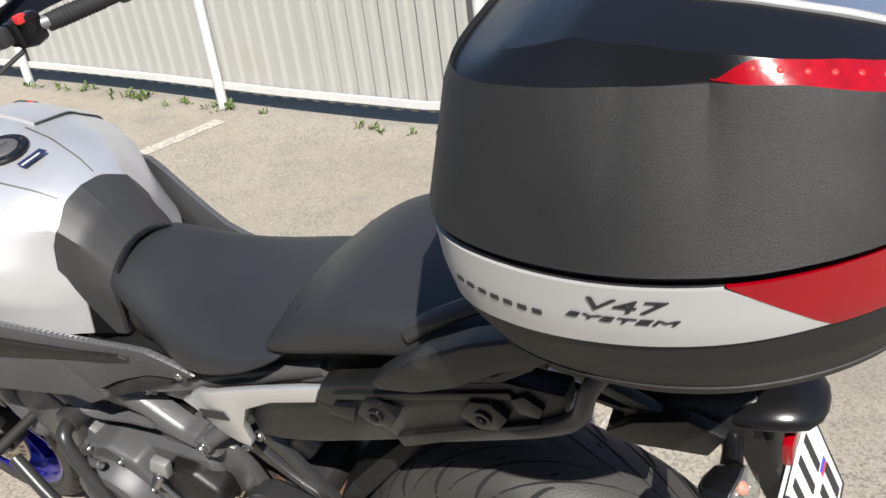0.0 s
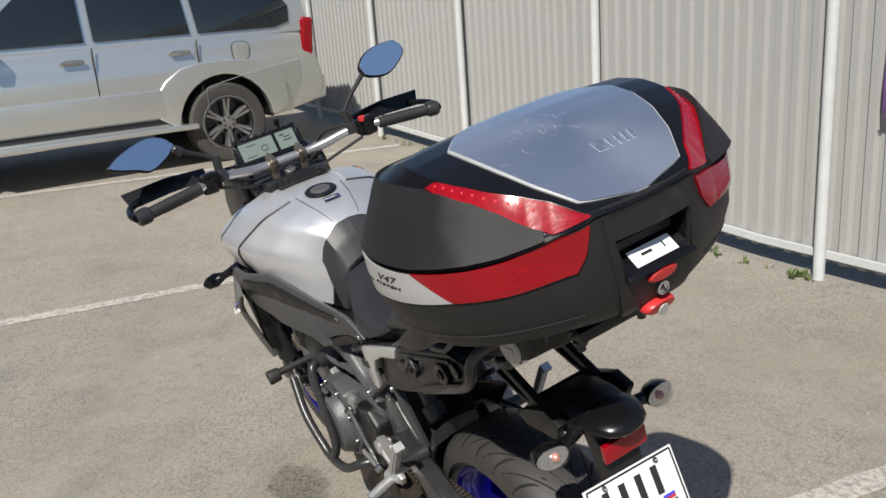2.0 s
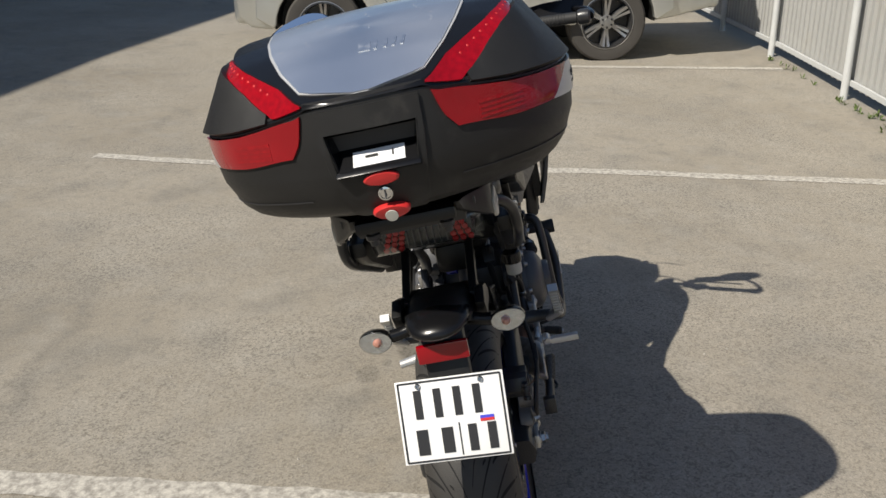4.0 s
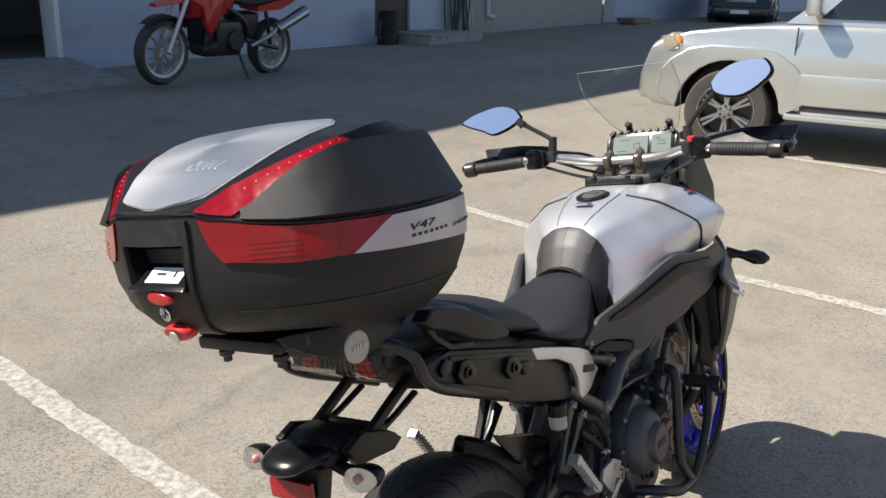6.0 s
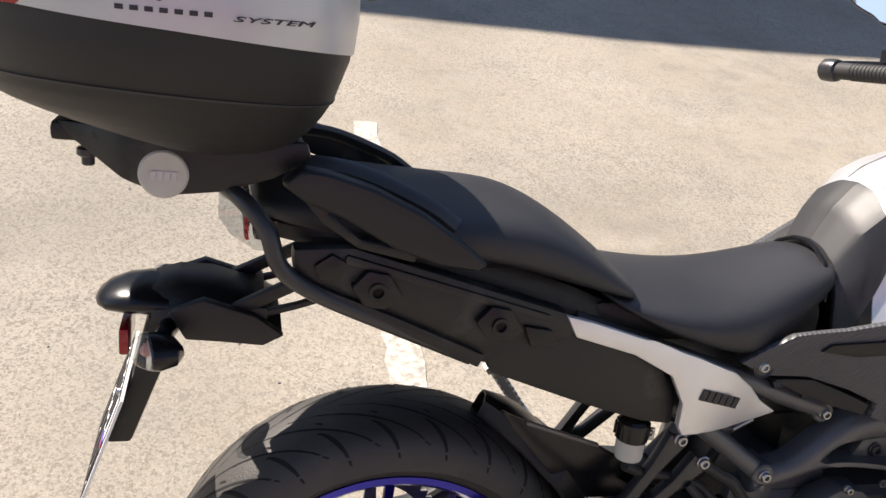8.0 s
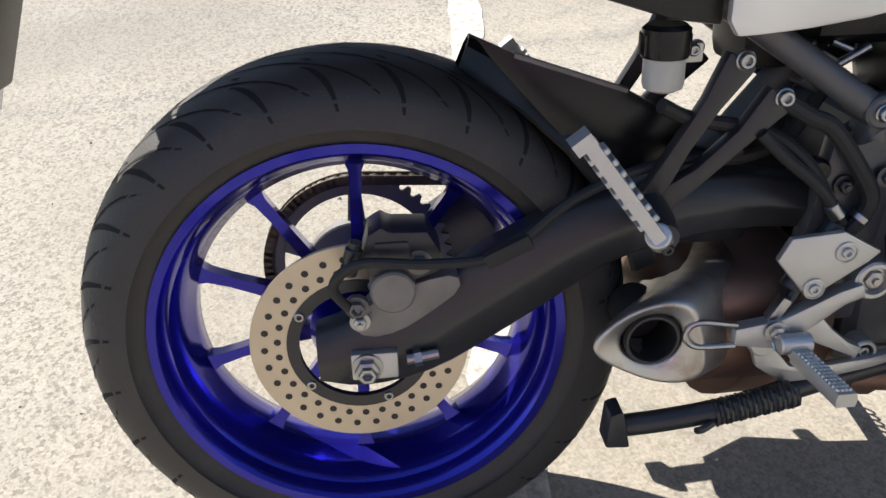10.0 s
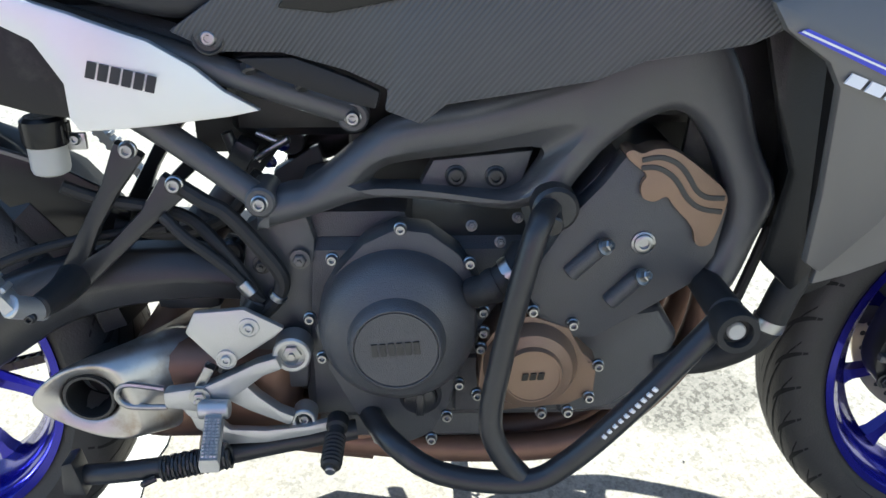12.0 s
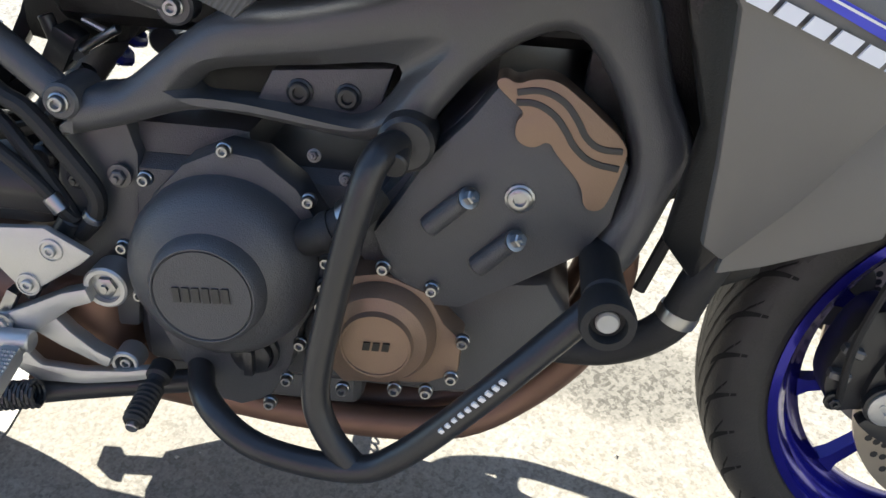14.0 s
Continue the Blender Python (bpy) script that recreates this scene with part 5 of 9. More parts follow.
part("oil_filler", joined(lathe([(0.024, -0.004), (0.024, 0.003), (0.020, 0.005), (0.018, 0.004), (0.018, 0.012), (0.015, 0.014), (0.001, 0.014)], (0.678, -0.145, 0.345), (0, -1, 0), 24), box((0.678, -0.162, 0.345), (0.009, 0.012, 0.028), 0.002)), BLACK_METAL, cover)
for x, z in ((0.660, 0.548), (0.587, 0.514), (0.559, 0.444), (0.628, 0.286), (0.733, 0.508), (0.748, 0.450), (0.722, 0.358), (0.708, 0.315), (0.570, 0.395), (0.690, 0.284)):
    part("cover_bolt", bolt((x, -0.143, z), (0, -1, 0), 0.0068, 0.007, 1.25), STEEL, cover)
stat_out = [(0.747, 0.410), (0.768, 0.442), (0.80, 0.448), (0.842, 0.432), (0.858, 0.402), (0.876, 0.385), (0.874, 0.348), (0.845, 0.333), (0.80, 0.330), (0.765, 0.324), (0.742, 0.352)]
stator = part("generator_cover", joined(prism(stat_out, -0.152, -0.10, 0.005), lathe([(0.052, 0.0), (0.052, 0.008), (0.045, 0.020), (0.034, 0.024), (0.032, 0.030), (0.0305, 0.030), (0.030, 0.0285), (0.001, 0.029)], (0.800, -0.15, 0.388), (0, -1, 0), 44)), COPPER, bike, "copper brown generator cover")
pieces("maker_mark", bars(3, 0.026, 0.008, (0.787, -0.1798, 0.384), (1, 0, 0.04), (-0.04, 0, 1), 0.001, slant=0.2, gap=0.25), BLACK_SATIN, stator)
for x, z in ((0.801, 0.455), (0.845, 0.438), (0.876, 0.386), (0.868, 0.345), (0.815, 0.325), (0.845, 0.326), (0.765, 0.318), (0.742, 0.35), (0.748, 0.43), (0.745, 0.41)):
    part("cover_bolt", bolt((x, -0.153, z), (0, -1, 0), 0.0068, 0.007, 1.25), STEEL, stator)
side_cover = part("cylinder_cover", bent(prism([(0.79, 0.487), (0.812, 0.52), (0.835, 0.560), (0.868, 0.597), (0.888, 0.626), (0.93, 0.628), (0.97, 0.605), (1.0, 0.568), (0.992, 0.515), (0.97, 0.482), (0.925, 0.452), (0.87, 0.418), (0.835, 0.418), (0.805, 0.447)], -0.150, -0.115, 0.006), lambda x, z: 0.0), ENGINE_BLACK, bike, "matt black cylinder side cover")
part("cam_cover", prism(rounded([(0.884, 0.630), (0.893, 0.636), (0.903, 0.630), (0.915, 0.636), (0.934, 0.636), (0.954, 0.622), (0.963, 0.615), (0.996, 0.588), (0.993, 0.568), (0.987, 0.543), (0.981, 0.529), (0.966, 0.530), (0.963, 0.551), (0.939, 0.575), (0.932, 0.587), (0.920, 0.578), (0.905, 0.584), (0.904, 0.600), (0.911, 0.608), (0.900, 0.616)]), -0.157, -0.125, 0.004), COPPER, side_cover, "copper brown cam cover")
for line in ([(0.903, 0.624), (0.922, 0.628), (0.941, 0.620), (0.953, 0.605), (0.960, 0.592), (0.972, 0.583), (0.991, 0.583)], [(0.903, 0.616), (0.919, 0.617), (0.935, 0.608), (0.945, 0.595), (0.952, 0.583), (0.967, 0.571), (0.990, 0.568)]):
    part("groove", prism(stroke(rounded(line, 2, False), 0.0055), -0.1585, -0.150, 0.001), BLACK_METAL, side_cover)
for (x0, z0), (x1, z1) in (((0.838, 0.497), (0.872, 0.532)), ((0.882, 0.463), (0.914, 0.497))):
    part("rib", joined(rod((x0, -0.150, z0), (x1, -0.154, z1), 0.010, 0.009, 16)), ENGINE_BLACK, side_cover)
    part("cover_bolt", hexbolt((x1, -0.160, z1), (0.5, -0.7, 0.5), 0.008, 0.010), STEEL, side_cover)
part("cover_bolt", bolt((0.914, -0.151, 0.532), (0, -1, 0), 0.0125, 0.005, 1.5), STEEL, side_cover)
part("water_hose", joined(tube([(0.735, -0.155, 0.478), (0.755, -0.165, 0.490), (0.775, -0.16, 0.505), (0.79, -0.14, 0.52)], 0.0165, 16), lathe([(0.0185, -0.006), (0.0195, 0), (0.0185, 0.006)], (0.757, -0.165, 0.491), (0.02, 0, 0.012), 18)), RUBBER, bike)
part("hose_clip", joined(lathe([(0.018, -0.005), (0.0185, 0), (0.018, 0.005)], (0.774, -0.161, 0.504), (0.02, 0.0, 0.014), 18)), STEEL, bike)
for p in ((0.735, -0.13, 0.545), (0.765, -0.14, 0.53), (0.785, -0.12, 0.55)):
    part("bracket_bolt", hexbolt(p, (0, -1, 0.3), 0.0052, 0.007), GREASE, bike)
# the left side of the engine
gen = part("generator_cover", joined(prism([(0.66, 0.43), (0.69, 0.505), (0.75, 0.530), (0.82, 0.520), (0.88, 0.470), (0.895, 0.40), (0.87, 0.33), (0.80, 0.285), (0.72, 0.290), (0.67, 0.35)], 0.10, 0.165, 0.010, 3), lathe([(0.098, 0.0), (0.096, 0.020), (0.086, 0.036), (0.066, 0.040), (0.062, 0.037), (0.001, 0.037)], (0.775, 0.160, 0.395), (0, 1, 0), 44)), ENGINE_BLACK, bike, "matt black generator cover")
for k in range(9):
    a = 2 * math.pi * k / 9
    part("cover_bolt", bolt((0.778 + 0.108 * math.cos(a), 0.166, 0.405 + 0.112 * math.sin(a)), (0, 1, 0), 0.0065, 0.007, 1.25), STEEL, gen)
for (x0, z0), (x1, z1) in (((0.80, 0.500), (0.745, 0.512)), ((0.74, 0.395), (0.69, 0.408)), ((0.83, 0.470), (0.79, 0.482))):
    part("rib", rod((x0, 0.185, z0), (x1, 0.190, z1), 0.009, 0.008, 14), ENGINE_BLACK, gen)
    part("cover_bolt", bolt((x1, 0.190, z1), (-1, 0.1, 0.2), 0.006, 0.005, 1.2), STEEL, gen)
part("sprocket_cover", prism([(0.53, 0.37), (0.53, 0.46), (0.57, 0.50), (0.63, 0.50), (0.66, 0.46), (0.66, 0.36), (0.62, 0.31), (0.56, 0.32)], 0.10, 0.150, 0.012, 3), BLACK_MATT, bike, "black sprocket cover")
part("shift_rod", joined(rod((0.635, 0.172, 0.489), (0.53, 0.172, 0.352), 0.005, seg=10), rod((0.632, 0.165, 0.495), (0.640, 0.180, 0.480), 0.010, seg=12), rod((0.527, 0.165, 0.356), (0.533, 0.182, 0.346), 0.010, seg=12)), STEEL, bike, "bright gear shift rod")
part("shift_bracket", prism([(0.615, 0.49), (0.60, 0.53), (0.635, 0.535), (0.655, 0.50)], 0.150, 0.166, 0.004), ALU, bike)
part("footrest_hanger", joined(prism([(0.424, 0.432), (0.436, 0.456), (0.49, 0.460), (0.532, 0.436), (0.520, 0.425), (0.486, 0.402), (0.462, 0.386)], 0.144, 0.156, 0.003), prism(stroke([(0.539, 0.402), (0.50, 0.384), (0.465, 0.362), (0.43, 0.345)], [0.022, 0.018, 0.026, 0.03]), 0.142, 0.158, 0.004), rod((0.538, 0.12, 0.402), (0.538, 0.160, 0.402), 0.021, seg=28), prism(stroke([(0.53, 0.352), (0.58, 0.345), (0.64, 0.352)], [0.018, 0.012, 0.012]), 0.165, 0.176, 0.003)), ALU, bike, "cast aluminium footrest hanger")
part("rider_peg", joined(tube([(0.462, 0.160, 0.352), (0.452, 0.20, 0.348), (0.440, 0.245, 0.345)], [0.012, 0.014, 0.012], 12, flat=0.7), rod((0.44, 0.15, 0.352), (0.485, 0.17, 0.352), 0.016, seg=16)), ALU, bike, "knurled aluminium footrest")
# muffler box with an added uneven lower part that shades the ground
chamber = loft([[(x, y, z), (x, y + 0.004, 0.30), (x, 0.02, 0.33), (x, -0.06, 0.325), (x, -0.06, 0.302), (x, 0.02, max(z + 0.04, 0.245))] for x, y, z in ((0.34, 0.10, 0.215), (0.38, 0.135, 0.165), (0.47, 0.152, 0.140), (0.58, 0.142, 0.160), (0.66, 0.140, 0.168), (0.75, 0.155, 0.140), (0.84, 0.148, 0.150), (0.92, 0.120, 0.195), (1.0, 0.085, 0.245))])
part("muffler_shade_box", bevelled(chamber, 0.012, 2), mat("dark_brown_steel", (0.045, 0.034, 0.028), 0.6, metal=0.4, vary=0.3, scale=18), bike, "dark brown muffler box under the engine, extended to shade the ground")
part("sump", box((0.82, -0.08, 0.335), (0.22, 0.06, 0.09), 0.02, 3), ENGINE_BLACK, bike)
part("oil_cooler", prism([(0.86, 0.43), (0.95, 0.44), (0.975, 0.40), (0.955, 0.345), (0.90, 0.305), (0.84, 0.295), (0.83, 0.35)], -0.120, 0.02, 0.012, 3), ENGINE_BLACK, bike)
part("airbox", joined(box((0.60, 0.02, 0.69), (0.26, 0.16, 0.14), 0.03, 3), box((0.72, 0.02, 0.60), (0.24, 0.14, 0.10), 0.02), box((0.47, 0.03, 0.63), (0.10, 0.10, 0.08), 0.02)), BLACK_MATT, bike)
# exhaust
for k, y in enumerate((-0.075, 0.0, 0.075)):
    part("header_pipe", tube([(0.98, y, 0.50), (1.015, y, 0.45), (1.0, y * 0.9, 0.35), (0.94, y * 0.8, 0.265), (0.86, y * 0.7 - 0.02, 0.225), (0.72, y * 0.5 - 0.03, 0.215), (0.58, y * 0.4 - 0.03, 0.225)], 0.0185, 16), PIPE, bike, "heat-stained header pipe")
part("collector", tube([(0.62, -0.03, 0.225), (0.50, -0.03, 0.25), (0.42, -0.04, 0.285)], [0.045, 0.05, 0.075], 20), PIPE, bike)
tip = [(0.235, 0.348), (0.250, 0.366), (0.275, 0.385), (0.305, 0.395), (0.335, 0.395), (0.352, 0.378), (0.361, 0.345), (0.368, 0.310), (0.360, 0.294), (0.335, 0.289), (0.300, 0.297), (0.262, 0.318), (0.242, 0.332)]
c0 = (0.305, 0.347)


def tip_ring(y, k, dx=0.0, dz=0.0):
    return [(c0[0] + (x - c0[0]) * k + dx, y, c0[1] + (z - c0[1]) * k + dz) for x, z in tip]


angs = [math.atan2(z - c0[1], x - c0[0]) for x, z in tip]
ring_hole = lambda r, y: [(c0[0] + r * math.cos(a), y, c0[1] + r * 0.92 * math.sin(a)) for a in angs]
muf = loft([tip_ring(0.02, 0.9, 0.10, 0.0), tip_ring(-0.06, 1.15, 0.085, -0.005), tip_ring(-0.105, 1.12, 0.045, -0.004), tip_ring(-0.135, 1.05, 0.012, 0), tip_ring(-0.150, 0.97), tip_ring(-0.152, 0.90), ring_hole(0.036, -0.146), ring_hole(0.031, -0.142), ring_hole(0.030, -0.10)], caps=False)
part("muffler", muf, TITAN, bike, "short brushed steel muffler with an oval outlet", level=2, angle=60)
part("outlet_pipe", lathe([(0.030, 0), (0.030, 0.05), (0.026, 0.05), (0.026, -0.03), (0.001, -0.03)], (0.305, -0.095, 0.347), (0, -1, 0), 30), mat("sooty_pipe", (0.03, 0.028, 0.026), 0.6, metal=0.3), bike)
part("outlet_rim", lathe([(0.0255, 0), (0.0285, 0), (0.0285, 0.004), (0.0255, 0.004)], (0.305, -0.144, 0.347), (0, -1, 0), 34, close=True), BLACK_METAL, bike)
part("muffler_body", joined(box((0.43, -0.01, 0.325), (0.20, 0.22, 0.13), 0.04, 4)), PIPE, bike)
# centre stand, folded up, with its spring, and the side stand
for s in (-1, 1):
    f = (lambda b: b) if s < 0 else mirrored
    part("centre_stand", f(joined(tube([(0.276, -0.140, 0.236), (0.33, -0.148, 0.246), (0.40, -0.150, 0.258), (0.50, -0.130, 0.268), (0.60, -0.110, 0.275)], 0.0125, 14), prism([(0.258, 0.222), (0.262, 0.264), (0.276, 0.268), (0.286, 0.220)], -0.160, -0.128, 0.004))), BLACK_METAL, bike, "black centre stand leg, folded up")
sp_pts = [Vector((0.375, -0.152, 0.252)) + Vector((0.085, -0.010, 0.026)) * (k / 150) + (Vector((-0.2, 0.1, 0.97)) * math.cos(k * 0.75) + Vector((0, 1, -0.1)) * math.sin(k * 0.75)) * 0.0130 for k in range(151)]
part("stand_spring", tube(sp_pts, 0.0026, 6, straight=True), BLACK_METAL, bike, "coiled stand spring")
part("spring_hook", tube([(0.372, -0.166, 0.250), (0.360, -0.170, 0.246), (0.356, -0.164, 0.240)], 0.004, 8), BLACK_METAL, bike)
part("side_stand", joined(tube([(0.60, 0.105, 0.235), (0.635, 0.15, 0.185), (0.685, 0.215, 0.115), (0.725, 0.262, 0.068)], [0.015, 0.0125, 0.011, 0.012], 14), box((0.735, 0.275, 0.062), (0.075, 0.040, 0.010), 0.004, turn=turn(-11, 0, 25)), tube([(0.735, 0.275, 0.068), (0.748, 0.300, 0.074), (0.752, 0.322, 0.080)], 0.005, 8), rod((0.60, 0.085, 0.235), (0.60, 0.125, 0.235), 0.022, seg=20)), BLACK_METAL, bike, "black side stand, folded out")
part("stand_spring", tube([Vector((0.615, 0.118, 0.245)) + Vector((0.055, 0.075, -0.085)) * (k / 90) + (Vector((0.8, -0.6, 0)) * math.cos(k * 0.75) + Vector((0, 0.4, 0.9)) * math.sin(k * 0.75)) * 0.008 for k in range(91)], 0.0018, 6, straight=True), STEEL, bike)

# crash bars and sliders, both sides
for s in (-1, 1):
    f = (lambda b: b) if s < 0 else mirrored
    part("crash_bar", f(tube([(0.818, -0.150, 0.575), (0.800, -0.190, 0.572), (0.785, -0.202, 0.525), (0.764, -0.206, 0.43), (0.753, -0.210, 0.355), (0.765, -0.216, 0.315), (0.790, -0.222, 0.285)], 0.0128, 16)), BLACK_METAL, bike, "tubular black crash bar")
    part("crash_bar", f(tube([(0.615, -0.125, 0.315), (0.645, -0.19, 0.315), (0.70, -0.218, 0.292), (0.787, -0.224, 0.284), (0.835, -0.228, 0.312), (0.905, -0.232, 0.392), (0.985, -0.215, 0.478)], 0.0128, 16)), BLACK_METAL, bike)
    part("bar_mount", f(joined(rod((0.818, -0.12, 0.575), (0.818, -0.168, 0.575), 0.024, seg=26), rod((0.812, -0.165, 0.572), (0.812, -0.188, 0.565), 0.012, seg=20))), BLACK_METAL, bike)
    e = 0.0 if s < 0 else 0.035
    part("slider", f(joined(rod((0.986, -0.12, 0.482 + e), (0.988, -0.215 - e, 0.480 + e), 0.0165 - 0.2 * e, 0.0185 - 0.2 * e, 26), lathe([(0.0195, 0), (0.021, 0.006), (0.0225, 0.030), (0.021, 0.036), (0.015, 0.036), (0.0135, 0.027), (0.001, 0.027)], (0.988, -0.213 - e, 0.476 + e), (0.02, -1, 0), 30))), RUBBER, bike, "black round crash slider")
    part("slider_cap", f(lathe([(0.0095, 0.0), (0.0095, 0.003), (0.008, 0.005), (0.001, 0.005)], (0.9885, -0.2395 - e, 0.476 + e), (0.02, -1, 0), 22)), WHITE_PLASTIC, bike)
pieces("maker_mark", bars(10, 0.082, 0.0055, (0.868, -0.2425, 0.350), (0.62, -0.03, 0.78), (-0.76, -0.25, 0.6), 0.0012, gap=0.5), INK_WHITE, bike)
part("radiator", box((1.09, 0.0, 0.595), (0.05, 0.28, 0.18), 0.008, turn=turn(0, -14, 0)), BLACK_METAL, bike)
part("coolant_pipe", joined(tube([(1.10, -0.135, 0.52), (1.075, -0.145, 0.47), (1.055, -0.14, 0.415), (1.01, -0.12, 0.375), (0.95, -0.11, 0.365)], 0.017, 16), tube([(1.085, -0.10, 0.60), (1.05, -0.115, 0.5), (1.03, -0.12, 0.44)], 0.006, 10)), RUBBER, bike)
part("hose_clip", lathe([(0.0185, -0.006), (0.019, 0), (0.0185, 0.006)], (1.063, -0.143, 0.432), (-0.3, 0, -1), 20), STEEL, bike)
part("coolant_tank", prism([(1.055, 0.64), (1.10, 0.66), (1.125, 0.48), (1.085, 0.46), (1.06, 0.50)], -0.15, -0.09, 0.01), BLACK_MATT, bike)

# ---------------------------------------------------------------- tank, seats and panels
TX = [0.612, 0.640, 0.668, 0.71, 0.78, 0.86, 0.94, 1.02, 1.09]
T_TOP = [0.886, 0.940, 0.973, 0.998, 1.022, 1.038, 1.043, 1.040, 1.012]
T_SHOULDER = [0.056, 0.066, 0.073, 0.100, 0.134, 0.155, 0.168, 0.176, 0.170]
T_SHZ = [0.868, 0.920, 0.953, 0.975, 0.992, 1.008, 1.014, 1.012, 0.992]
T_WIDE = [0.076, 0.086, 0.093, 0.145, 0.198, 0.235, 0.255, 0.262, 0.250]
T_WZ = [0.830, 0.862, 0.884, 0.904, 0.926, 0.938, 0.943, 0.945, 0.940]
T_LOW = [0.092, 0.104, 0.126, 0.168, 0.204, 0.222, 0.222, 0.232, 0.228]
T_LZ = [0.765, 0.772, 0.785, 0.806, 0.836, 0.850, 0.858, 0.862, 0.874]


def tank_point(x, v):
    """The right half of the tank: v from 0 on its crest to 1 at its foot."""
    g = lambda row: float(np.interp(x, TX, row))
    k = [(0.0, g(T_TOP)), (0.45 * g(T_SHOULDER), g(T_TOP) - 0.003), (g(T_SHOULDER), g(T_SHZ)), (0.55 * g(T_SHOULDER) + 0.45 * g(T_WIDE), 0.5 * g(T_SHZ) + 0.5 * g(T_WZ) + 0.006), (g(T_WIDE), g(T_WZ)),
         (0.45 * g(T_LOW) + 0.55 * g(T_WIDE), 0.5 * (g(T_LZ) + g(T_WZ)) - 0.004), (g(T_LOW), g(T_LZ))]
    p = [(-2 * 0 + -k[1][0], k[1][1])] + k + [(2 * k[-1][0] - k[-2][0], 2 * k[-1][1] - k[-2][1])]
    f = max(0.0, min(0.99999, v)) * 6
    i, t = int(f), f - int(f)
    crisp = 0.85 - 0.55 * smooth01((x - 0.665) / 0.11)
    out = []
    for c in (0, 1):
        a, b, d, e = (p[i + q][c] for q in range(4))
        out.append(0.5 * (2 * b + (d - a) * t + (2 * a - 5 * b + 4 * d - e) * t * t + (3 * b - a - 3 * d + e) * t ** 3) * (1 - crisp) + (b + (d - b) * t) * crisp)
    return Vector((x, -out[0], out[1]))


rings = []
for x in np.linspace(0.655, 1.09, 28):
    half = [tank_point(x, v) for v in np.linspace(0, 1, 19)]
    rings.append(half + [Vector((p.x, -p.y, p.z)) for p in half[::-1][:-1]])
tank = part("fuel_tank", loft(rings), SILVER, bike, "matt silver painted fuel tank", angle=40)
SEAM = interp([0.22, 0.35, 0.5, 0.7, 0.85, 1.0], [0.845, 0.862, 0.885, 0.915, 0.945, 0.965])
for s in (-1, 1):
    f = (lambda b: b) if s < 0 else mirrored
    part("tank_wing", f(patch(lambda u, v: tank_point(SEAM(v) + (1.105 - SEAM(v)) * u, v), (0.0, 1.0), 0.20, 0.995, 16, 16, -0.004, -0.008)), SILVER, bike, "silver side cover of the tank")
    part("seam", f(tube([tank_point(SEAM(v) - 0.003, v) + Vector((0, -0.001, 0.001)) for v in np.linspace(0.2, 1.0, 12)], 0.0022, 6)), INK_AND_SHADE, bike)
    part("tank_strip", f(patch(lambda u, v: tank_point(u, v), (0.682, 0.845), lambda u: 0.165, lambda u: 0.172, 12, 1, -0.0008, -0.003)), GREASE, bike)
core = []
for x in np.linspace(0.608, 0.668, 5):
    half = [Vector((x, p.y * 0.985, p.z - 0.002)) for p in [tank_point(x, v) for v in np.linspace(0, 1, 19)]]
    core.append(half + [Vector((p.x, -p.y, p.z)) for p in half[::-1][:-1]])
part("cover_core", loft(core), BLACK_SATIN, bike)
# black cover between tank and seat
PADX = interp([0.0, 0.2, 0.33, 0.5, 0.66, 0.85, 1.0], [0.672, 0.670, 0.664, 0.673, 0.675, 0.645, 0.622])
for s in (-1, 1):
    f = (lambda b: b) if s < 0 else mirrored
    part("tank_cover", f(patch(lambda u, v: tank_point(0.608 + (PADX(v) - 0.608) * u, v), (0.0, 1.0), 0.0, 0.99, 12, 20, -0.004, -0.012)), mat("worn_satin_plastic", (0.030, 0.030, 0.031), 0.46, vary=0.15, bump=0.15, bump_scale=900), bike, "satin black cover behind the tank", angle=22)
cap_n = Vector((-0.14, 0, 1)).normalized()
cap = part("filler_cap", lathe([(0.044, -0.006), (0.0445, 0.003), (0.042, 0.005), (0.031, 0.005), (0.030, 0.003), (0.029, 0.003)], (0.824, 0, 1.031), cap_n, 44), BLACK_SATIN, bike, "black ringed fuel filler cap")
part("cap_lid", joined(lathe([(0.0285, -0.004), (0.0285, 0.0055), (0.026, 0.007), (0.001, 0.0075)], (0.824, 0, 1.031), cap_n, 36), box((0.826, 0.0, 1.040), (0.012, 0.030, 0.004), 0.001, turn=turn(0, -8, 0))), GREASE, cap)
for k in range(8):
    a = 2 * math.pi * (k + 0.5) / 8
    part("cap_screw", bolt(Vector((0.824, 0, 1.031)) + axis_frame(cap_n) @ Vector((0.0365 * math.cos(a), 0.0365 * math.sin(a), 0.005)), cap_n, 0.0028, 0.002), BLACK_METAL, cap)
part("sticker", box((0.757, -0.003, 1.0215), (0.017, 0.046, 0.0014), 0.0004, 1, turn=turn(0, -9, 0)), mat("dark_blue_sticker", (0.02, 0.025, 0.07), 0.35), bike)
pieces("sticker", bars(9, 0.036, 0.0035, (0.752, 0.020, 1.0212), (0, -1, 0), (0.99, 0, 0.12), 0.0009), INK_WHITE, bike)
for k in range(3):
    part("sticker", patch(lambda u, v: tank_point(u, v), (1.0 - 0.004 * k, 1.05), 0.345 + 0.03 * k, 0.366 + 0.03 * k, 6, 1, -0.006, -0.008), (INK_AND_SHADE, RED_PRINT, INK_AND_SHADE)[k], bike)
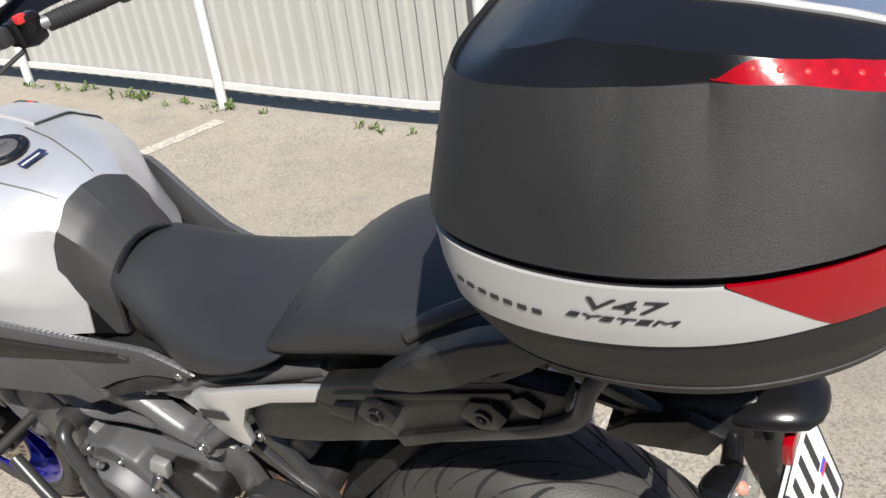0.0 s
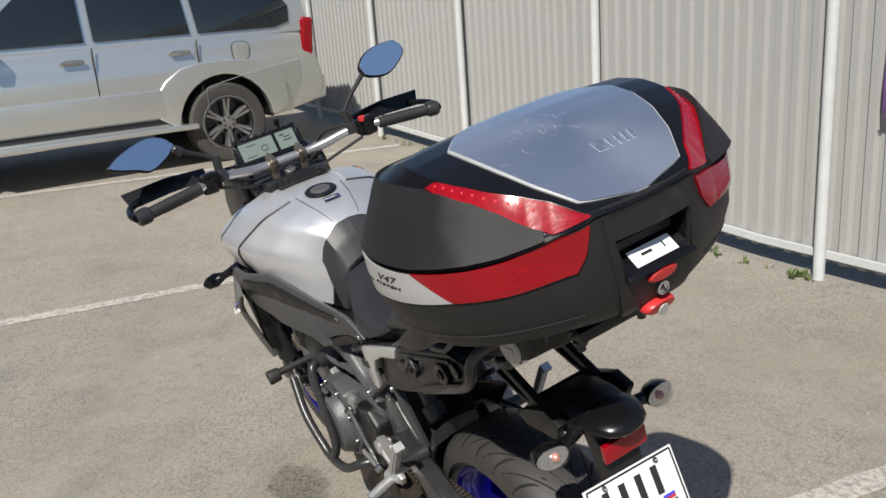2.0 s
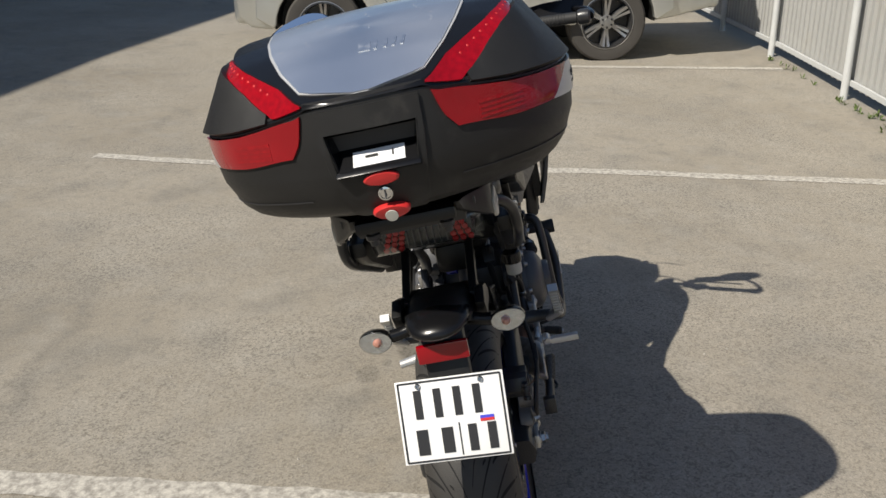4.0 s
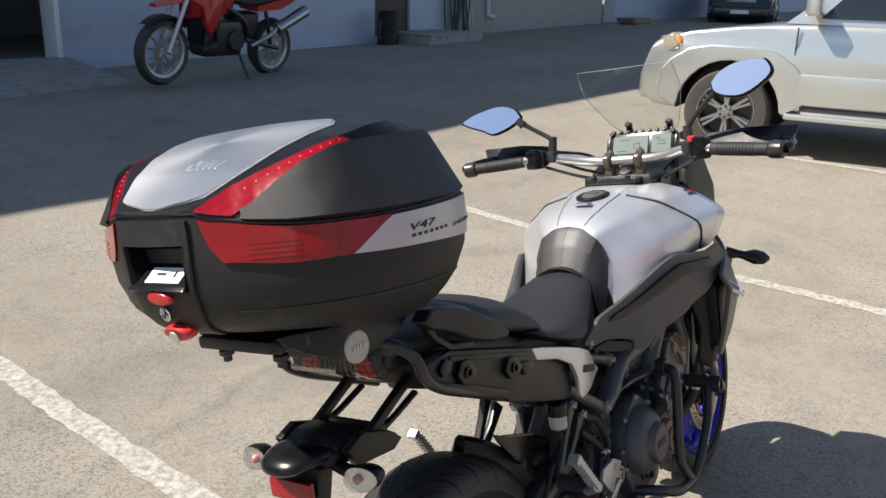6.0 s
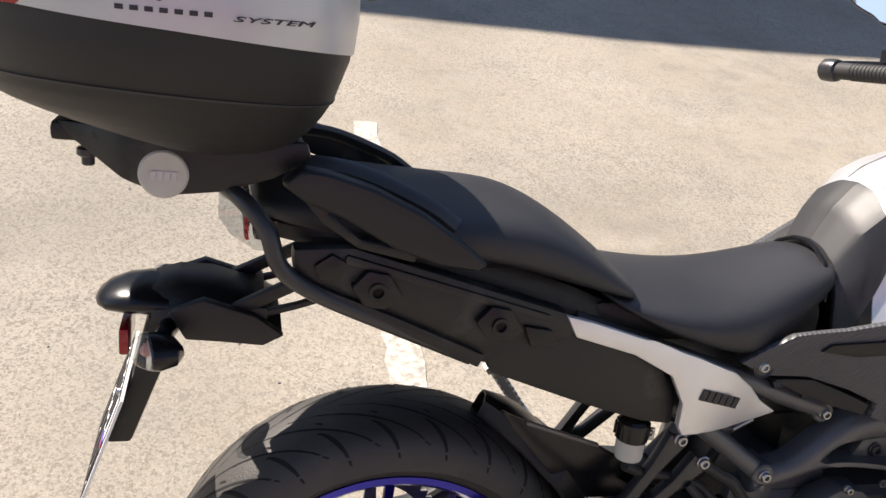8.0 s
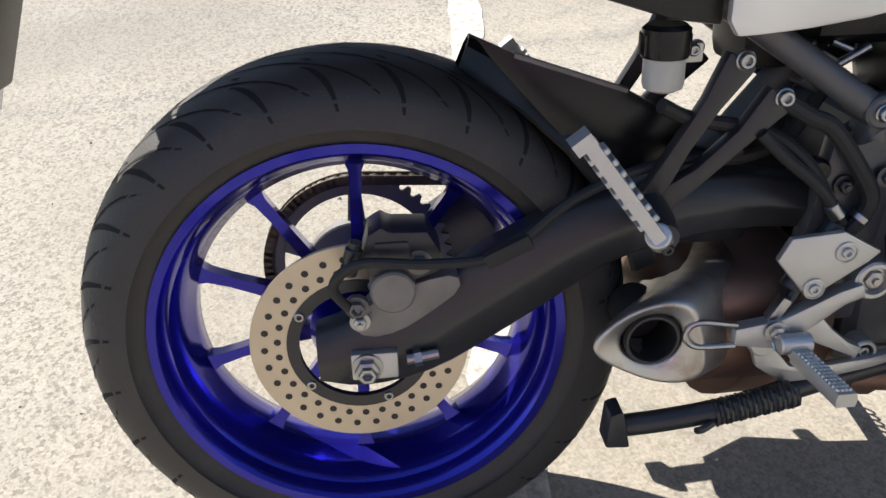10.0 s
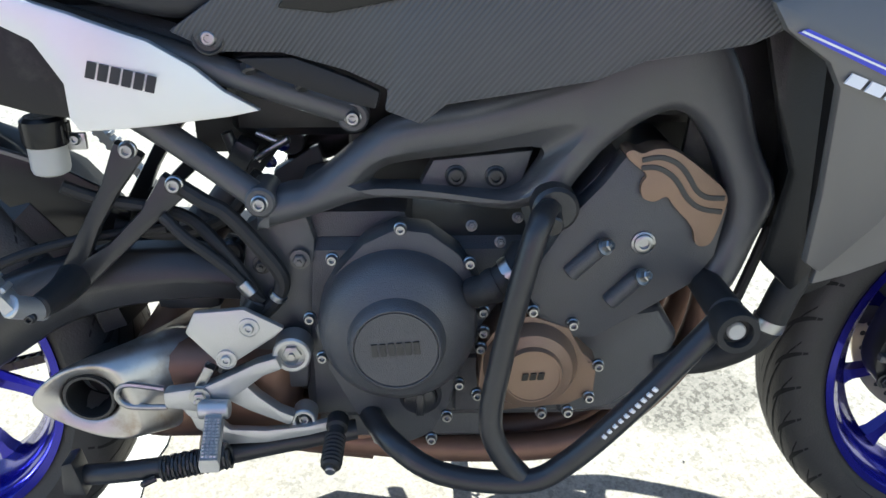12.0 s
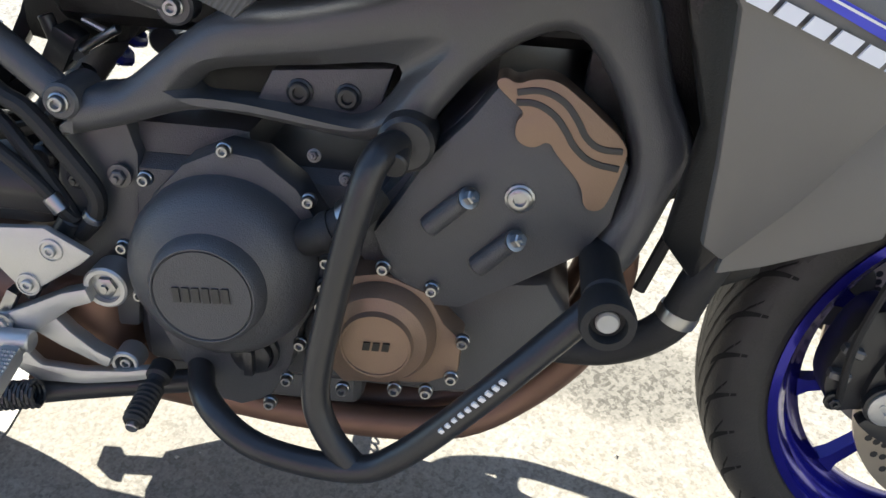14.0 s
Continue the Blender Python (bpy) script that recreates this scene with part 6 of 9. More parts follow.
part("tank_front", joined(box((1.06, 0, 1.035), (0.16, 0.20, 0.035), 0.012, turn=turn(0, 10, 0)), box((0.965, 0, 1.052), (0.05, 0.15, 0.014), 0.005), rod((0.945, 0.05, 1.05), (0.945, 0.05, 1.068), 0.008), rod((0.945, -0.05, 1.05), (0.945, -0.05, 1.068), 0.008)), BLACK_MATT, bike, "black tank top cover")


def cushion(rows, name, label, split=6):
    """A padded seat from rows of x, crest height, half width and skirt height."""
    rings = []
    for x, zt, w, zl in rows:
        h = zt - zl
        half = [(0.0, zt), (0.40 * w, zt - 0.002), (0.74 * w, zt - 0.010), (0.93 * w, zt - 0.16 * h - 0.008), (1.0 * w, zt - 0.42 * h - 0.006), (1.0 * w, zt - 0.75 * h), (0.94 * w, zl)]
        ring = [(x, -y, z) for y, z in half] + [(x, y, z) for y, z in half[::-1][:-1]]
        rings.append([Vector(p) for p in ring])
    return part(name, loft(rings), VINYL, bike, label, level=2, angle=180)


rider = cushion([(0.225, 0.858, 0.112, 0.838), (0.26, 0.848, 0.136, 0.816), (0.32, 0.838, 0.148, 0.790), (0.39, 0.833, 0.146, 0.764), (0.45, 0.836, 0.136, 0.748), (0.50, 0.847, 0.120, 0.752), (0.55, 0.863, 0.102, 0.782), (0.595, 0.877, 0.084, 0.828), (0.617, 0.878, 0.077, 0.848)], "rider_seat", "black vinyl rider seat")
pillion = cushion([(-0.21, 0.945, 0.085, 0.925), (-0.19, 0.958, 0.105, 0.915), (-0.12, 0.968, 0.125, 0.900), (-0.03, 0.958, 0.136, 0.888), (0.06, 0.953, 0.142, 0.876), (0.125, 0.949, 0.143, 0.864), (0.18, 0.925, 0.141, 0.850), (0.225, 0.895, 0.136, 0.840), (0.262, 0.868, 0.128, 0.832), (0.282, 0.852, 0.120, 0.828)], "pillion_seat", "black vinyl pillion seat")
part("seat_base", joined(box((0.40, 0, 0.795), (0.36, 0.20, 0.06), 0.02), box((0.05, 0, 0.880), (0.34, 0.20, 0.03), 0.01)), BLACK_MATT, bike)
lip = [tank_point(0.612, v) + Vector((-0.010 - 0.012 * v, 0, 0.001)) for v in np.linspace(0.72, 0, 12)]
part("seat_lip", tube(lip + [Vector((p.x, -p.y, p.z)) for p in lip[::-1][1:]], 0.0035, 8, per=2), BLACK_SATIN, bike, "raised black lip before the seat")

# side covers with moulded twill
def creased(bm):
    """Cuts the fairing along the line on which its face folds inward."""
    for h in (0.0, 0.012):
        bmesh.ops.bisect_plane(bm, geom=bm.verts[:] + bm.edges[:] + bm.faces[:], plane_co=(0.982 + 0.396 * h, 0, 0.771 + 0.918 * h), plane_no=(0.396, 0, 0.918))
    return bm


cov = [(0.441, 0.749), (0.482, 0.728), (0.549, 0.728), (0.612, 0.713), (0.652, 0.697), (0.648, 0.676), (0.684, 0.665), (0.708, 0.686), (0.776, 0.702), (0.84, 0.717), (0.88, 0.736), (0.965, 0.752), (1.03, 0.785), (1.06, 0.83), (1.0, 0.868), (0.93, 0.864), (0.86, 0.872), (0.79, 0.882), (0.745, 0.870), (0.69, 0.848), (0.64, 0.828), (0.58, 0.808), (0.51, 0.794)]
BEND = lambda x, z: -0.115 * smooth01((x - 0.48) / 0.5) - 0.02 * smooth01((z - 0.72) / 0.12)
inset = [(0.55, 0.772), (0.60, 0.768), (0.70, 0.790), (0.80, 0.820), (0.88, 0.826), (0.955, 0.812), (0.965, 0.828), (0.93, 0.846), (0.86, 0.850), (0.80, 0.856), (0.75, 0.842), (0.69, 0.820), (0.62, 0.796), (0.56, 0.784)]
for s in (-1, 1):
    f = (lambda b: b) if s < 0 else mirrored
    c = part("side_cover", f(bent(prism(cov, -0.128, -0.116, 0.004), BEND)), CARBON, bike, "black side cover with a moulded twill pattern")
    part("cover_ridge", f(bent(prism(inset, -0.134, -0.124, 0.003), BEND)), BLACK_MATT, c)
    part("cover_bolt", f(lathe([(0.0165, -0.010), (0.0165, 0.002), (0.0145, 0.003), (0.0125, 0.001), (0.001, 0.001)], (0.479, -0.128, 0.742), (0, -1, 0), 26)), BLACK_METAL, c)
    part("cover_bolt", f(bolt((0.479, -0.1295, 0.742), (0, -1, 0), 0.0085, 0.004, 1.2)), STEEL, c)
    part("lower_cover", f(bent(prism([(0.50, 0.722), (0.56, 0.724), (0.612, 0.707), (0.645, 0.694), (0.640, 0.676), (0.60, 0.684), (0.54, 0.702)], -0.126, -0.112, 0.004), BEND)), BLACK_GRAIN, c)
    # fairing wing
    wing = [(0.962, 0.792), (0.975, 0.770), (1.014, 0.744), (1.028, 0.722), (1.040, 0.62), (1.047, 0.545), (1.064, 0.533), (1.10, 0.585), (1.16, 0.690), (1.215, 0.765), (1.27, 0.80), (1.31, 0.85), (1.30, 0.875), (1.22, 0.872), (1.12, 0.838), (1.03, 0.808)]
    fair = part("fairing_wing", f(bent(creased(prism(wing, -0.276, -0.262, 0.004)), lambda x, z: 0.32 * max(0.0, (x - 0.982) * 0.396 + (z - 0.771) * 0.918) + 0.07 * smooth01((x - 1.08) / 0.26) + 0.012 * math.sin(max(0, min(1, (z - 0.70) / 0.17)) * math.pi) * -1 + 0.05 * smooth01((0.72 - z) / 0.25))), GREY_FAIR, bike, "matt grey side fairing")
    part("stripe", f(bent(prism([(0.982, 0.769), (0.990, 0.772), (1.145, 0.706), (1.165, 0.690), (1.150, 0.678), (1.140, 0.698)], -0.2785, -0.2770, 0.0), lambda x, z: 0.07 * smooth01((x - 1.08) / 0.26) - 0.012 * math.sin(max(0, min(1, (z - 0.70) / 0.17)) * math.pi) + 0.05 * smooth01((0.72 - z) / 0.25))), BLUE_PRINT, fair)
    part("stripe", f(bent(prism([(0.984, 0.7697), (0.986, 0.7708), (1.115, 0.7172), (1.1145, 0.7158)], -0.2800, -0.2788, 0.0), lambda x, z: 0.07 * smooth01((x - 1.08) / 0.26) - 0.012 * math.sin(max(0, min(1, (z - 0.70) / 0.17)) * math.pi) + 0.05 * smooth01((0.72 - z) / 0.25))), INK_WHITE, fair)
    pieces("model_mark", f(bars(6, 0.114, 0.0096, (1.026, -0.2855, 0.7285), (0.93, 0.02, -0.36), (0.30, 0.04, 0.94), 0.0012, slant=0.30, gap=0.22)), INK_WHITE, fair)
    pieces("model_mark", f(bars(5, 0.038, 0.004, (1.120, -0.283, 0.706), (0.93, 0.10, -0.36), (0.3, 0.04, 0.94), 0.0012, slant=-0.3, gap=0.5)), INK_WHITE, fair)
    part("fairing_fin", f(prism([(1.066, 0.512), (1.10, 0.522), (1.18, 0.554), (1.197, 0.66), (1.14, 0.66), (1.075, 0.56)], -0.216, -0.204, 0.004)), GREY_FAIR, bike)
    part("fairing_back", f(prism([(1.0, 0.77), (1.05, 0.735), (1.055, 0.56), (1.075, 0.56), (1.14, 0.69), (1.24, 0.80), (1.1, 0.82)], -0.235, -0.16, 0.01)), BLACK_MATT, bike)
    ind = part("front_indicator", f(joined(tube([(1.215, -0.215, 0.795), (1.225, -0.245, 0.79), (1.235, -0.268, 0.782)], [0.020, 0.012, 0.012], 14), tube([(1.235, -0.262, 0.783), (1.25, -0.285, 0.776), (1.262, -0.308, 0.770), (1.268, -0.322, 0.768)], [0.014, 0.024, 0.020, 0.006], 18, flat=0.75))), BLACK_SATIN, bike, "black stalk indicator")
    # two black panels added to keep the gap beside the frame dark
    part("filler_panel", f(bent(prism([(0.995, 0.78), (1.060, 0.80), (1.085, 0.70), (1.075, 0.545), (1.052, 0.500), (1.030, 0.520), (1.040, 0.62), (1.015, 0.71)], -0.178, -0.165, 0.004), lambda x, z: -0.04 * smooth01((x - 1.02) / 0.05))), BLACK_MATT, bike, "black filler panel added behind the fairing")
    part("filler_panel", f(prism([(0.955, 0.60), (0.965, 0.700), (0.985, 0.775), (1.075, 0.790), (1.085, 0.68), (1.065, 0.535), (1.030, 0.520), (0.985, 0.545)], -0.112, -0.102, 0.003)), BLACK_MATT, bike, "black filler panel added between frame and fairing")
    part("cowl_side", f(prism([(1.10, 0.90), (1.14, 1.06), (1.26, 1.10), (1.36, 0.98), (1.36, 0.87), (1.25, 0.86)], -0.15, -0.12, 0.012)), BLACK_MATT, bike)

# front end
for s in (-1, 1):
    y = WY + s * 0.105
    top, mid, low = Vector((1.165, y, 0.985)), Vector((1.305, y, 0.520)), Vector((1.352, y, 0.395))
    part("fork_outer", joined(rod(top, mid, 0.0285, seg=30), lathe([(0.0285, 0), (0.031, 0.003), (0.031, 0.028), (0.0285, 0.03)], mid - Vector((-0.006, 0, 0.02)) * 0.0, (mid - top), 30)), FORK_BLUE, bike, "blue fork tube")
    part("fork_inner", rod(mid - Vector((0, 0, 0.0)), low, 0.0215, seg=26), CHROME, bike, "chrome fork slider")
    part("fork_foot", joined(tube([low + Vector((-0.004, 0, 0.02)), low + Vector((0.02, 0, -0.03)), Vector((1.40, y, 0.32)), Vector((1.436, y, 0.295))], [0.026, 0.03, 0.028, 0.03], 18), prism(rounded([(1.262, 0.304), (1.292, 0.280), (1.342, 0.263), (1.380, 0.267), (1.402, 0.290), (1.398, 0.335), (1.352, 0.345), (1.367, 0.322), (1.320, 0.306)], 1), y - 0.009, y + 0.009, 0.005)), BLACK_METAL, bike)
    ysd = y + s * 0.004
    lo, hi = min(ysd - s * 0.055, ysd), max(ysd - s * 0.055, ysd)
    calip = part("front_caliper", joined(prism(rounded([(1.246, 0.405), (1.238, 0.380), (1.231, 0.353), (1.232, 0.326), (1.249, 0.300), (1.268, 0.308), (1.305, 0.306), (1.322, 0.330), (1.330, 0.372), (1.318, 0.402), (1.290, 0.420), (1.262, 0.425)], 1), lo + 0.006, hi - 0.006, 0.008, 2), prism(rounded([(1.270, 0.312), (1.306, 0.308), (1.322, 0.335), (1.328, 0.375), (1.310, 0.398), (1.282, 0.390), (1.268, 0.345)], 1), lo - 0.002, hi + 0.002, 0.006, 2),
        rod((1.285, y, 0.415), (1.345, y, 0.398), 0.016, 0.019, 16)), BLACK_METAL, bike, "black radial brake caliper")
    for x, z in ((1.300, 0.368), (1.289, 0.326)):
        part("caliper_cap", lathe([(0.022, -0.006), (0.022, 0.001), (0.0195, 0.002)], (x, ysd + s * 0.010, z), (0, s, 0), 28), BLACK_METAL, calip)
        part("caliper_cap", joined(lathe([(0.0190, 0), (0.0190, 0.003), (0.0165, 0.004), (0.006, 0.004), (0.005, 0.0015), (0.001, 0.0015)], (x, ysd + s * 0.012, z), (0, s, 0), 28), *[lathe([(0.0032, 0.002), (0.0032, 0.0052), (0.001, 0.0055)], (x + 0.0075 * math.cos(a), ysd + s * 0.012, z + 0.0075 * math.sin(a)), (0, s, 0), 8) for a in (0.6, 2.7, 4.7)]), ALU, calip, "round bright caliper cap")
    for x, z, tilt in ((1.247, 0.378, 18), (1.241, 0.350, 8)):
        part("pad_clip", box((x, ysd - s * 0.002, z), (0.022, 0.012, 0.010), 0.002, 1, turn=turn(0, tilt, 0)), GREASE, calip)
    part("pad_pin", hexbolt((1.244, ysd - s * 0.002, 0.318), (0, s, 0), 0.008, 0.006), BLACK_METAL, calip)
    part("caliper_bolt", hexbolt((1.326, y + s * 0.014, 0.362), (0, s, 0), 0.007, 0.006), STEEL, calip)
    part("caliper_bolt", hexbolt((1.345, y + s * 0.02, 0.315), (0, s, 0), 0.008, 0.006), STEEL, bike)
    part("caliper_bolt", hexbolt((1.290, y + s * 0.012, 0.405), (0, s, 0), 0.009, 0.006), BLACK_METAL, bike)
    part("brake_hose", joined(tube([(1.285, y + s * 0.012, 0.400), (1.262, y + s * 0.02, 0.45), (1.262, y + s * 0.018, 0.52), (1.255, y, 0.62), (1.23, y - s * 0.02, 0.75), (1.15, y - s * 0.05, 0.95)], 0.0055, 10), tube([(1.25, y + s * 0.0, 0.31), (1.238, y + s * 0.02, 0.40), (1.252, y + s * 0.026, 0.50), (1.262, y + s * 0.01, 0.60)], 0.004, 8), box((1.262, y + s * 0.02, 0.515), (0.014, 0.016, 0.03), 0.003)), RUBBER, bike)
part("front_mudguard", loft([[Vector((1.436 + (0.318 - dz) * math.sin(a), WY + y, 0.300 + (0.318 - dz) * math.cos(a))) for y, dz in ((-0.072, 0.035), (-0.066, 0.010), (-0.03, 0.0), (0.03, 0.0), (0.066, 0.010), (0.072, 0.035), (0.062, 0.012), (0.03, 0.004), (-0.03, 0.004), (-0.062, 0.012))] for a in [radians(v) for v in range(-58, 46, 8)]]), BLACK_MATT, bike, "black front mudguard", angle=25)
part("headstock", joined(box((1.07, 0, 1.03), (0.07, 0.24, 0.035), 0.01, turn=turn(0, -24, 0)), box((1.15, 0, 0.90), (0.07, 0.25, 0.04), 0.01, turn=turn(0, -24, 0)), rod((1.06, 0, 1.03), (1.14, 0, 0.84), 0.035)), BLACK_METAL, bike)
part("cowl", joined(loft([[(1.16, y, z) for y, z in ((-0.13, 0.90), (-0.15, 1.0), (-0.10, 1.05), (0.10, 1.05), (0.15, 1.0), (0.13, 0.90))], [(1.34, y, z) for y, z in ((-0.12, 0.86), (-0.14, 0.95), (-0.09, 1.08), (0.09, 1.08), (0.14, 0.95), (0.12, 0.86))], [(1.46, y, z) for y, z in ((-0.08, 0.86), (-0.10, 0.92), (-0.05, 0.98), (0.05, 0.98), (0.10, 0.92), (0.08, 0.86))]])), BLACK_MATT, bike, "black headlamp cowl")
# windscreen
ws = []
for t, (x, z, w) in enumerate(((1.265, 1.165, 0.085), (1.245, 1.19, 0.105), (1.205, 1.245, 0.130), (1.180, 1.285, 0.147), (1.150, 1.325, 0.145), (1.128, 1.357, 0.142))):
    ws.append([Vector((x + 0.5 * (y * w) ** 2 * -4, y * w, z)) for y in np.linspace(-1, 1, 13)])
wbm = loft(ws, closed=False)
bmesh.ops.solidify(wbm, geom=wbm.faces[:], thickness=0.003)
screen = part("windscreen", wbm, SCREEN, bike, "clear plastic windscreen", angle=60)
edge = [ws[0][0], *[r[0] for r in ws[1:]], *ws[-1][1:-1], *[r[-1] for r in ws[::-1]]]
part("screen_edge", tube(edge, 0.0009, 6, straight=True), mat("polished_clear_edge", (0.30, 0.32, 0.31), 0.25), screen)
for s in (-1, 1):
    part("screen_stay", joined(tube([(1.27, s * 0.06, 1.06), (1.262, s * 0.062, 1.13), (1.250, s * 0.064, 1.19)], 0.010, 10), rod((1.252, s * 0.064, 1.185), (1.238, s * 0.064, 1.19), 0.009)), BLACK_MATT, bike)
# instrument
dash_t = turn(0, -66, 0)


def on_dash(u, v, w=0.0):
    """A place on the instrument's face: u to the machine's left, v up its face."""
    return Vector((1.185, 0.003, 1.13)) + dash_t @ Vector((v, u, w))


part("instrument", joined(box(on_dash(0, 0, -0.022), (0.084, 0.205, 0.040), 0.008, turn=dash_t), *[box(on_dash(s * 0.104, 0.0, -0.012), (0.05, 0.012, 0.022), 0.004, turn=dash_t) for s in (-1, 1)], *[rod(on_dash(sx * 0.095, sv * 0.036, -0.002), on_dash(sx * 0.095, sv * 0.036, 0.006), 0.007, seg=12) for sx in (-1, 1) for sv in (-1, 1)]), BLACK_SATIN, bike, "black framed digital instrument")
for s in range(9):
    part("frame_clip", box(on_dash(-0.09 + 0.0225 * s, 0.043, -0.004), (0.010, 0.010, 0.012), 0.002, 1, turn=dash_t), BLACK_METAL, bike)
for u, w in ((0.033, 0.110), (-0.062, 0.060)):
    part("display", box(on_dash(u, 0, 0.0), (0.056, w, 0.003), 0.001, 1, turn=dash_t), LCD, bike, "grey green digital display")
for u, v, a, b in ((0.012, 0.004, 0.016, 0.002), (0.012, -0.012, 0.016, 0.002), (0.022, -0.004, 0.002, 0.014), (0.004, -0.004, 0.002, 0.014), (0.05, 0.016, 0.03, 0.002), (-0.05, 0.016, 0.014, 0.004), (-0.065, -0.002, 0.026, 0.003), (-0.065, 0.008, 0.02, 0.003), (0.06, -0.018, 0.03, 0.002)):
    part("display_mark", box(on_dash(u, v, 0.0018), (b, a, 0.0012), 0, 1, turn=dash_t), INK_AND_SHADE, bike)
# handlebar
part("handlebar", tube([(0.955, 0.30, 1.121), (0.970, 0.268, 1.124), (1.005, 0.195, 1.122), (1.030, 0.13, 1.108), (1.043, 0.07, 1.100), (1.045, 0.0, 1.100), (1.043, -0.07, 1.100), (1.030, -0.13, 1.108), (1.005, -0.195, 1.122), (0.970, -0.268, 1.124), (0.955, -0.30, 1.121)], [0.0115, 0.0125, 0.013, 0.014, 0.0145, 0.0145, 0.0145, 0.014, 0.013, 0.0125, 0.0115], 18), BAR_GREY, bike, "grey tapered handlebar")
for s in (-1, 1):
    part("bar_clamp", joined(box((1.045, s * 0.046, 1.103), (0.046, 0.024, 0.040), 0.008, 3, turn=turn(0, -20, 0)), box((1.05, s * 0.046, 1.07), (0.03, 0.024, 0.04), 0.006), *[bolt((1.045 + dx, s * 0.046, 1.123 + dx * 0.36), (-0.34, 0, 0.94), 0.005, 0.004) for dx in (-0.014, 0.014)]), BAR_BRONZE, bike, "bronze anodised bar clamp")
    g0, g1 = Vector((0.962, s * 0.278, 1.122)), Vector((0.936, s * 0.425, 1.113))
    d = (g1 - g0).normalized()
    ribs = [(0.0165, 0.0)]
    for k in range(12):
        h = 0.02 + 0.0085 * k
        ribs += [(0.0165, h - 0.0015), (0.0178, h - 0.0008), (0.0178, h + 0.0008), (0.0165, h + 0.0015)]
    part("grip", lathe(ribs + [(0.0165, (g1 - g0).length), (0.012, (g1 - g0).length + 0.002)], g0, d, 24), RUBBER, bike, "ribbed black rubber grip")
    part("bar_end", joined(lathe([(0.014, 0.0), (0.021, 0.004), (0.023, 0.012), (0.022, 0.034), (0.017, 0.040), (0.008, 0.040), (0.006, 0.034), (0.001, 0.034)], g1, d, 26)), BLACK_METAL, bike)
    part("bar_end_bolt", bolt(g1 + d * 0.034, d, 0.007, 0.004, 1.1), STEEL, bike)
    part("hand_guard", joined(bent(loft([[Vector((1.030, s * 0.235, 1.125)), Vector((1.055, s * 0.235, 1.155)), Vector((1.061, s * 0.235, 1.155)), Vector((1.036, s * 0.235, 1.125))], [Vector((1.035, s * 0.34, 1.125)), Vector((1.066, s * 0.34, 1.163)), Vector((1.073, s * 0.34, 1.163)), Vector((1.042, s * 0.34, 1.125))], [Vector((1.050, s * 0.455, 1.115)), Vector((1.060, s * 0.468, 1.160)), Vector((1.066, s * 0.468, 1.160)), Vector((1.056, s * 0.455, 1.115))]]), lambda x, z: 0.0), tube([(0.930, s * 0.462, 1.113), (0.955, s * 0.470, 1.118), (1.01, s * 0.462, 1.125), (1.055, s * 0.43, 1.13)], [0.014, 0.012, 0.010, 0.010], 12, flat=0.8)), BLACK_SATIN, bike, "black plastic hand guard")
    part("switch_box", joined(box((0.978, s * 0.246, 1.124), (0.045, 0.046, 0.054), 0.010, 3, turn=turn(0, 0, -s * 20)), box((0.985, s * 0.222, 1.126), (0.035, 0.016, 0.045), 0.006), box((0.962, s * 0.244, 1.150), (0.026, 0.028, 0.012), 0.004), *[box((0.955, s * (0.236 + 0.014 * k), 1.130 - 0.012 * k), (0.008, 0.012, 0.008), 0.002) for k in range(2)]), BLACK_SATIN, bike, "black switch housing")
    part("lever_mount", joined(box((1.005, s * 0.205, 1.128), (0.045, 0.034, 0.034), 0.008), rod((1.01, s * 0.205, 1.135), (1.012, s * 0.200, 1.185), 0.012)), BLACK_METAL, bike)
    part("lever", tube([(1.025, s * 0.22, 1.125), (1.035, s * 0.28, 1.118), (1.025, s * 0.36, 1.108), (1.015, s * 0.42, 1.104)], [0.009, 0.007, 0.006, 0.007], 10), BLACK_METAL, bike)
    # mirrors
    dz = 0.0 if s < 0 else -0.038
    mo = Vector((0.990, s * 0.352, 1.292)) if s < 0 else Vector((0.990, 0.383, 1.250))
    # outline: inner end, upper edge, outer end, lower edge
    if s < 0:
        shape = [(0.076, -0.005), (0.056, 0.021), (0.012, 0.041), (-0.046, 0.043), (-0.064, 0.036), (-0.078, 0.008), (-0.060, -0.016), (-0.012, -0.045), (0.030, -0.045), (0.066, -0.030)]
    else:
        shape = [(-0.090, 0.006), (-0.064, 0.034), (-0.012, 0.042), (0.060, 0.020), (0.092, 0.002), (0.100, -0.007), (0.078, -0.018), (0.030, -0.032), (-0.006, -0.044), (-0.060, -0.020)]
    mt = turn(0, 19, 0) @ turn(0, 0, 12 if s > 0 else -3)
    pts = [(p.x, p.y) for p in curve_points([(u, v, 0) for u, v in shape + shape[:1]], 3)][:-1]
    ring = lambda k, x: [mo + mt @ Vector((x, u * k, v * k + (0.10 * u * (-1 if s < 0 else -1) * 0.0))) for u, v in pts]
    part("mirror_shell", loft([ring(1.0, -0.004), ring(1.06, 0.003), ring(1.0, 0.020), ring(0.6, 0.034)]), BLACK_SATIN, bike, "black mirror housing", level=1, angle=60)
    part("mirror_glass", loft([ring(0.955, -0.0055), ring(0.955, -0.003)]), MIRROR, bike, "mirror glass reflecting the sky")
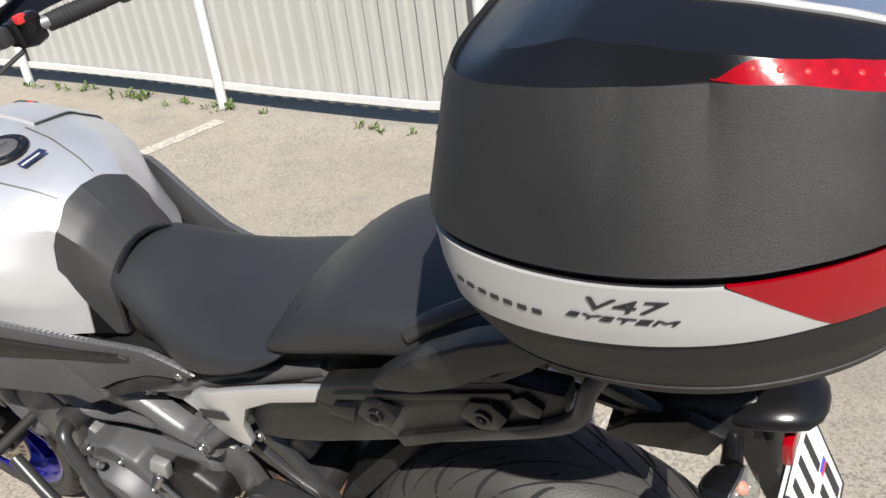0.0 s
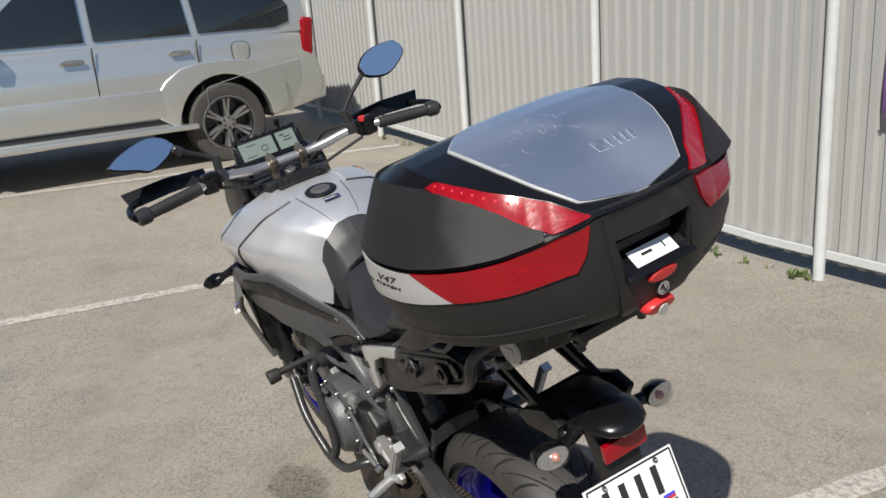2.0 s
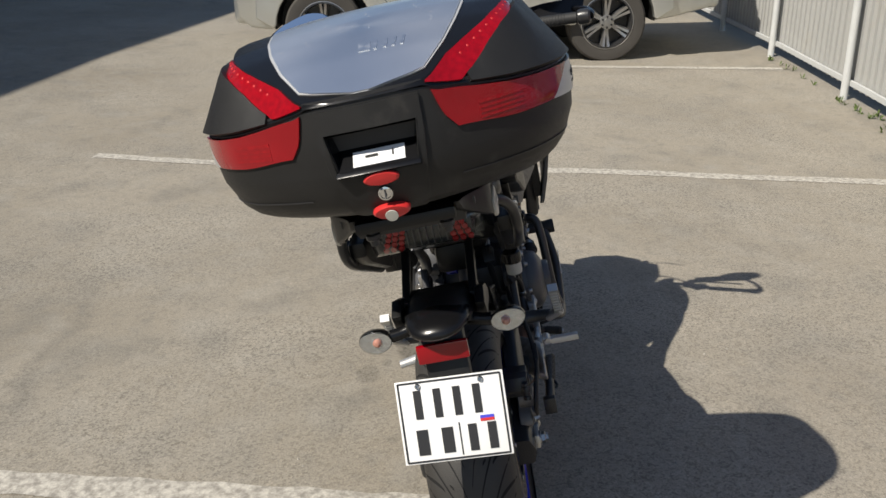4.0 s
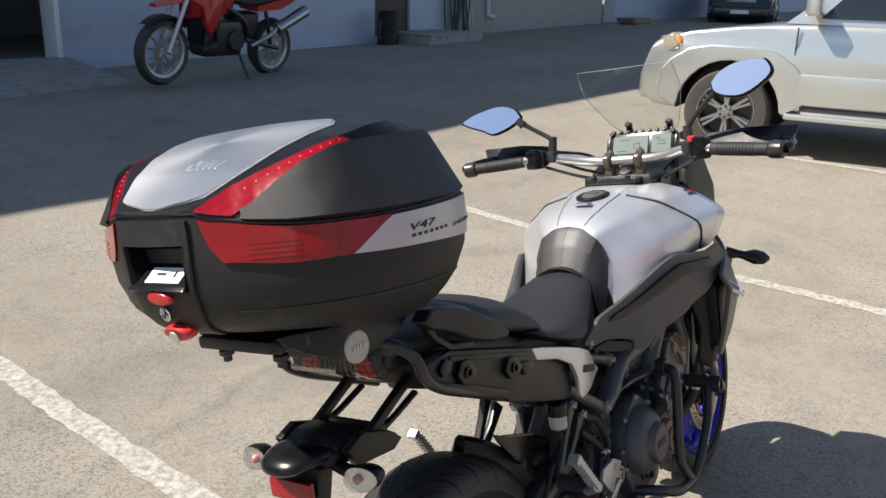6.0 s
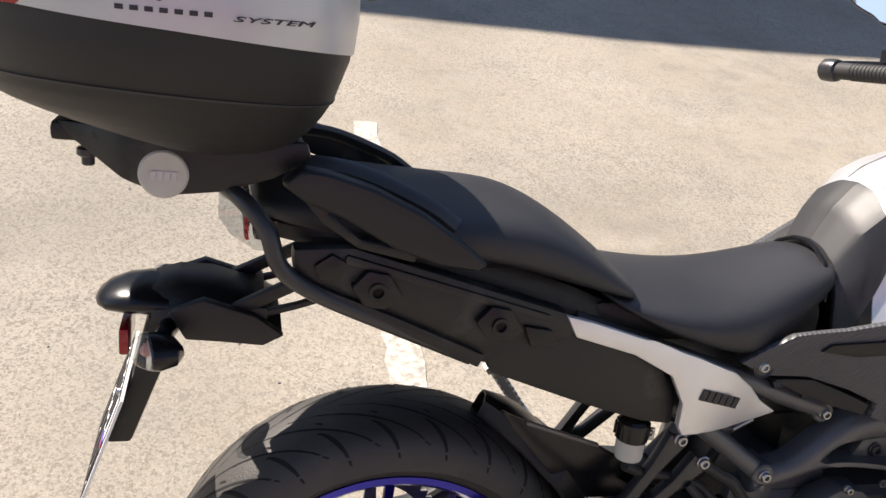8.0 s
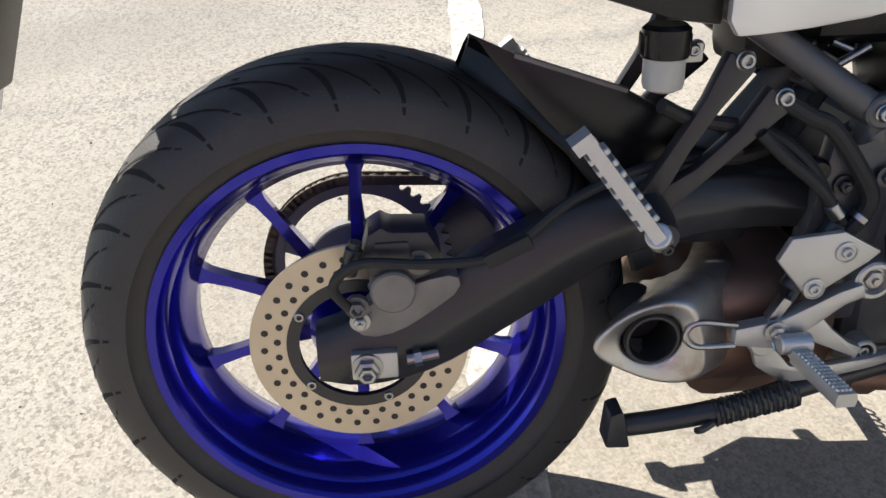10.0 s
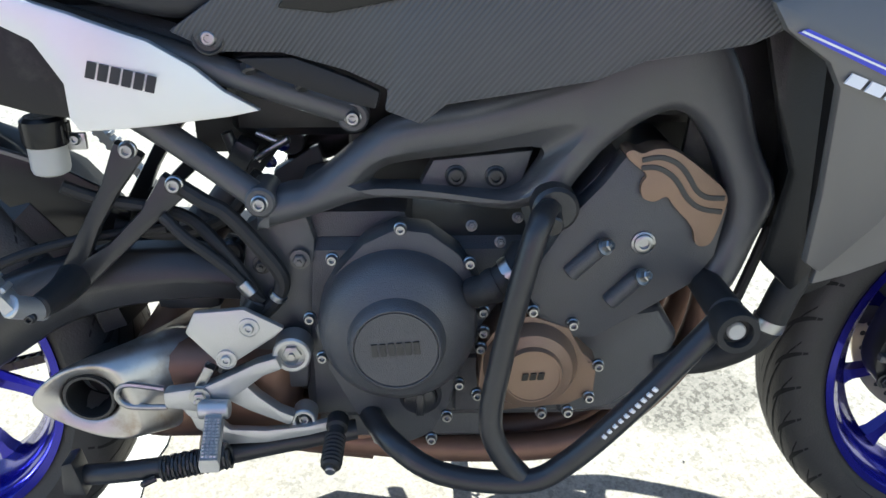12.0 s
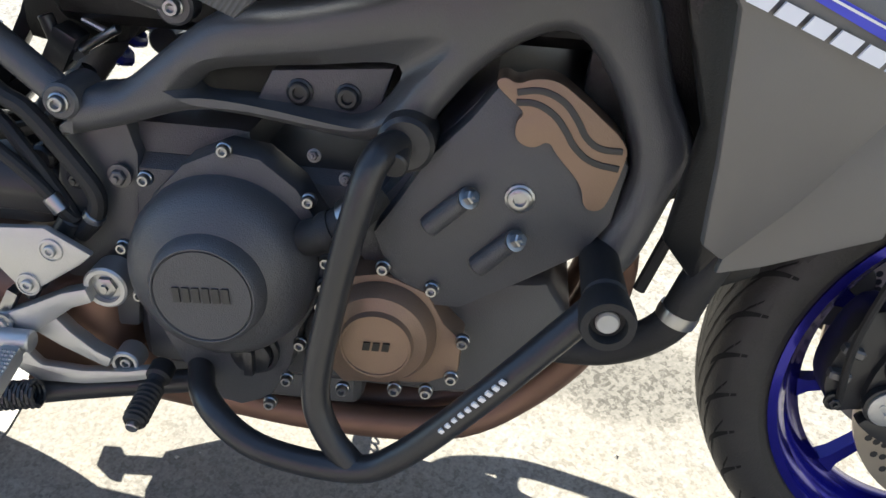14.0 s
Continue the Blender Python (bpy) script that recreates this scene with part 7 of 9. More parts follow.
    part("mirror_stem", joined(tube([(1.012, s * 0.200, 1.175), (1.010, s * 0.222, 1.205 + dz * 0.4), (1.003, s * 0.262, 1.245 + dz * 0.8), (0.998, s * 0.292, 1.272 + dz)], [0.008, 0.0065, 0.0065, 0.008], 12), rod((0.999, s * 0.285, 1.264 + dz), (0.994, s * 0.303, 1.282 + dz), 0.013, 0.010)), BLACK_METAL, bike)
part("kill_switch", box((0.958, -0.228, 1.152), (0.016, 0.020, 0.016), 0.004), RED_PRINT, bike, "red kill switch")
for pts in ([(1.0, 0.21, 1.12), (1.06, 0.14, 1.08), (1.12, 0.08, 1.05), (1.16, 0.03, 1.0)], [(1.0, -0.21, 1.12), (1.07, -0.13, 1.09), (1.13, -0.07, 1.04), (1.16, -0.02, 0.98)], [(0.985, 0.22, 1.10), (1.03, 0.12, 1.06), (1.10, 0.05, 1.04)], [(0.985, -0.225, 1.095), (1.05, -0.12, 1.05), (1.12, -0.04, 1.0)], [(1.02, -0.20, 1.14), (1.10, -0.14, 1.12), (1.17, -0.10, 1.02)], [(1.02, 0.20, 1.14), (1.10, 0.12, 1.11), (1.17, 0.08, 1.02)]):
    part("cable", tube(pts, 0.0045, 8), RUBBER, bike)
part("ignition", joined(rod((1.06, 0, 1.04), (1.045, 0, 1.072), 0.018), box((1.044, 0, 1.078), (0.006, 0.020, 0.02), 0.002)), GREASE, bike)

# ---------------------------------------------------------------- tail
def oval(profile):
    """An indicator's turned shape, drawn out sideways and swept back at its outer end."""
    bm = lathe(profile, (0, 0, 0), (-1, 0, 0), 26)
    for v in bm.verts:
        y = v.co.y * 1.42
        v.co = Vector((-0.315 + v.co.x + 0.35 * max(0.0, -y) * 0.8, -0.118 + y, 0.767 + v.co.z * 0.95))
    return bm


part("tail_core", loft([[(x, -w, z0), (x, -w * 1.05, (z0 + z1) / 2), (x, -w * 0.9, z1), (x, w * 0.9, z1), (x, w * 1.05, (z0 + z1) / 2), (x, w, z0)] for x, w, z0, z1 in ((-0.19, 0.085, 0.898, 0.935), (-0.12, 0.105, 0.888, 0.925), (0.06, 0.095, 0.820, 0.885), (0.20, 0.10, 0.768, 0.84), (0.36, 0.10, 0.690, 0.775), (0.47, 0.095, 0.68, 0.74))]), BLACK_MATT, bike, "black tail body", angle=50)
for s in (-1, 1):
    f = (lambda b: b) if s < 0 else mirrored
    silver = part("tail_panel", f(bent(prism([(0.163, 0.829), (0.20, 0.820), (0.283, 0.795), (0.36, 0.770), (0.425, 0.743), (0.462, 0.716), (0.488, 0.690), (0.522, 0.668), (0.49, 0.663), (0.425, 0.660), (0.353, 0.658), (0.345, 0.672), (0.345, 0.705), (0.322, 0.745), (0.265, 0.775), (0.180, 0.800)], -0.160, -0.148, 0.004), lambda x, z: 0.040 * smooth01((x - 0.36) / 0.18))), SILVER, bike, "matt silver tail panel")
    pieces("maker_mark", f(bars(6, 0.066, 0.016, (0.366, -0.1608, 0.712), (0.95, 0.10, -0.27), (0.25, 0, 0.97), 0.0012, gap=0.22, slant=0.05)), INK_AND_SHADE, silver)
    part("tail_under", f(bent(prism([(0.178, 0.802), (0.265, 0.777), (0.322, 0.747), (0.347, 0.705), (0.347, 0.664), (0.30, 0.672), (0.20, 0.705), (0.08, 0.748), (0.06, 0.79), (0.10, 0.815)], -0.148, -0.120, 0.006), lambda x, z: 0.01 * smooth01((x - 0.2) / 0.2))), BLACK_MATT, bike)
    part("pannier_mount", f(prism([(-0.168, 0.905), (-0.10, 0.908), (0.165, 0.832), (0.18, 0.80), (0.10, 0.790), (0.070, 0.764), (0.045, 0.772), (-0.13, 0.850), (-0.165, 0.875)], -0.158, -0.125, 0.008)), BLACK_MATT, bike, "black pannier mount")
    part("mount_ridge", f(joined(prism(stroke([(-0.15, 0.862), (-0.05, 0.822), (0.06, 0.772)], [0.014, 0.014, 0.018]), -0.166, -0.15, 0.004), prism(stroke([(-0.11, 0.896), (0.14, 0.826)], [0.010, 0.010]), -0.164, -0.15, 0.003))), BLACK_MATT, bike)
    for x, z in ((-0.073, 0.861), (0.076, 0.820)):
        part("mount_socket", f(joined(prism([(x - 0.030, z + 0.004), (x - 0.012, z + 0.024), (x + 0.012, z + 0.020), (x + 0.030, z - 0.006), (x + 0.010, z - 0.022), (x - 0.014, z - 0.018)], -0.170, -0.15, 0.003), lathe([(0.0105, 0), (0.0105, 0.004), (0.0065, 0.004), (0.0055, -0.006), (0.001, -0.006)], (x, -0.170, z), (0, -1, 0), 20))), BLACK_SATIN, bike)
    part("mount_socket", f(prism([(-0.145, 0.888), (-0.125, 0.902), (-0.108, 0.892), (-0.115, 0.874), (-0.138, 0.872)], -0.166, -0.15, 0.003)), BLACK_SATIN, bike)
    part("mount_socket", f(prism([(0.108, 0.818), (0.145, 0.812), (0.158, 0.795), (0.12, 0.790)], -0.166, -0.15, 0.003)), BLACK_SATIN, bike)
    part("hoop", f(tube([(-0.262, -0.085, 0.968), (-0.225, -0.135, 0.955), (-0.196, -0.158, 0.925), (-0.180, -0.162, 0.885), (-0.140, -0.160, 0.855), (-0.05, -0.156, 0.815), (0.05, -0.150, 0.772)], 0.010, 12)), BLACK_METAL, bike)
    part("grab_rail", f(bent(prism([(-0.185, 0.980), (-0.165, 0.998), (-0.135, 0.994), (-0.085, 0.980), (-0.03, 0.955), (0.02, 0.922), (0.048, 0.900), (0.035, 0.892), (-0.01, 0.898), (-0.06, 0.915), (-0.115, 0.945), (-0.16, 0.962)], -0.178, -0.146, 0.009, 3), lambda x, z: -0.012 * smooth01((x + 0.18) / 0.2))), BLACK_MATT, bike, "black plastic grab rail")
    part("grab_stay", f(prism(stroke([(-0.15, 0.965), (-0.135, 0.94), (-0.095, 0.912), (-0.03, 0.898)], [0.02, 0.012, 0.010, 0.012]), -0.16, -0.145, 0.003)), BLACK_MATT, bike)
    part("rack_arm", f(tube([(-0.17, -0.105, 0.990), (-0.10, -0.115, 0.985), (-0.02, -0.13, 0.955), (0.02, -0.135, 0.93)], 0.011, 10, flat=0.6)), BLACK_METAL, bike)
    # rack under the case
    part("rack_side", f(bent(prism([(-0.412, 1.018), (-0.398, 1.000), (-0.345, 0.968), (-0.300, 0.952), (-0.245, 0.958), (-0.19, 0.975), (-0.15, 1.000), (-0.155, 1.016)], -0.134, -0.122, 0.004), lambda x, z: 0.045 * smooth01((-0.325 - x) / 0.085), step=0.015)), BLACK_MATT, bike, "black rack side")
    bd = part("badge", f(lathe([(0.0255, 0), (0.0255, 0.004), (0.0235, 0.006), (0.001, 0.0065)], (-0.302, -0.133, 0.976), (-0.05, -1, 0.0), 34)), WHITE_PLASTIC, bike, "round pale badge")
    pieces("badge_mark", f(bars(4, 0.028, 0.009, (-0.316, -0.1395, 0.971), (1, -0.05, 0.0), (0, 0, 1), 0.0006, slant=0.1, gap=0.3)), SILVER_BAND, bd)
    part("rear_indicator", f(joined(tube([(-0.295, -0.045, 0.775), (-0.302, -0.070, 0.770), (-0.305, -0.090, 0.768)], [0.013, 0.011, 0.012], 14), oval([(0.005, -0.034), (0.016, -0.024), (0.0215, -0.006), (0.0215, 0.003)]))), BLACK_SATIN, bike, "black stalk indicator with a clear lens")
    part("indicator_lens", f(oval([(0.0212, 0.003), (0.0205, 0.010), (0.015, 0.018), (0.007, 0.022), (0.0005, 0.0225)])), LENS, bike, "clear indicator lens")
    part("indicator_reflector", f(oval([(0.0205, 0.006), (0.0185, 0.001), (0.015, -0.005), (0.008, -0.009), (0.0005, -0.010)])), BOWL, bike, "bright faceted reflector bowl")
    part("indicator_bulb", f(lathe([(0.0075, 0), (0.0075, 0.006), (0.004, 0.010), (0.001, 0.0105)], (-0.317, -0.114, 0.767), (-1, -0.1, 0), 16)), AMBER, bike, "pale orange bulb")
part("rack_plate", joined(box((-0.265, 0, 1.004), (0.22, 0.22, 0.014), 0.004), box((-0.31, 0, 0.985), (0.10, 0.18, 0.03), 0.006), *[rod((-0.385, y, 1.0), (-0.385, y, 0.965), 0.007) for y in (-0.06, 0.06)], *[rod((-0.385, y, 0.985), (-0.385, y, 0.975), 0.012) for y in (-0.06, 0.06)]), BLACK_METAL, bike)
tl = part("tail_lamp", loft([[(x, -w, z0), (x, -w * 1.05, (z0 + z1) / 2), (x, -w, z1), (x, w, z1), (x, w * 1.05, (z0 + z1) / 2), (x, w, z0)] for x, w, z0, z1 in ((-0.246, 0.066, 0.912, 0.936), (-0.232, 0.088, 0.898, 0.938), (-0.205, 0.100, 0.884, 0.936), (-0.18, 0.10, 0.882, 0.934))]), LENS, bike, "clear tail lamp with red cells")
part("lamp_reflector", box((-0.192, 0, 0.910), (0.03, 0.17, 0.042), 0.008), mat("dark_reflector", (0.05, 0.05, 0.05), 0.18, metal=0.6, vary=0.7, scale=160), tl)
for y in (-0.078, -0.064, -0.050, 0.050, 0.064, 0.078):
    for k in range(4):
        part("lamp_cell", lathe([(0.006, 0), (0.005, 0.004), (0.001, 0.005)], (-0.212, y * (1 - 0.05 * k), 0.895 + 0.010 * k), (-1, 0, -0.2), 10), LED_RED, tl)
for k in range(7):
    part("lamp_rib", box((-0.213, -0.036 + 0.012 * k, 0.910), (0.008, 0.002, 0.034), 0.0008, 1), GREASE, tl)
# plate carrier
part("plate_arm", joined(*[prism(stroke([(-0.10, 0.855), (-0.15, 0.832), (-0.225, 0.795)], [0.018, 0.015, 0.016]), y - 0.008, y + 0.008, 0.003) for y in (-0.062, 0.062)], *[prism(stroke([(-0.09, 0.822), (-0.15, 0.802), (-0.215, 0.785)], [0.008, 0.007, 0.009]), y - 0.006, y + 0.006, 0.002) for y in (-0.062, 0.062)], box((-0.215, 0, 0.792), (0.06, 0.14, 0.018), 0.004)), BLACK_MATT, bike, "black plate carrier arm")
part("carrier_body", loft([[(x, -w, z0), (x, -w * 1.0, z0 + 0.4 * (z1 - z0)), (x, -w * 0.6, z1), (x, w * 0.6, z1), (x, w, z0 + 0.4 * (z1 - z0)), (x, w, z0)] for x, w, z0, z1 in ((-0.320, 0.056, 0.778, 0.813), (-0.29, 0.062, 0.772, 0.821), (-0.25, 0.066, 0.772, 0.818), (-0.20, 0.070, 0.774, 0.802), (-0.168, 0.074, 0.772, 0.782))]), BLACK_MATT, bike, "black plate carrier", angle=50)
for s in (-1, 1):
    f = (lambda b: b) if s < 0 else mirrored
    part("carrier_fin", f(prism([(-0.30, 0.80), (-0.26, 0.815), (-0.20, 0.795), (-0.165, 0.770), (-0.19, 0.757), (-0.24, 0.762), (-0.28, 0.765)], -0.084, -0.066, 0.004)), BLACK_MATT, bike)
part("plate_lamp", loft([[(x, w * math.cos(a), z + h * math.sin(a)) for a in [2 * math.pi * k / 24 for k in range(24)]] for x, z, w, h in ((-0.300, 0.793, 0.058, 0.020), (-0.325, 0.795, 0.058, 0.0215), (-0.350, 0.794, 0.053, 0.020), (-0.372, 0.791, 0.042, 0.015), (-0.383, 0.789, 0.026, 0.009), (-0.387, 0.788, 0.010, 0.003))]), BLACK_SATIN, bike, "rounded black plate lamp housing", angle=70)
part("rear_reflector", box((-0.352, 0.0, 0.745), (0.012, 0.090, 0.034), 0.004), LAMP_RED_DARK, bike, "red plastic reflector")
part("plate_back", joined(prism([(-0.325, 0.775), (-0.29, 0.77), (-0.310, 0.70), (-0.345, 0.605), (-0.374, 0.605), (-0.345, 0.690)], -0.038, 0.038, 0.005)), BLACK_MATT, bike)
pt_ = Matrix.Translation((-0.372, 0.006, 0.626)) @ Matrix.Rotation(radians(19), 4, "Y") @ Matrix.Rotation(radians(2.5), 4, "X")
plate = part("number_plate", joined(box((0, 0, 0), (0.004, 0.190, 0.146), 0.0015)), WHITE_PAINT, bike, "white number plate with dark marks")
plate.matrix_basis = pt_
part("plate_border", joined(*[box((-0.0025, y, z), (0.0014, a, b), 0.0, 1) for y, z, a, b in ((0, 0.069, 0.180, 0.003), (0, -0.069, 0.180, 0.003), (0.0895, 0, 0.003, 0.138), (-0.0895, 0, 0.003, 0.138))]), INK_AND_SHADE, plate)
for y, z, w, h in [(0.058 - 0.0345 * k, 0.030, 0.021, 0.050) for k in range(4)] + [(0.058 - 0.044 * k, -0.036, 0.032, 0.044) for k in range(2)] + [(-0.030 - 0.034 * k, -0.036, 0.024, 0.046) for k in range(2)] + [(-0.008, -0.036, 0.003, 0.056)]:
    part("plate_mark", box((-0.0028, y, z), (0.0016, w * 0.62, h), 0.0, 1), INK_AND_SHADE, plate)
part("plate_flag", joined(box((-0.0027, -0.058, -0.003), (0.0012, 0.024, 0.005), 0, 1)), BLUE_PRINT, plate)
part("plate_flag", joined(box((-0.0027, -0.058, -0.008), (0.0012, 0.024, 0.005), 0, 1)), RED_PRINT, plate)
for y in (-0.055, 0.055):
    part("plate_screw", bolt((-0.003, y, 0.062), (-1, 0, 0), 0.005, 0.004, 1.6), STEEL, plate)

# ---------------------------------------------------------------- the top case
case = thing("top_case", "black top case with red lamps, silver bands and aluminium lid plate", "luggage case", POSED)
CPX = [-0.527, -0.520, -0.503, -0.474, -0.440, -0.398, -0.346, -0.280, -0.210, -0.155, -0.125, -0.112, -0.108]
CPY = [0.0, 0.070, 0.118, 0.178, 0.226, 0.260, 0.283, 0.292, 0.283, 0.256, 0.200, 0.100, 0.0]
_line = curve_points([(x, y, 0) for x, y in zip(CPX, CPY)], 8)
_len = np.concatenate([[0], np.cumsum([(b - a).length for a, b in zip(_line, _line[1:])])])
_lx, _ly = [p.x for p in _line], [p.y for p in _line]
TOTAL = float(_len[-1])
CX = -0.30
HEART = (-0.30, 0.0, 1.13)


def contour(s):
    """Half the case's outline in plan, s metres from the middle of its back; minus s: the right side."""
    a = min(abs(s), TOTAL)
    x, y = float(np.interp(a, _len, _lx)), float(np.interp(a, _len, _ly))
    return x, (y if s >= 0 else -y)


LID = interp([-0.53, -0.50, -0.45, -0.40, -0.35, -0.30, -0.25, -0.20, -0.15, -0.10], [1.214, 1.233, 1.263, 1.287, 1.303, 1.312, 1.314, 1.303, 1.284, 1.256])


# the seam rises to the back; a facet leads up to the shells' upper edge, the next to the lamps' upper edge
SEAM = interp([0.0, 0.082, 0.102, 0.13, 0.165, 0.21, 0.26, 0.33, 1.0], [1.2155, 1.2155, 1.208, 1.205, 1.199, 1.193, 1.190, 1.188, 1.188])
EDGE_K = interp([0.0, 0.085, 0.140, 0.152, 0.172, 0.21, 0.26, 0.29, 0.355, 0.42, 0.50, 0.60, 1.0], [0.004, 0.006, 0.008, 0.026, 0.056, 0.098, 0.137, 0.163, 0.232, 0.225, 0.18, 0.13, 0.11])
EDGE_Z = interp([0.0, 0.085, 0.140, 0.152, 0.172, 0.21, 0.25, 0.30, 0.345, 0.50, 1.0], [1.218, 1.218, 1.206, 1.212, 1.220, 1.241, 1.258, 1.270, 1.277, 1.280, 1.268])
RIM_K = interp([0.0, 0.085, 0.10, 0.135, 0.17, 0.21, 0.265, 0.30, 0.345, 0.40, 0.47, 0.60, 1.0], [0.009, 0.010, 0.030, 0.110, 0.150, 0.186, 0.218, 0.234, 0.252, 0.270, 0.29, 0.22, 0.17])


def top_z(x, y):
    return LID(x) - 0.25 * y * y


def lid_point(s, k):
    """The lid: k from 0 at the seam inwards."""
    x0, y0 = contour(s)
    x, y = CX + (x0 - CX) * (1 - k), y0 * (1 - k)
    a = abs(s)
    k1, k2 = EDGE_K(a), RIM_K(a)
    if k >= k2:
        return Vector((x, y, top_z(x, y)))
    x2, y2 = CX + (x0 - CX) * (1 - k2), y0 * (1 - k2)
    zs = (SEAM(a), EDGE_Z(a), top_z(x2, y2))
    z = zs[0] + (zs[1] - zs[0]) * k / k1 if k <= k1 else zs[1] + (zs[2] - zs[1]) * (k - k1) / (k2 - k1)
    return Vector((x, y, z))


SIDE = interp([1.006, 1.009, 1.015, 1.026, 1.042, 1.07, 1.11, 1.15, 1.184], [0.50, 0.40, 0.32, 0.235, 0.16, 0.08, 0.014, -0.004, 0.0])


def base_point(s, z):
    x0, y0 = contour(s)
    k = SIDE(z)
    return Vector((CX + (x0 - CX) * (1 - k), y0 * (1 - k * 0.9), z + 0.022 * smooth01((-0.20 - x0) / 0.28) * smooth01((1.07 - z) / 0.06) + (SEAM(abs(s)) - 1.188) * max(0.0, (z - 1.170) / 0.014)))


ss = np.array(sorted(set(np.round(np.concatenate([np.linspace(-TOTAL, TOTAL, 97)[:-1], [-0.066, 0.066]]), 5))))
BODY_Z = (1.006, 1.009, 1.012, 1.016, 1.024, 1.036, 1.05, 1.07, 1.09, 1.11, 1.121, 1.135, 1.15, 1.172, 1.184)
shell = loft([[base_point(s, z) for s in ss] for z in BODY_Z])
# the handle pocket is cut out of the back
cut = [f for f in shell.faces if abs(f.calc_center_median().y) < 0.066 and f.calc_center_median().x < -0.49 and 1.121 < f.calc_center_median().z < 1.172]
bmesh.ops.delete(shell, geom=cut, context="FACES")
body = part("case_body", shell, BLACK_GRAIN, case, "black grained lower shell", angle=40)
fine = np.linspace(-TOTAL, TOTAL, 161)[:-1]
rings = [[lid_point(s, EDGE_K(abs(s)) * q) for s in fine] for q in (0.0, 0.5, 1.0)] + [[lid_point(s, EDGE_K(abs(s)) + (RIM_K(abs(s)) - EDGE_K(abs(s))) * q) for s in fine] for q in (0.33, 0.66, 1.0)]
rings += [[lid_point(s, RIM_K(abs(s)) + (0.97 - RIM_K(abs(s))) * q) for s in fine] for q in (0.06, 0.14, 0.26, 0.42, 0.6, 0.8, 1.0)]
lid = part("lid", loft(rings), BLACK_SATIN, case, "satin black lid", angle=16)
part("seal", loft([[Vector((CX + (p.x - CX) * 0.988, p.y * 0.988, p.z + dz)) for p in (base_point(s, 1.184) for s in fine)] for dz in (-0.006, 0.012)]), INK_AND_SHADE, case)

for sg in (-1, 1):
    f = (lambda b: b) if sg > 0 else mirrored
    # grained side shell of the lid, proud of it, with a ridge behind the lamp

    def proud(u, v):
        ridge = 0.255 + 0.045 * min(1.0, v / 0.1)
        return 0.0045 + 0.009 * (max(0.0, (u - 0.152) / (ridge - 0.152)) if u < ridge else max(0.0, 1 - (u - ridge) / 0.20))

    part("lid_shell", f(patch(lid_point, (0.152, TOTAL - 0.001), lambda u: 0.003, lambda u: EDGE_K(u) + 0.004, 90, 8, proud, 0.02, away=HEART)), BLACK_GRAIN, lid, "grained black side shell", angle=12)
    ul = lambda u: EDGE_K(u) + 0.005 * smooth01((u - 0.12) / 0.04)
    uh = lambda u: max(ul(u) + 0.001, RIM_K(u) - 0.004 - 0.018 * smooth01((u - 0.32) / 0.036))
    upper = part("upper_lamp", f(patch(lid_point, (0.088, 0.356), ul, uh, 60, 5, 0.0035, 0.010, away=HEART)), LAMP_RED, lid, "tapered red lamp", angle=14)
    cells = bmesh.new()
    for q in range(10):
        s0 = 0.160 + 0.0185 * q
        mid = 0.35 * ul(s0) + 0.65 * uh(s0)
        p = lid_point(s0, mid)
        nrm = (lid_point(s0 + 1e-3, mid) - lid_point(s0 - 1e-3, mid)).cross(lid_point(s0, mid + 1e-3) - lid_point(s0, mid - 1e-3)).normalized()
        b = lathe([(0.0022, 0.001), (0.0020, 0.0012), (0.001, 0.0016), (0.0004, 0.0016)], p - nrm * -0.0025 if nrm.z > 0 else p - nrm * 0.0025, nrm if nrm.z > 0 else -nrm, 10)
        cells = joined(cells, b)
    part("lamp_cell", f(cells), LED_RED, upper)
    lower = part("lower_lamp", f(patch(base_point, (0, 1), lambda u: 1.150 - 0.008 * smooth01((u - 0.12) / 0.1), 1.184, 36, 6, 0.0035, 0.010, u_of_v=lambda q: (0.120 - 0.028 * q, 0.288 + 0.060 * q), away=HEART)), LAMP_RED_DARK, body, "red reflector lamp")
    for q in range(4):
        z = 1.151 + 0.0065 * q
        part("lamp_rib", f(patch(base_point, (0.155, 0.225), z, z + 0.0028, 10, 1, 0.0042, 0.003, away=HEART)), LAMP_RED, lower)
    band = part("silver_band", f(patch(base_point, (0, 1), interp([0.27, 0.42, 0.62], [1.143, 1.134, 1.118]), 1.182, 40, 6, 0.003, 0.008, u_of_v=lambda q: (0.268 + 0.081 * q, TOTAL - 0.17), away=HEART)), SILVER_BAND, body, "silver side band")
    # writing on the band: the maker's word stays plain bars

    def row(s_from, s_to, n, z0, z1, lean, gap):
        out = []
        for q in range(n):
            w = (s_to - s_from) / n
            a, b = s_from + w * (q + gap / 2), s_from + w * (q + 1 - gap / 2)
            out.append(patch(base_point, (0, 1), z0, z1, 2, 1, 0.0036, 0.002, u_of_v=lambda t, a=a, b=b: (a - lean * t, b - lean * t), away=HEART))
        return out

    def on_band(s_start, z0):
        """Print on one side of the case, read from outside."""
        def place(u, v, w):
            sv = -(s_start + u) if sg < 0 else s_start - u
            p, q, r = base_point(sv, z0 + v), base_point(sv + 1e-3, z0 + v), base_point(sv, z0 + v + 1e-3)
            nrm = (q - p).cross(r - p).normalized()
            if nrm.dot(p - Vector(HEART)) < 0:
                nrm.negate()
            return p + nrm * (0.0037 + w)
        return place

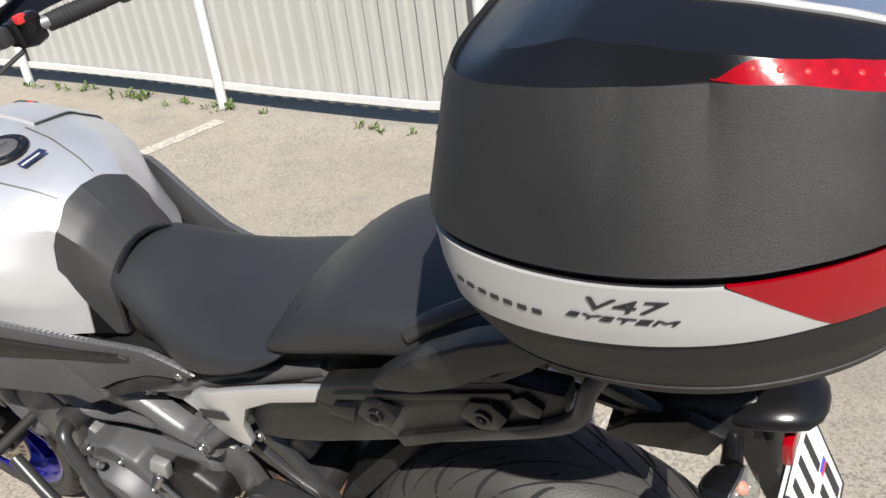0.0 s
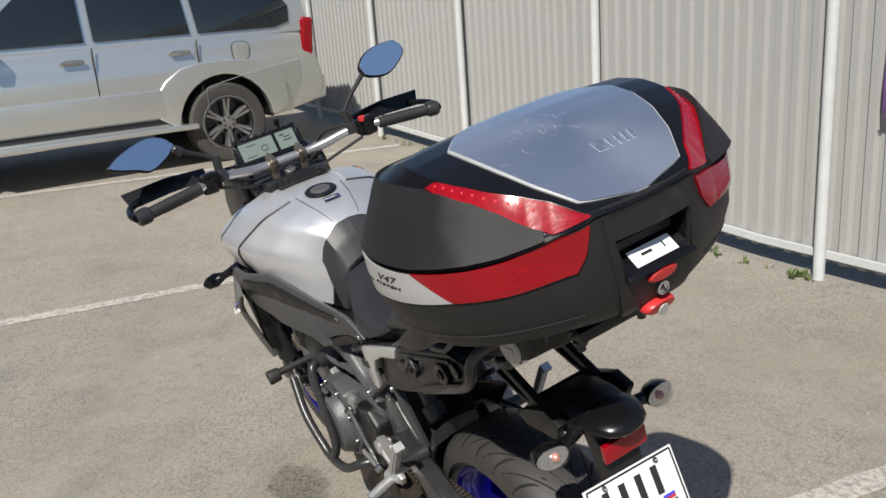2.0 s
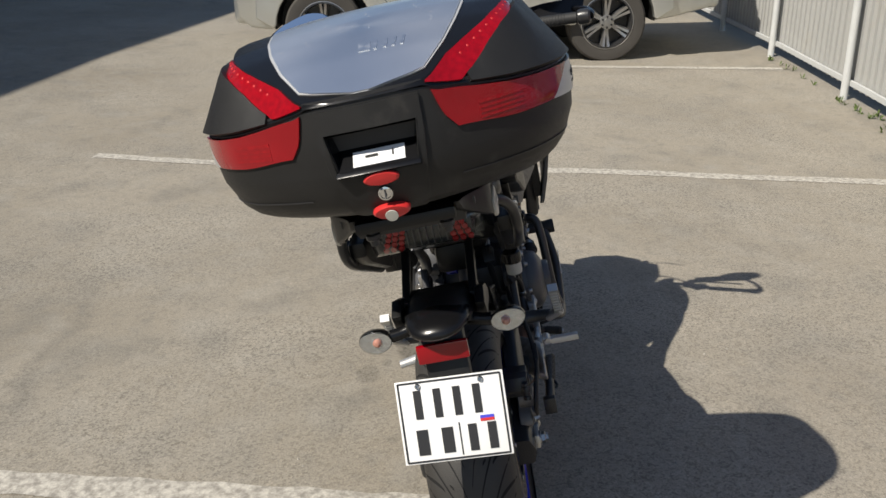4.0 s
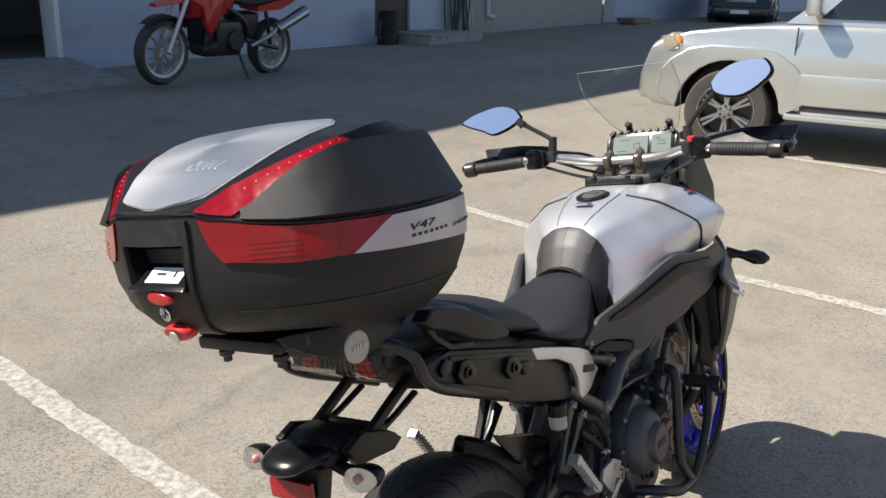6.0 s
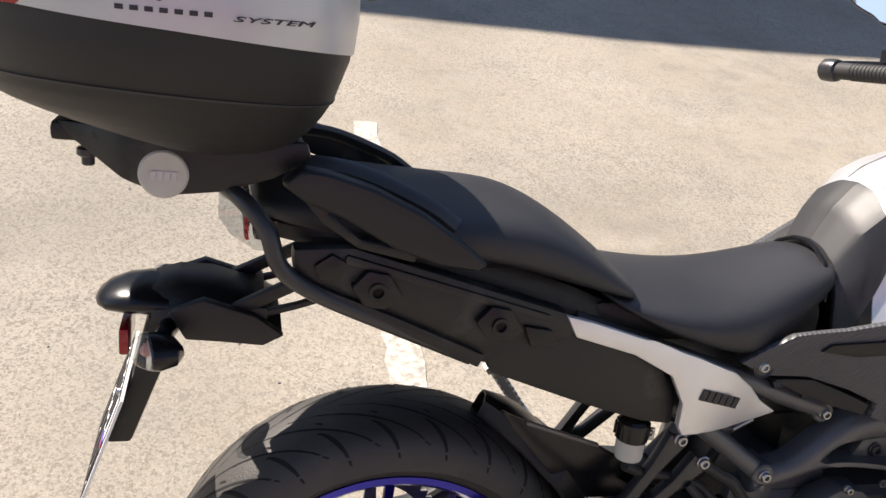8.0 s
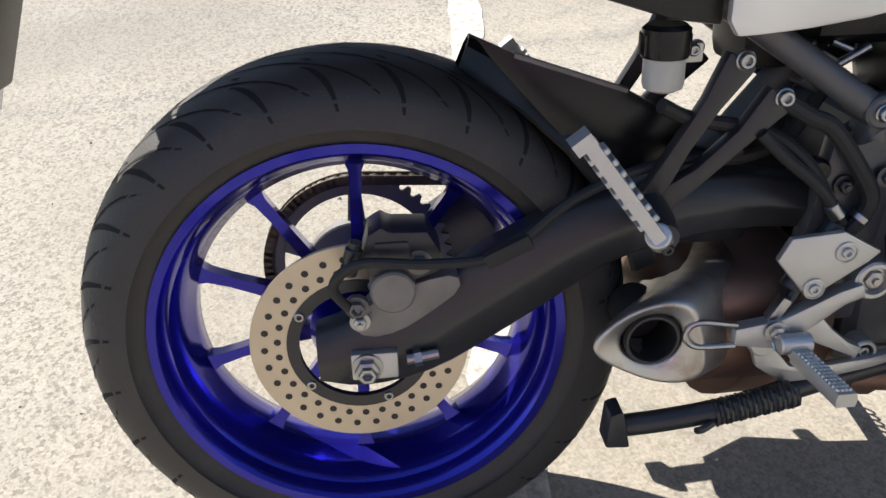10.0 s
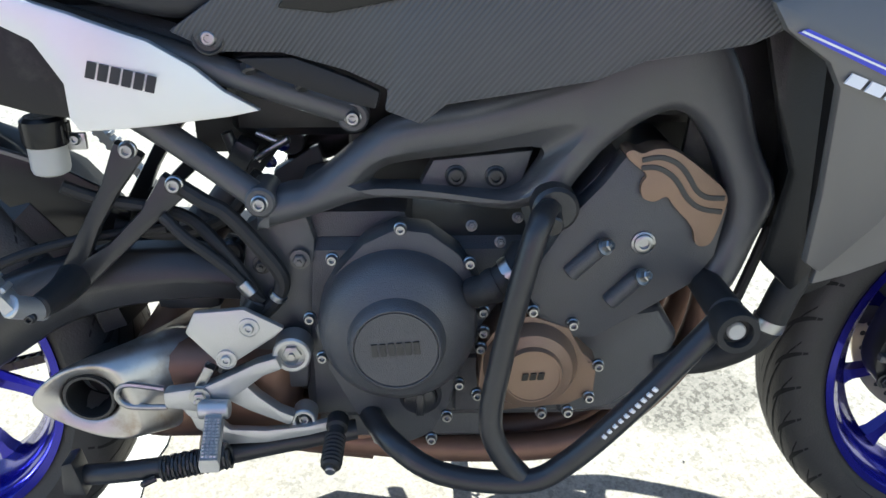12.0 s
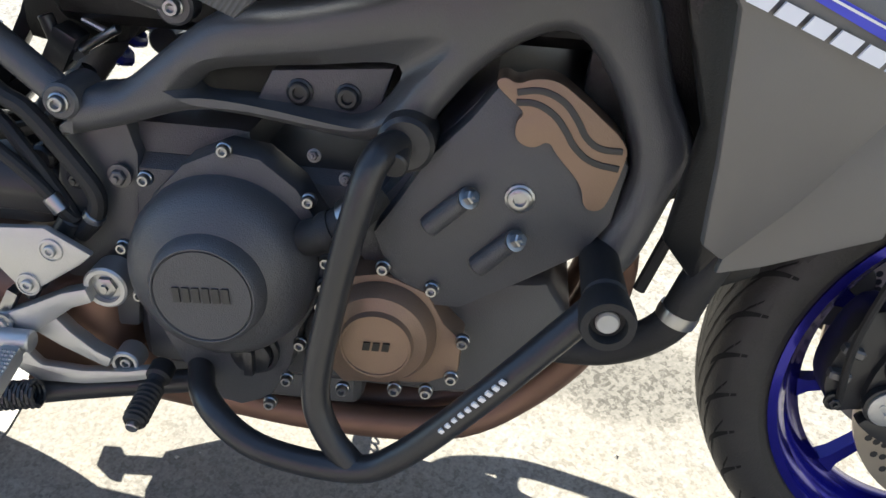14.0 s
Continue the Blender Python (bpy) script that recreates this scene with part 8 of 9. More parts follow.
    part("lettering", letters("V47", 0.050, 0.0098, on_band(0.374 if sg < 0 else 0.430, 1.1560 if sg < 0 else 1.1640)), INK_AND_SHADE, band, "black slanted print", smooth=False)
    part("lettering", letters("SYSTEM", 0.072, 0.0040, on_band(0.466 if sg < 0 else 0.446, 1.1458 if sg < 0 else 1.1555)), INK_AND_SHADE, band, smooth=False)
    pieces("lettering", f(joined(*(row(0.372, 0.452, 7, 1.1476, 1.1512, 0.0, 0.42) if sg < 0 else row(0.462, 0.544, 7, 1.1500, 1.1534, 0.0, 0.42)))), INK_AND_SHADE, band)
# aluminium plate on the lid
outline = [(-0.520, 0.0), (-0.499, 0.086), (-0.45, 0.118), (-0.40, 0.138), (-0.35, 0.149), (-0.303, 0.152), (-0.262, 0.118), (-0.238, 0.06), (-0.232, 0.0)]
px, py = [p[0] for p in outline], [p[1] for p in outline]


def plate_point(u, v):
    x = -0.518 + u * 0.286
    y = v * float(np.interp(x, px, py))
    return Vector((x + 0.012 * 0, y, LID(x) - 0.25 * y * y))


pl = patch(plate_point, (0.003, 0.997), -0.985, 0.985, 40, 24, 0.004, 0.006)
part("lid_plate", pl, ALU_PLATE, lid, "scratched brushed aluminium plate", angle=40)
part("plate_edge", patch(plate_point, (0.001, 0.999), -1.015, 1.015, 40, 24, 0.0018, 0.004), SILVER_BAND, lid, angle=40)
pieces("maker_mark", joined(*[patch(plate_point, (0.25, 0.315), lambda u, a=a: a, lambda u, a=a: a + 0.035, 4, 1, 0.0055, 0.002) for a in (-0.20, -0.32, -0.42, -0.52)], patch(plate_point, (0.25, 0.32), -0.12, 0.02, 4, 2, 0.0050, 0.002)), ALU_PLATE, lid)
rng = random.Random(11)
scr = bmesh.new()
for q in range(60):
    u, v = rng.uniform(0.15, 0.93), rng.uniform(-0.85, 0.85)
    a, ln = rng.uniform(0, 6.28), rng.uniform(0.008, 0.075)
    prev, bend_ = None, rng.uniform(-1.5, 1.5)
    for t in range(5):
        aa = a + bend_ * t / 4
        u2, v2 = u + ln * t / 4 * math.cos(aa), v + ln * 2 * t / 4 * math.sin(aa)
        p = plate_point(min(0.99, max(0.01, u2)), min(0.97, max(-0.97, v2))) + Vector((0, 0, 0.0043))
        d = Vector((-math.sin(aa), math.cos(aa), 0)) * 0.00022
        cur = (scr.verts.new(p - d), scr.verts.new(p + d))
        if prev:
            scr.faces.new((prev[0], prev[1], cur[1], cur[0]))
        prev = cur
tagged(part("scratches", scr, mat("bright_scratch", (0.8, 0.8, 0.82), 0.45, metal=0.6), lid, "fine bright scratches"), kind="stuff")
# the lock panel on its back


def back_point(u, v):
    """The case's back: u to its left, v upward."""
    return base_point(u, v)


part("back_panel", joined(*[patch(back_point, (0, 1), z0, z1, 14, 8, 0.0045, 0.006, u_of_v=(lambda q, e=e: e(q)), away=HEART) for z0, z1, e in (
    (1.022, 1.121, lambda q: (-0.060 - 0.008 * q, 0.060 + 0.008 * q)), (1.172, 1.183, lambda q: (-0.073 - 0.001 * q, 0.073 + 0.001 * q)),
    (1.121, 1.172, lambda q: (-0.068 - 0.005 * q, -0.056 - 0.008 * q)), (1.121, 1.172, lambda q: (0.056 + 0.008 * q, 0.068 + 0.005 * q)))]), BLACK_GRAIN, body, "black lock panel")
part("pocket", loft([[(-0.5275, -0.058, 1.120), (-0.5275, 0.058, 1.120), (-0.5265, 0.066, 1.173), (-0.5265, -0.066, 1.173)], [(-0.4950, -0.054, 1.146), (-0.4950, 0.054, 1.146), (-0.4950, 0.060, 1.171), (-0.4950, -0.060, 1.171)], [(-0.4945, -0.054, 1.146), (-0.4945, 0.054, 1.146), (-0.4945, 0.060, 1.171), (-0.4945, -0.060, 1.171)]], caps=False), BLACK_SATIN, body)
part("pocket_wall", box((-0.4935, 0, 1.158), (0.003, 0.124, 0.030), 0, 1), INK_AND_SHADE, body)
part("handle", prism([(-0.536, 1.1165), (-0.5290, 1.1225), (-0.5245, 1.1215), (-0.5245, 1.112)], -0.060, 0.060, 0.002), BLACK_SATIN, body, "black carrying handle lip")
lab_t = turn(0, -38, 0)
label = part("label", box((-0.5125, -0.002, 1.1330), (0.027, 0.074, 0.0010), 0.0002, 1, turn=lab_t), INK_WHITE, body, "white instruction label")
pieces("label_print", joined(box((-0.5125, 0.008, 1.1349), (0.004, 0.018, 0.001), 0, 1, turn=lab_t), box((-0.5125, -0.022, 1.1349), (0.010, 0.002, 0.001), 0, 1, turn=lab_t)), INK_AND_SHADE, label)
btn = part("release_button", joined(lathe([(0.019, 0), (0.019, 0.006), (0.016, 0.009), (0.001, 0.010)], (-0.522, 0.0, 1.1045), (-1, 0, -0.18), 28)), RED_PRINT, body, "oval red release button")
btn.matrix_basis = Matrix.Translation((0, 0, 1.1045)) @ Matrix.Diagonal((1, 1.35, 0.55, 1)) @ Matrix.Translation((0, 0, -1.1045))
part("lock", joined(lathe([(0.010, 0), (0.0105, 0.007), (0.008, 0.008), (0.0075, 0.006), (0.001, 0.006)], (-0.517, 0.0, 1.082), (-1, 0, -0.2), 24)), CHROME, body, "chrome key lock")
part("key_slot", box((-0.5243, 0, 1.0806), (0.002, 0.0022, 0.011), 0, 1, turn=turn(0, 11, 0)), INK_AND_SHADE, body)
latch = part("red_latch", joined(lathe([(0.021, 0), (0.021, 0.010), (0.018, 0.016), (0.001, 0.018)], (-0.498, 0.0, 1.052), (-1, 0, -0.35), 28)), RED_PRINT, body, "red mounting latch with a pale badge")
latch.matrix_basis = Matrix.Translation((0, 0, 1.052)) @ Matrix.Diagonal((1, 1.3, 0.6, 1)) @ Matrix.Translation((0, 0, -1.052))
part("latch_badge", lathe([(0.0095, 0), (0.009, 0.0012), (0.001, 0.0015)], (-0.5155, 0.0, 1.0455), (-1, 0, -0.35), 24), WHITE_PLASTIC, body)
for y in (-0.12, 0.12):
    part("hinge", box((-0.100, y, 1.182), (0.016, 0.05, 0.026), 0.005), BLACK_MATT, body)
for x, w in ((-0.20, 0.20), (-0.38, 0.16)):
    part("case_foot", box((x, 0.0, 1.004), (0.08, w, 0.02), 0.006), BLACK_MATT, body)
for sg in (-1, 1):
    f = (lambda b: b) if sg > 0 else mirrored
    part("shell_groove", f(patch(base_point, (0.12, TOTAL - 0.06), lambda u: 1.079 - 0.012 * smooth01((u - 0.3) / 0.4), lambda u: 1.081 - 0.012 * smooth01((u - 0.3) / 0.4), 40, 1, 0.0012, 0.003, away=HEART)), INK_AND_SHADE, body)
    part("panel_gap", f(tube([base_point(0.0735 - 0.014 * (1 - q / 8), 1.024 + 0.0195 * q) + Vector((-0.002, 0.0, 0.0)) for q in range(9)], 0.0016, 6)), INK_AND_SHADE, body)

# ---------------------------------------------------------------- vehicles in the yard
CAR_SILVER = mat("champagne_silver_car_paint", (0.62, 0.625, 0.59), 0.30, metal=0.78, vary=0.03, scale=2, coat=0.8, rough_vary=0.0)
CAR_DARK = mat("dark_blue_car_paint", (0.012, 0.014, 0.022), 0.25, metal=0.3, coat=0.6)
CAR_GLASS = mat("tinted_car_glass", (0.012, 0.016, 0.018), 0.04, vary=0.0, coat=0.5, rough_vary=0.0)
HEADLAMP = mat("clear_headlamp_lens", (0.50, 0.44, 0.33), 0.08, metal=0.4, vary=0.45, scale=14, coat=1.0)
HEAD_AMBER = mat("amber_headlamp_corner", (0.60, 0.27, 0.07), 0.1, vary=0.25, scale=14, coat=1.0)
WHEEL_GREY = mat("silver_alloy", (0.36, 0.355, 0.345), 0.32, metal=0.8, vary=0.12)
CAR_TYRE = mat("dusty_car_tyre", (0.055, 0.05, 0.044), 0.85, vary=0.3, scale=8, bump=0.3, bump_scale=60)


def car_wheel(parent, x, y, z, r, side):
    w = new("wheel")
    w.parent = parent
    w.matrix_basis = Matrix.Translation((x, y, z))
    part("tyre", lathe([(r * 0.665, -0.12), (r * 0.80, -0.13), (r * 0.95, -0.125), (r, -0.10), (r, 0.10), (r * 0.95, 0.125), (r * 0.80, 0.13), (r * 0.665, 0.12)], (0, 0, 0), (0, side, 0), 56, close=True), CAR_TYRE, w)
    part("rim", lathe([(r * 0.665, 0.0), (r * 0.665, 0.126), (r * 0.625, 0.128), (r * 0.605, 0.09), (r * 0.585, -0.02), (0.02, -0.03)], (0, 0, 0), (0, side, 0), 48), BLACK_METAL, w)
    for k in range(6):
        for d in (-1, 1):
            a = 2 * math.pi * k / 6 + d * 0.105
            b = loft([[(-w0, side * y1, z), (-w0 * 0.45, side * y0, z), (w0 * 0.45, side * y0, z), (w0, side * y1, z)] for w0, y0, y1, z in ((0.024, 0.100, 0.03, 0.045), (0.024, 0.094, 0.03, r * 0.30), (0.026, 0.104, 0.04, r * 0.50), (0.030, 0.120, 0.05, r * 0.635))])
            bmesh.ops.rotate(b, cent=(0, 0, 0), matrix=Matrix.Rotation(a, 3, "Y"), verts=b.verts)
            part("spoke", b, WHEEL_GREY, w)
    part("rim_lip", lathe([(r * 0.61, 0.10), (r * 0.665, 0.128), (r * 0.685, 0.126), (r * 0.665, 0.10)], (0, 0, 0), (0, side, 0), 56, close=True), WHEEL_GREY, w)
    part("centre_cap", lathe([(0.07, 0.09), (0.07, 0.112), (0.035, 0.114), (0.033, 0.12), (0.001, 0.122)], (0, 0, 0), (0, side, 0), 30), WHEEL_GREY, w)
    for k in range(6):
        a = 2 * math.pi * k / 6
        part("wheel_nut", lathe([(0.012, 0), (0.010, 0.012), (0.001, 0.013)], (0.052 * math.sin(a), side * 0.112, 0.052 * math.cos(a)), (0, side, 0), 8), BLACK_METAL, w)


def arc(cx, cz, r, a0, a1, n=14):
    return [(cx + r * math.cos(radians(a0 + (a1 - a0) * i / n)), cz + r * math.sin(radians(a0 + (a1 - a0) * i / n))) for i in range(n + 1)]


def off_roader(name, m, paint, label, group=""):
    car = thing(name, label, "car", m, group)
    wr, fw, rw = 0.385, 1.395, -1.395
    hull = [(-2.46, 0.50), (-2.50, 0.62), (-2.49, 0.78), (-2.44, 0.95), (-2.43, 1.14), (-2.38, 1.22), (-1.0, 1.22), (0.6, 1.205), (1.02, 1.19), (1.35, 1.16), (1.80, 1.10), (2.05, 1.03), (2.17, 0.94), (2.22, 0.80), (2.26, 0.66), (2.24, 0.50), (2.12, 0.40), (1.95, 0.38)]
    hull += arc(fw, 0.385, 0.475, 0, 180)[0:] + [(0.85, 0.42), (-0.85, 0.42)] + arc(rw, 0.385, 0.485, 0, 180) + [(-2.1, 0.42)]
    body_ = prism(hull, -0.93, 0.93, 0.05, 4)
    for axis, cuts in ((2, (0.55, 0.68, 0.80, 0.90, 0.97, 1.02, 1.08, 1.15)), (0, np.arange(-2.2, 2.1, 0.3))):
        for c in cuts:
            at, no = [0, 0, 0], [0, 0, 0]
            at[axis], no[axis] = float(c), 1
            bmesh.ops.bisect_plane(body_, geom=body_.verts[:] + body_.edges[:] + body_.faces[:], plane_co=at, plane_no=no)
    side = interp([0.38, 0.55, 0.68, 0.80, 0.90, 0.97, 1.02, 1.08, 1.15, 1.22], [0.955, 0.982, 0.998, 1.0, 0.996, 0.990, 0.972, 0.966, 0.956, 0.925])
    for v in body_.verts:
        v.co.y *= side(v.co.z)
        e = max(0.0, abs(v.co.x + 0.1) - 1.6)
        v.co.y *= 1 - 0.11 * e * e
    part("body", body_, paint, car, "champagne silver car body" if paint is CAR_SILVER else "", angle=40)
    cab = loft([[(x, y, z) for x, y in ((x0, -w), (x1, -w), (x1, w), (x0, w))] for x0, x1, w, z in ((-2.41, 0.98, 0.86, 1.20), (-2.36, 0.62, 0.80, 1.50), (-2.26, 0.30, 0.735, 1.80), (-2.15, 0.15, 0.68, 1.88))])
    part("cabin", bevelled(cab, 0.05, 3), paint, car, angle=40)
    for s in (-1, 1):
        yy = lambda z: s * (0.865 - (z - 1.20) * 0.20 + 0.012)
        for outl in ([(0.70, 1.255), (0.42, 1.56), (0.25, 1.70), (-0.20, 1.70), (-0.20, 1.255)], [(-0.28, 1.255), (-0.28, 1.70), (-1.12, 1.70), (-1.16, 1.255)], [(-1.24, 1.255), (-1.20, 1.70), (-2.05, 1.68), (-2.20, 1.45), (-2.18, 1.30), (-2.02, 1.255)]):
            wnd = prism(outl, -0.006, 0.006, 0.004)
            for v in wnd.verts:
                v.co.y += yy(v.co.z)
            part("side_window", wnd, CAR_GLASS, car)
        for x in (-0.24, -1.19):
            part("door_gap", box((x, s * 0.925, 0.84), (0.012, 0.012, 0.72), 0.002), INK_AND_SHADE, car)
        part("door_gap", box((0.86, s * 0.918, 0.84), (0.012, 0.012, 0.66), 0.002), INK_AND_SHADE, car)
        for x in (-0.06, -1.02):
            part("door_handle", joined(box((x, s * 0.928, 1.09), (0.20, 0.03, 0.035), 0.012, 3), box((x, s * 0.905, 1.09), (0.13, 0.02, 0.05), 0.008)), WHEEL_GREY, car)
        part("flap_gap", prism([(-1.62 + 0.088 * math.copysign(abs(math.cos(q)) ** 0.5, math.cos(q)), 1.06 + 0.088 * math.copysign(abs(math.sin(q)) ** 0.5, math.sin(q))) for q in np.linspace(0.05, 6.20, 28)], s * 0.912 - 0.006, s * 0.912 + 0.006, 0.001), INK_AND_SHADE, car)
        part("fuel_flap", prism([(-1.62 + 0.083 * math.copysign(abs(math.cos(q)) ** 0.5, math.cos(q)), 1.06 + 0.083 * math.copysign(abs(math.sin(q)) ** 0.5, math.sin(q))) for q in np.linspace(0.05, 6.20, 28)], s * 0.914 - 0.007, s * 0.914 + 0.007, 0.002), paint, car)
        for cx in (fw, rw):
            fl = prism([(cx + 0.66, 0.50), (cx + 0.64, 0.74), (cx + 0.56, 0.84), (cx + 0.40, 0.945), (cx + 0.20, 0.985), (cx - 0.20, 0.985), (cx - 0.40, 0.945), (cx - 0.56, 0.84), (cx - 0.64, 0.74), (cx - 0.66, 0.50), (cx - 0.50, 0.40)] + arc(cx, 0.385, 0.470, 176, 4) + [(cx + 0.50, 0.40)], min(s * 0.86, s * 0.955), max(s * 0.86, s * 0.955), 0.045, 4)
            part("wheel_arch", fl, paint, car, angle=50)
            part("wheel_well", joined(prism(arc(cx, 0.385, 0.486, 0, 180) + arc(cx, 0.385, 0.472, 180, 0), min(s * 0.50, s * 0.90), max(s * 0.50, s * 0.90), 0.0), prism(arc(cx, 0.385, 0.48, 0, 180), min(s * 0.50, s * 0.53), max(s * 0.50, s * 0.53), 0.0)), BLACK_MATT, car)
            car_wheel(car, cx, s * 0.83, wr, wr, s)
        part("lower_cladding", box((0.0, s * 0.915, 0.64), (1.62, 0.085, 0.27), 0.028, 3), paint, car)
        part("side_step", joined(box((-0.1, s * 0.95, 0.40), (1.95, 0.16, 0.05), 0.02, 3), box((-0.1, s * 0.90, 0.46), (1.7, 0.04, 0.08), 0.01)), paint, car)
        # black strip stands in for the shade beneath the sill
        part("sill_shadow", box((-0.1, s * 0.90, 0.47), (1.72, 0.06, 0.05), 0.005), INK_AND_SHADE, car)
        part("door_mirror", joined(box((0.74, s * 1.02, 1.36), (0.12, 0.22, 0.17), 0.04, 4), box((0.72, s * 0.92, 1.30), (0.08, 0.14, 0.05), 0.015)), paint, car)
        lamp = part("head_lamp", box((2.005, s * 0.79, 0.950), (0.30, 0.22, 0.18), 0.075, 5, turn=turn(0, 28, -s * 24)), HEADLAMP, car, "clear headlamp with an amber corner")
        part("amber_corner", box((1.93, s * 0.815, 0.985), (0.18, 0.19, 0.13), 0.06, 5, turn=turn(0, 28, -s * 20)), HEAD_AMBER, lamp)
        part("fog_lamp", lathe([(0.06, 0), (0.05, 0.02), (0.001, 0.03)], (2.22, s * 0.70, 0.66), (1, 0, 0), 24), HEADLAMP, car)
        part("tail_lamp", box((-2.36, s * 0.79, 1.12), (0.14, 0.17, 0.42), 0.04, 4, turn=turn(0, -6, 0)), LAMP_RED_DARK, car)
    part("front_bumper", joined(box((2.16, 0, 0.58), (0.26, 1.62, 0.30), 0.08, 4)), paint, car, angle=40)
    part("rear_bumper", joined(box((-2.40, 0, 0.62), (0.28, 1.70, 0.26), 0.07, 4)), paint, car, angle=40)
    part("grille", joined(box((2.17, 0, 0.93), (0.08, 0.86, 0.20), 0.03), *[box((2.215, 0, 0.87 + 0.045 * k), (0.02, 0.82, 0.018), 0.004) for k in range(4)]), STEEL, car)
    part("number_plate", box((2.30, 0, 0.58), (0.012, 0.52, 0.11), 0.003), WHITE_PAINT, car)
    return car


CARS = Matrix.Translation((7.90, 0.30, 0.075)) @ Matrix.Rotation(radians(94.5), 4, "Z")
off_roader("off_roader", CARS, CAR_SILVER, "champagne silver off-road car parked side-on in the sun")
off_roader("off_roader", Matrix.Translation((27.5, 7.4, 0.42)) @ Matrix.Rotation(radians(192), 4, "Z"), CAR_DARK, "dark blue off-road car parked in the building's shade")


def parked_bike(name, m, paint, label, boxed):
    b = thing(name, label, "motorcycle", m)
    for cx, r, tw in ((1.50, 0.325, 0.11), (0.0, 0.31, 0.14)):
        w = new("wheel")
        w.parent = b
        w.matrix_basis = Matrix.Translation((cx, 0, r))
        part("tyre", lathe([(r * 0.74, -tw * 0.4), (r * 0.88, -tw * 0.5), (r, 0), (r * 0.88, tw * 0.5), (r * 0.74, tw * 0.4)], (0, 0, 0), (0, 1, 0), 48, close=True), TYRE, w)
        part("rim", lathe([(r * 0.76, -tw * 0.42), (r * 0.76, tw * 0.42), (r * 0.68, tw * 0.3), (r * 0.68, -tw * 0.3)], (0, 0, 0), (0, 1, 0), 48, close=True), ALU, w)
        for k in range(10):
            a = 2 * math.pi * k / 10
            part("spoke", rod((0.03 * math.sin(a), 0, 0.03 * math.cos(a)), (r * 0.70 * math.sin(a + 0.1), 0, r * 0.70 * math.cos(a + 0.1)), 0.012, seg=8), ALU, w)
        part("brake_disc", lathe([(r * 0.28, -0.003), (r * 0.45, -0.003), (r * 0.45, 0.003), (r * 0.28, 0.003)], (0, 0.06, 0), (0, 1, 0), 32, close=True), STEEL, w)
    for s in (-1, 1):
        part("fork_leg", rod((1.50, s * 0.09, 0.325), (1.22, s * 0.09, 0.98), 0.024, seg=14), ALU, b)
        part("indicator", tube([(1.25, s * 0.1, 0.95), (1.25, s * 0.2, 0.95)], 0.02, 10), BLACK_MATT, b)
        part("mirror", joined(tube([(1.05, s * 0.25, 1.10), (1.04, s * 0.3, 1.25)], 0.008, 8), box((1.03, s * 0.33, 1.30), (0.03, 0.14, 0.09), 0.02, 3)), BLACK_MATT, b)
    part("tank", loft([[(x, -w, z0), (x, -w, z1 - 0.06), (x, -w * 0.5, z1), (x, w * 0.5, z1), (x, w, z1 - 0.06), (x, w, z0)] for x, w, z0, z1 in ((0.62, 0.10, 0.72, 0.86), (0.75, 0.16, 0.64, 0.97), (0.95, 0.19, 0.60, 1.02), (1.10, 0.17, 0.58, 0.98), (1.25, 0.13, 0.62, 0.90))]), paint, b, level=1, angle=60)
    part("cowl", loft([[(x, -w, z0), (x, -w * 0.9, z1), (x, w * 0.9, z1), (x, w, z0)] for x, w, z0, z1 in ((1.08, 0.16, 0.86, 1.02), (1.25, 0.15, 0.82, 1.12), (1.42, 0.08, 0.80, 0.98))]), paint, b, level=1, angle=60)
    part("beak", loft([[(1.25, -0.08, 0.80), (1.25, 0.08, 0.80), (1.25, 0.07, 0.86), (1.25, -0.07, 0.86)], [(1.62, -0.05, 0.74), (1.62, 0.05, 0.74), (1.62, 0.04, 0.77), (1.62, -0.04, 0.77)]]), paint, b)
    part("screen", loft([[(1.30, -0.13, 1.02), (1.30, 0.13, 1.02), (1.295, 0.13, 1.02), (1.295, -0.13, 1.02)], [(1.14, -0.10, 1.26), (1.14, 0.10, 1.26), (1.135, 0.10, 1.26), (1.135, -0.10, 1.26)]]), SCREEN, b)
    for s in (-1, 1):
        shroud = prism([(1.34, 0.93), (1.18, 1.03), (1.00, 0.99), (0.90, 0.88), (0.93, 0.70), (1.00, 0.56), (1.07, 0.50), (1.12, 0.58), (1.15, 0.74), (1.30, 0.84)], min(s * 0.15, s * 0.20), max(s * 0.15, s * 0.20), 0.015, 3)
        part("side_fairing", bent(shroud, lambda x, z, s=s: -s * 0.10 * smooth01((x - 1.05) / 0.3)), paint, b, angle=50)
        part("hand_guard", box((1.03, s * 0.33, 1.10), (0.09, 0.15, 0.05), 0.02, 3), BLACK_MATT, b)
        part("rear_shock", rod((0.12, s * 0.12, 0.36), (0.22, s * 0.12, 0.70), 0.022, seg=12), BLACK_METAL, b)
    part("head_lamp", loft([[(x, w * math.cos(q), z + h * math.sin(q)) for q in [2 * math.pi * k / 20 for k in range(20)]] for x, z, w, h in ((1.36, 0.95, 0.085, 0.075), (1.42, 0.96, 0.095, 0.080), (1.46, 0.955, 0.085, 0.070), (1.475, 0.95, 0.05, 0.04))]), CHROME, b, "round bright headlamp", angle=50)
    part("lower_engine", joined(box((0.80, 0, 0.34), (0.52, 0.24, 0.16), 0.05, 3), box((1.02, 0, 0.50), (0.12, 0.26, 0.26), 0.03), box((0.45, 0, 0.56), (0.34, 0.20, 0.26), 0.05, 3)), BLACK_MATT, b)
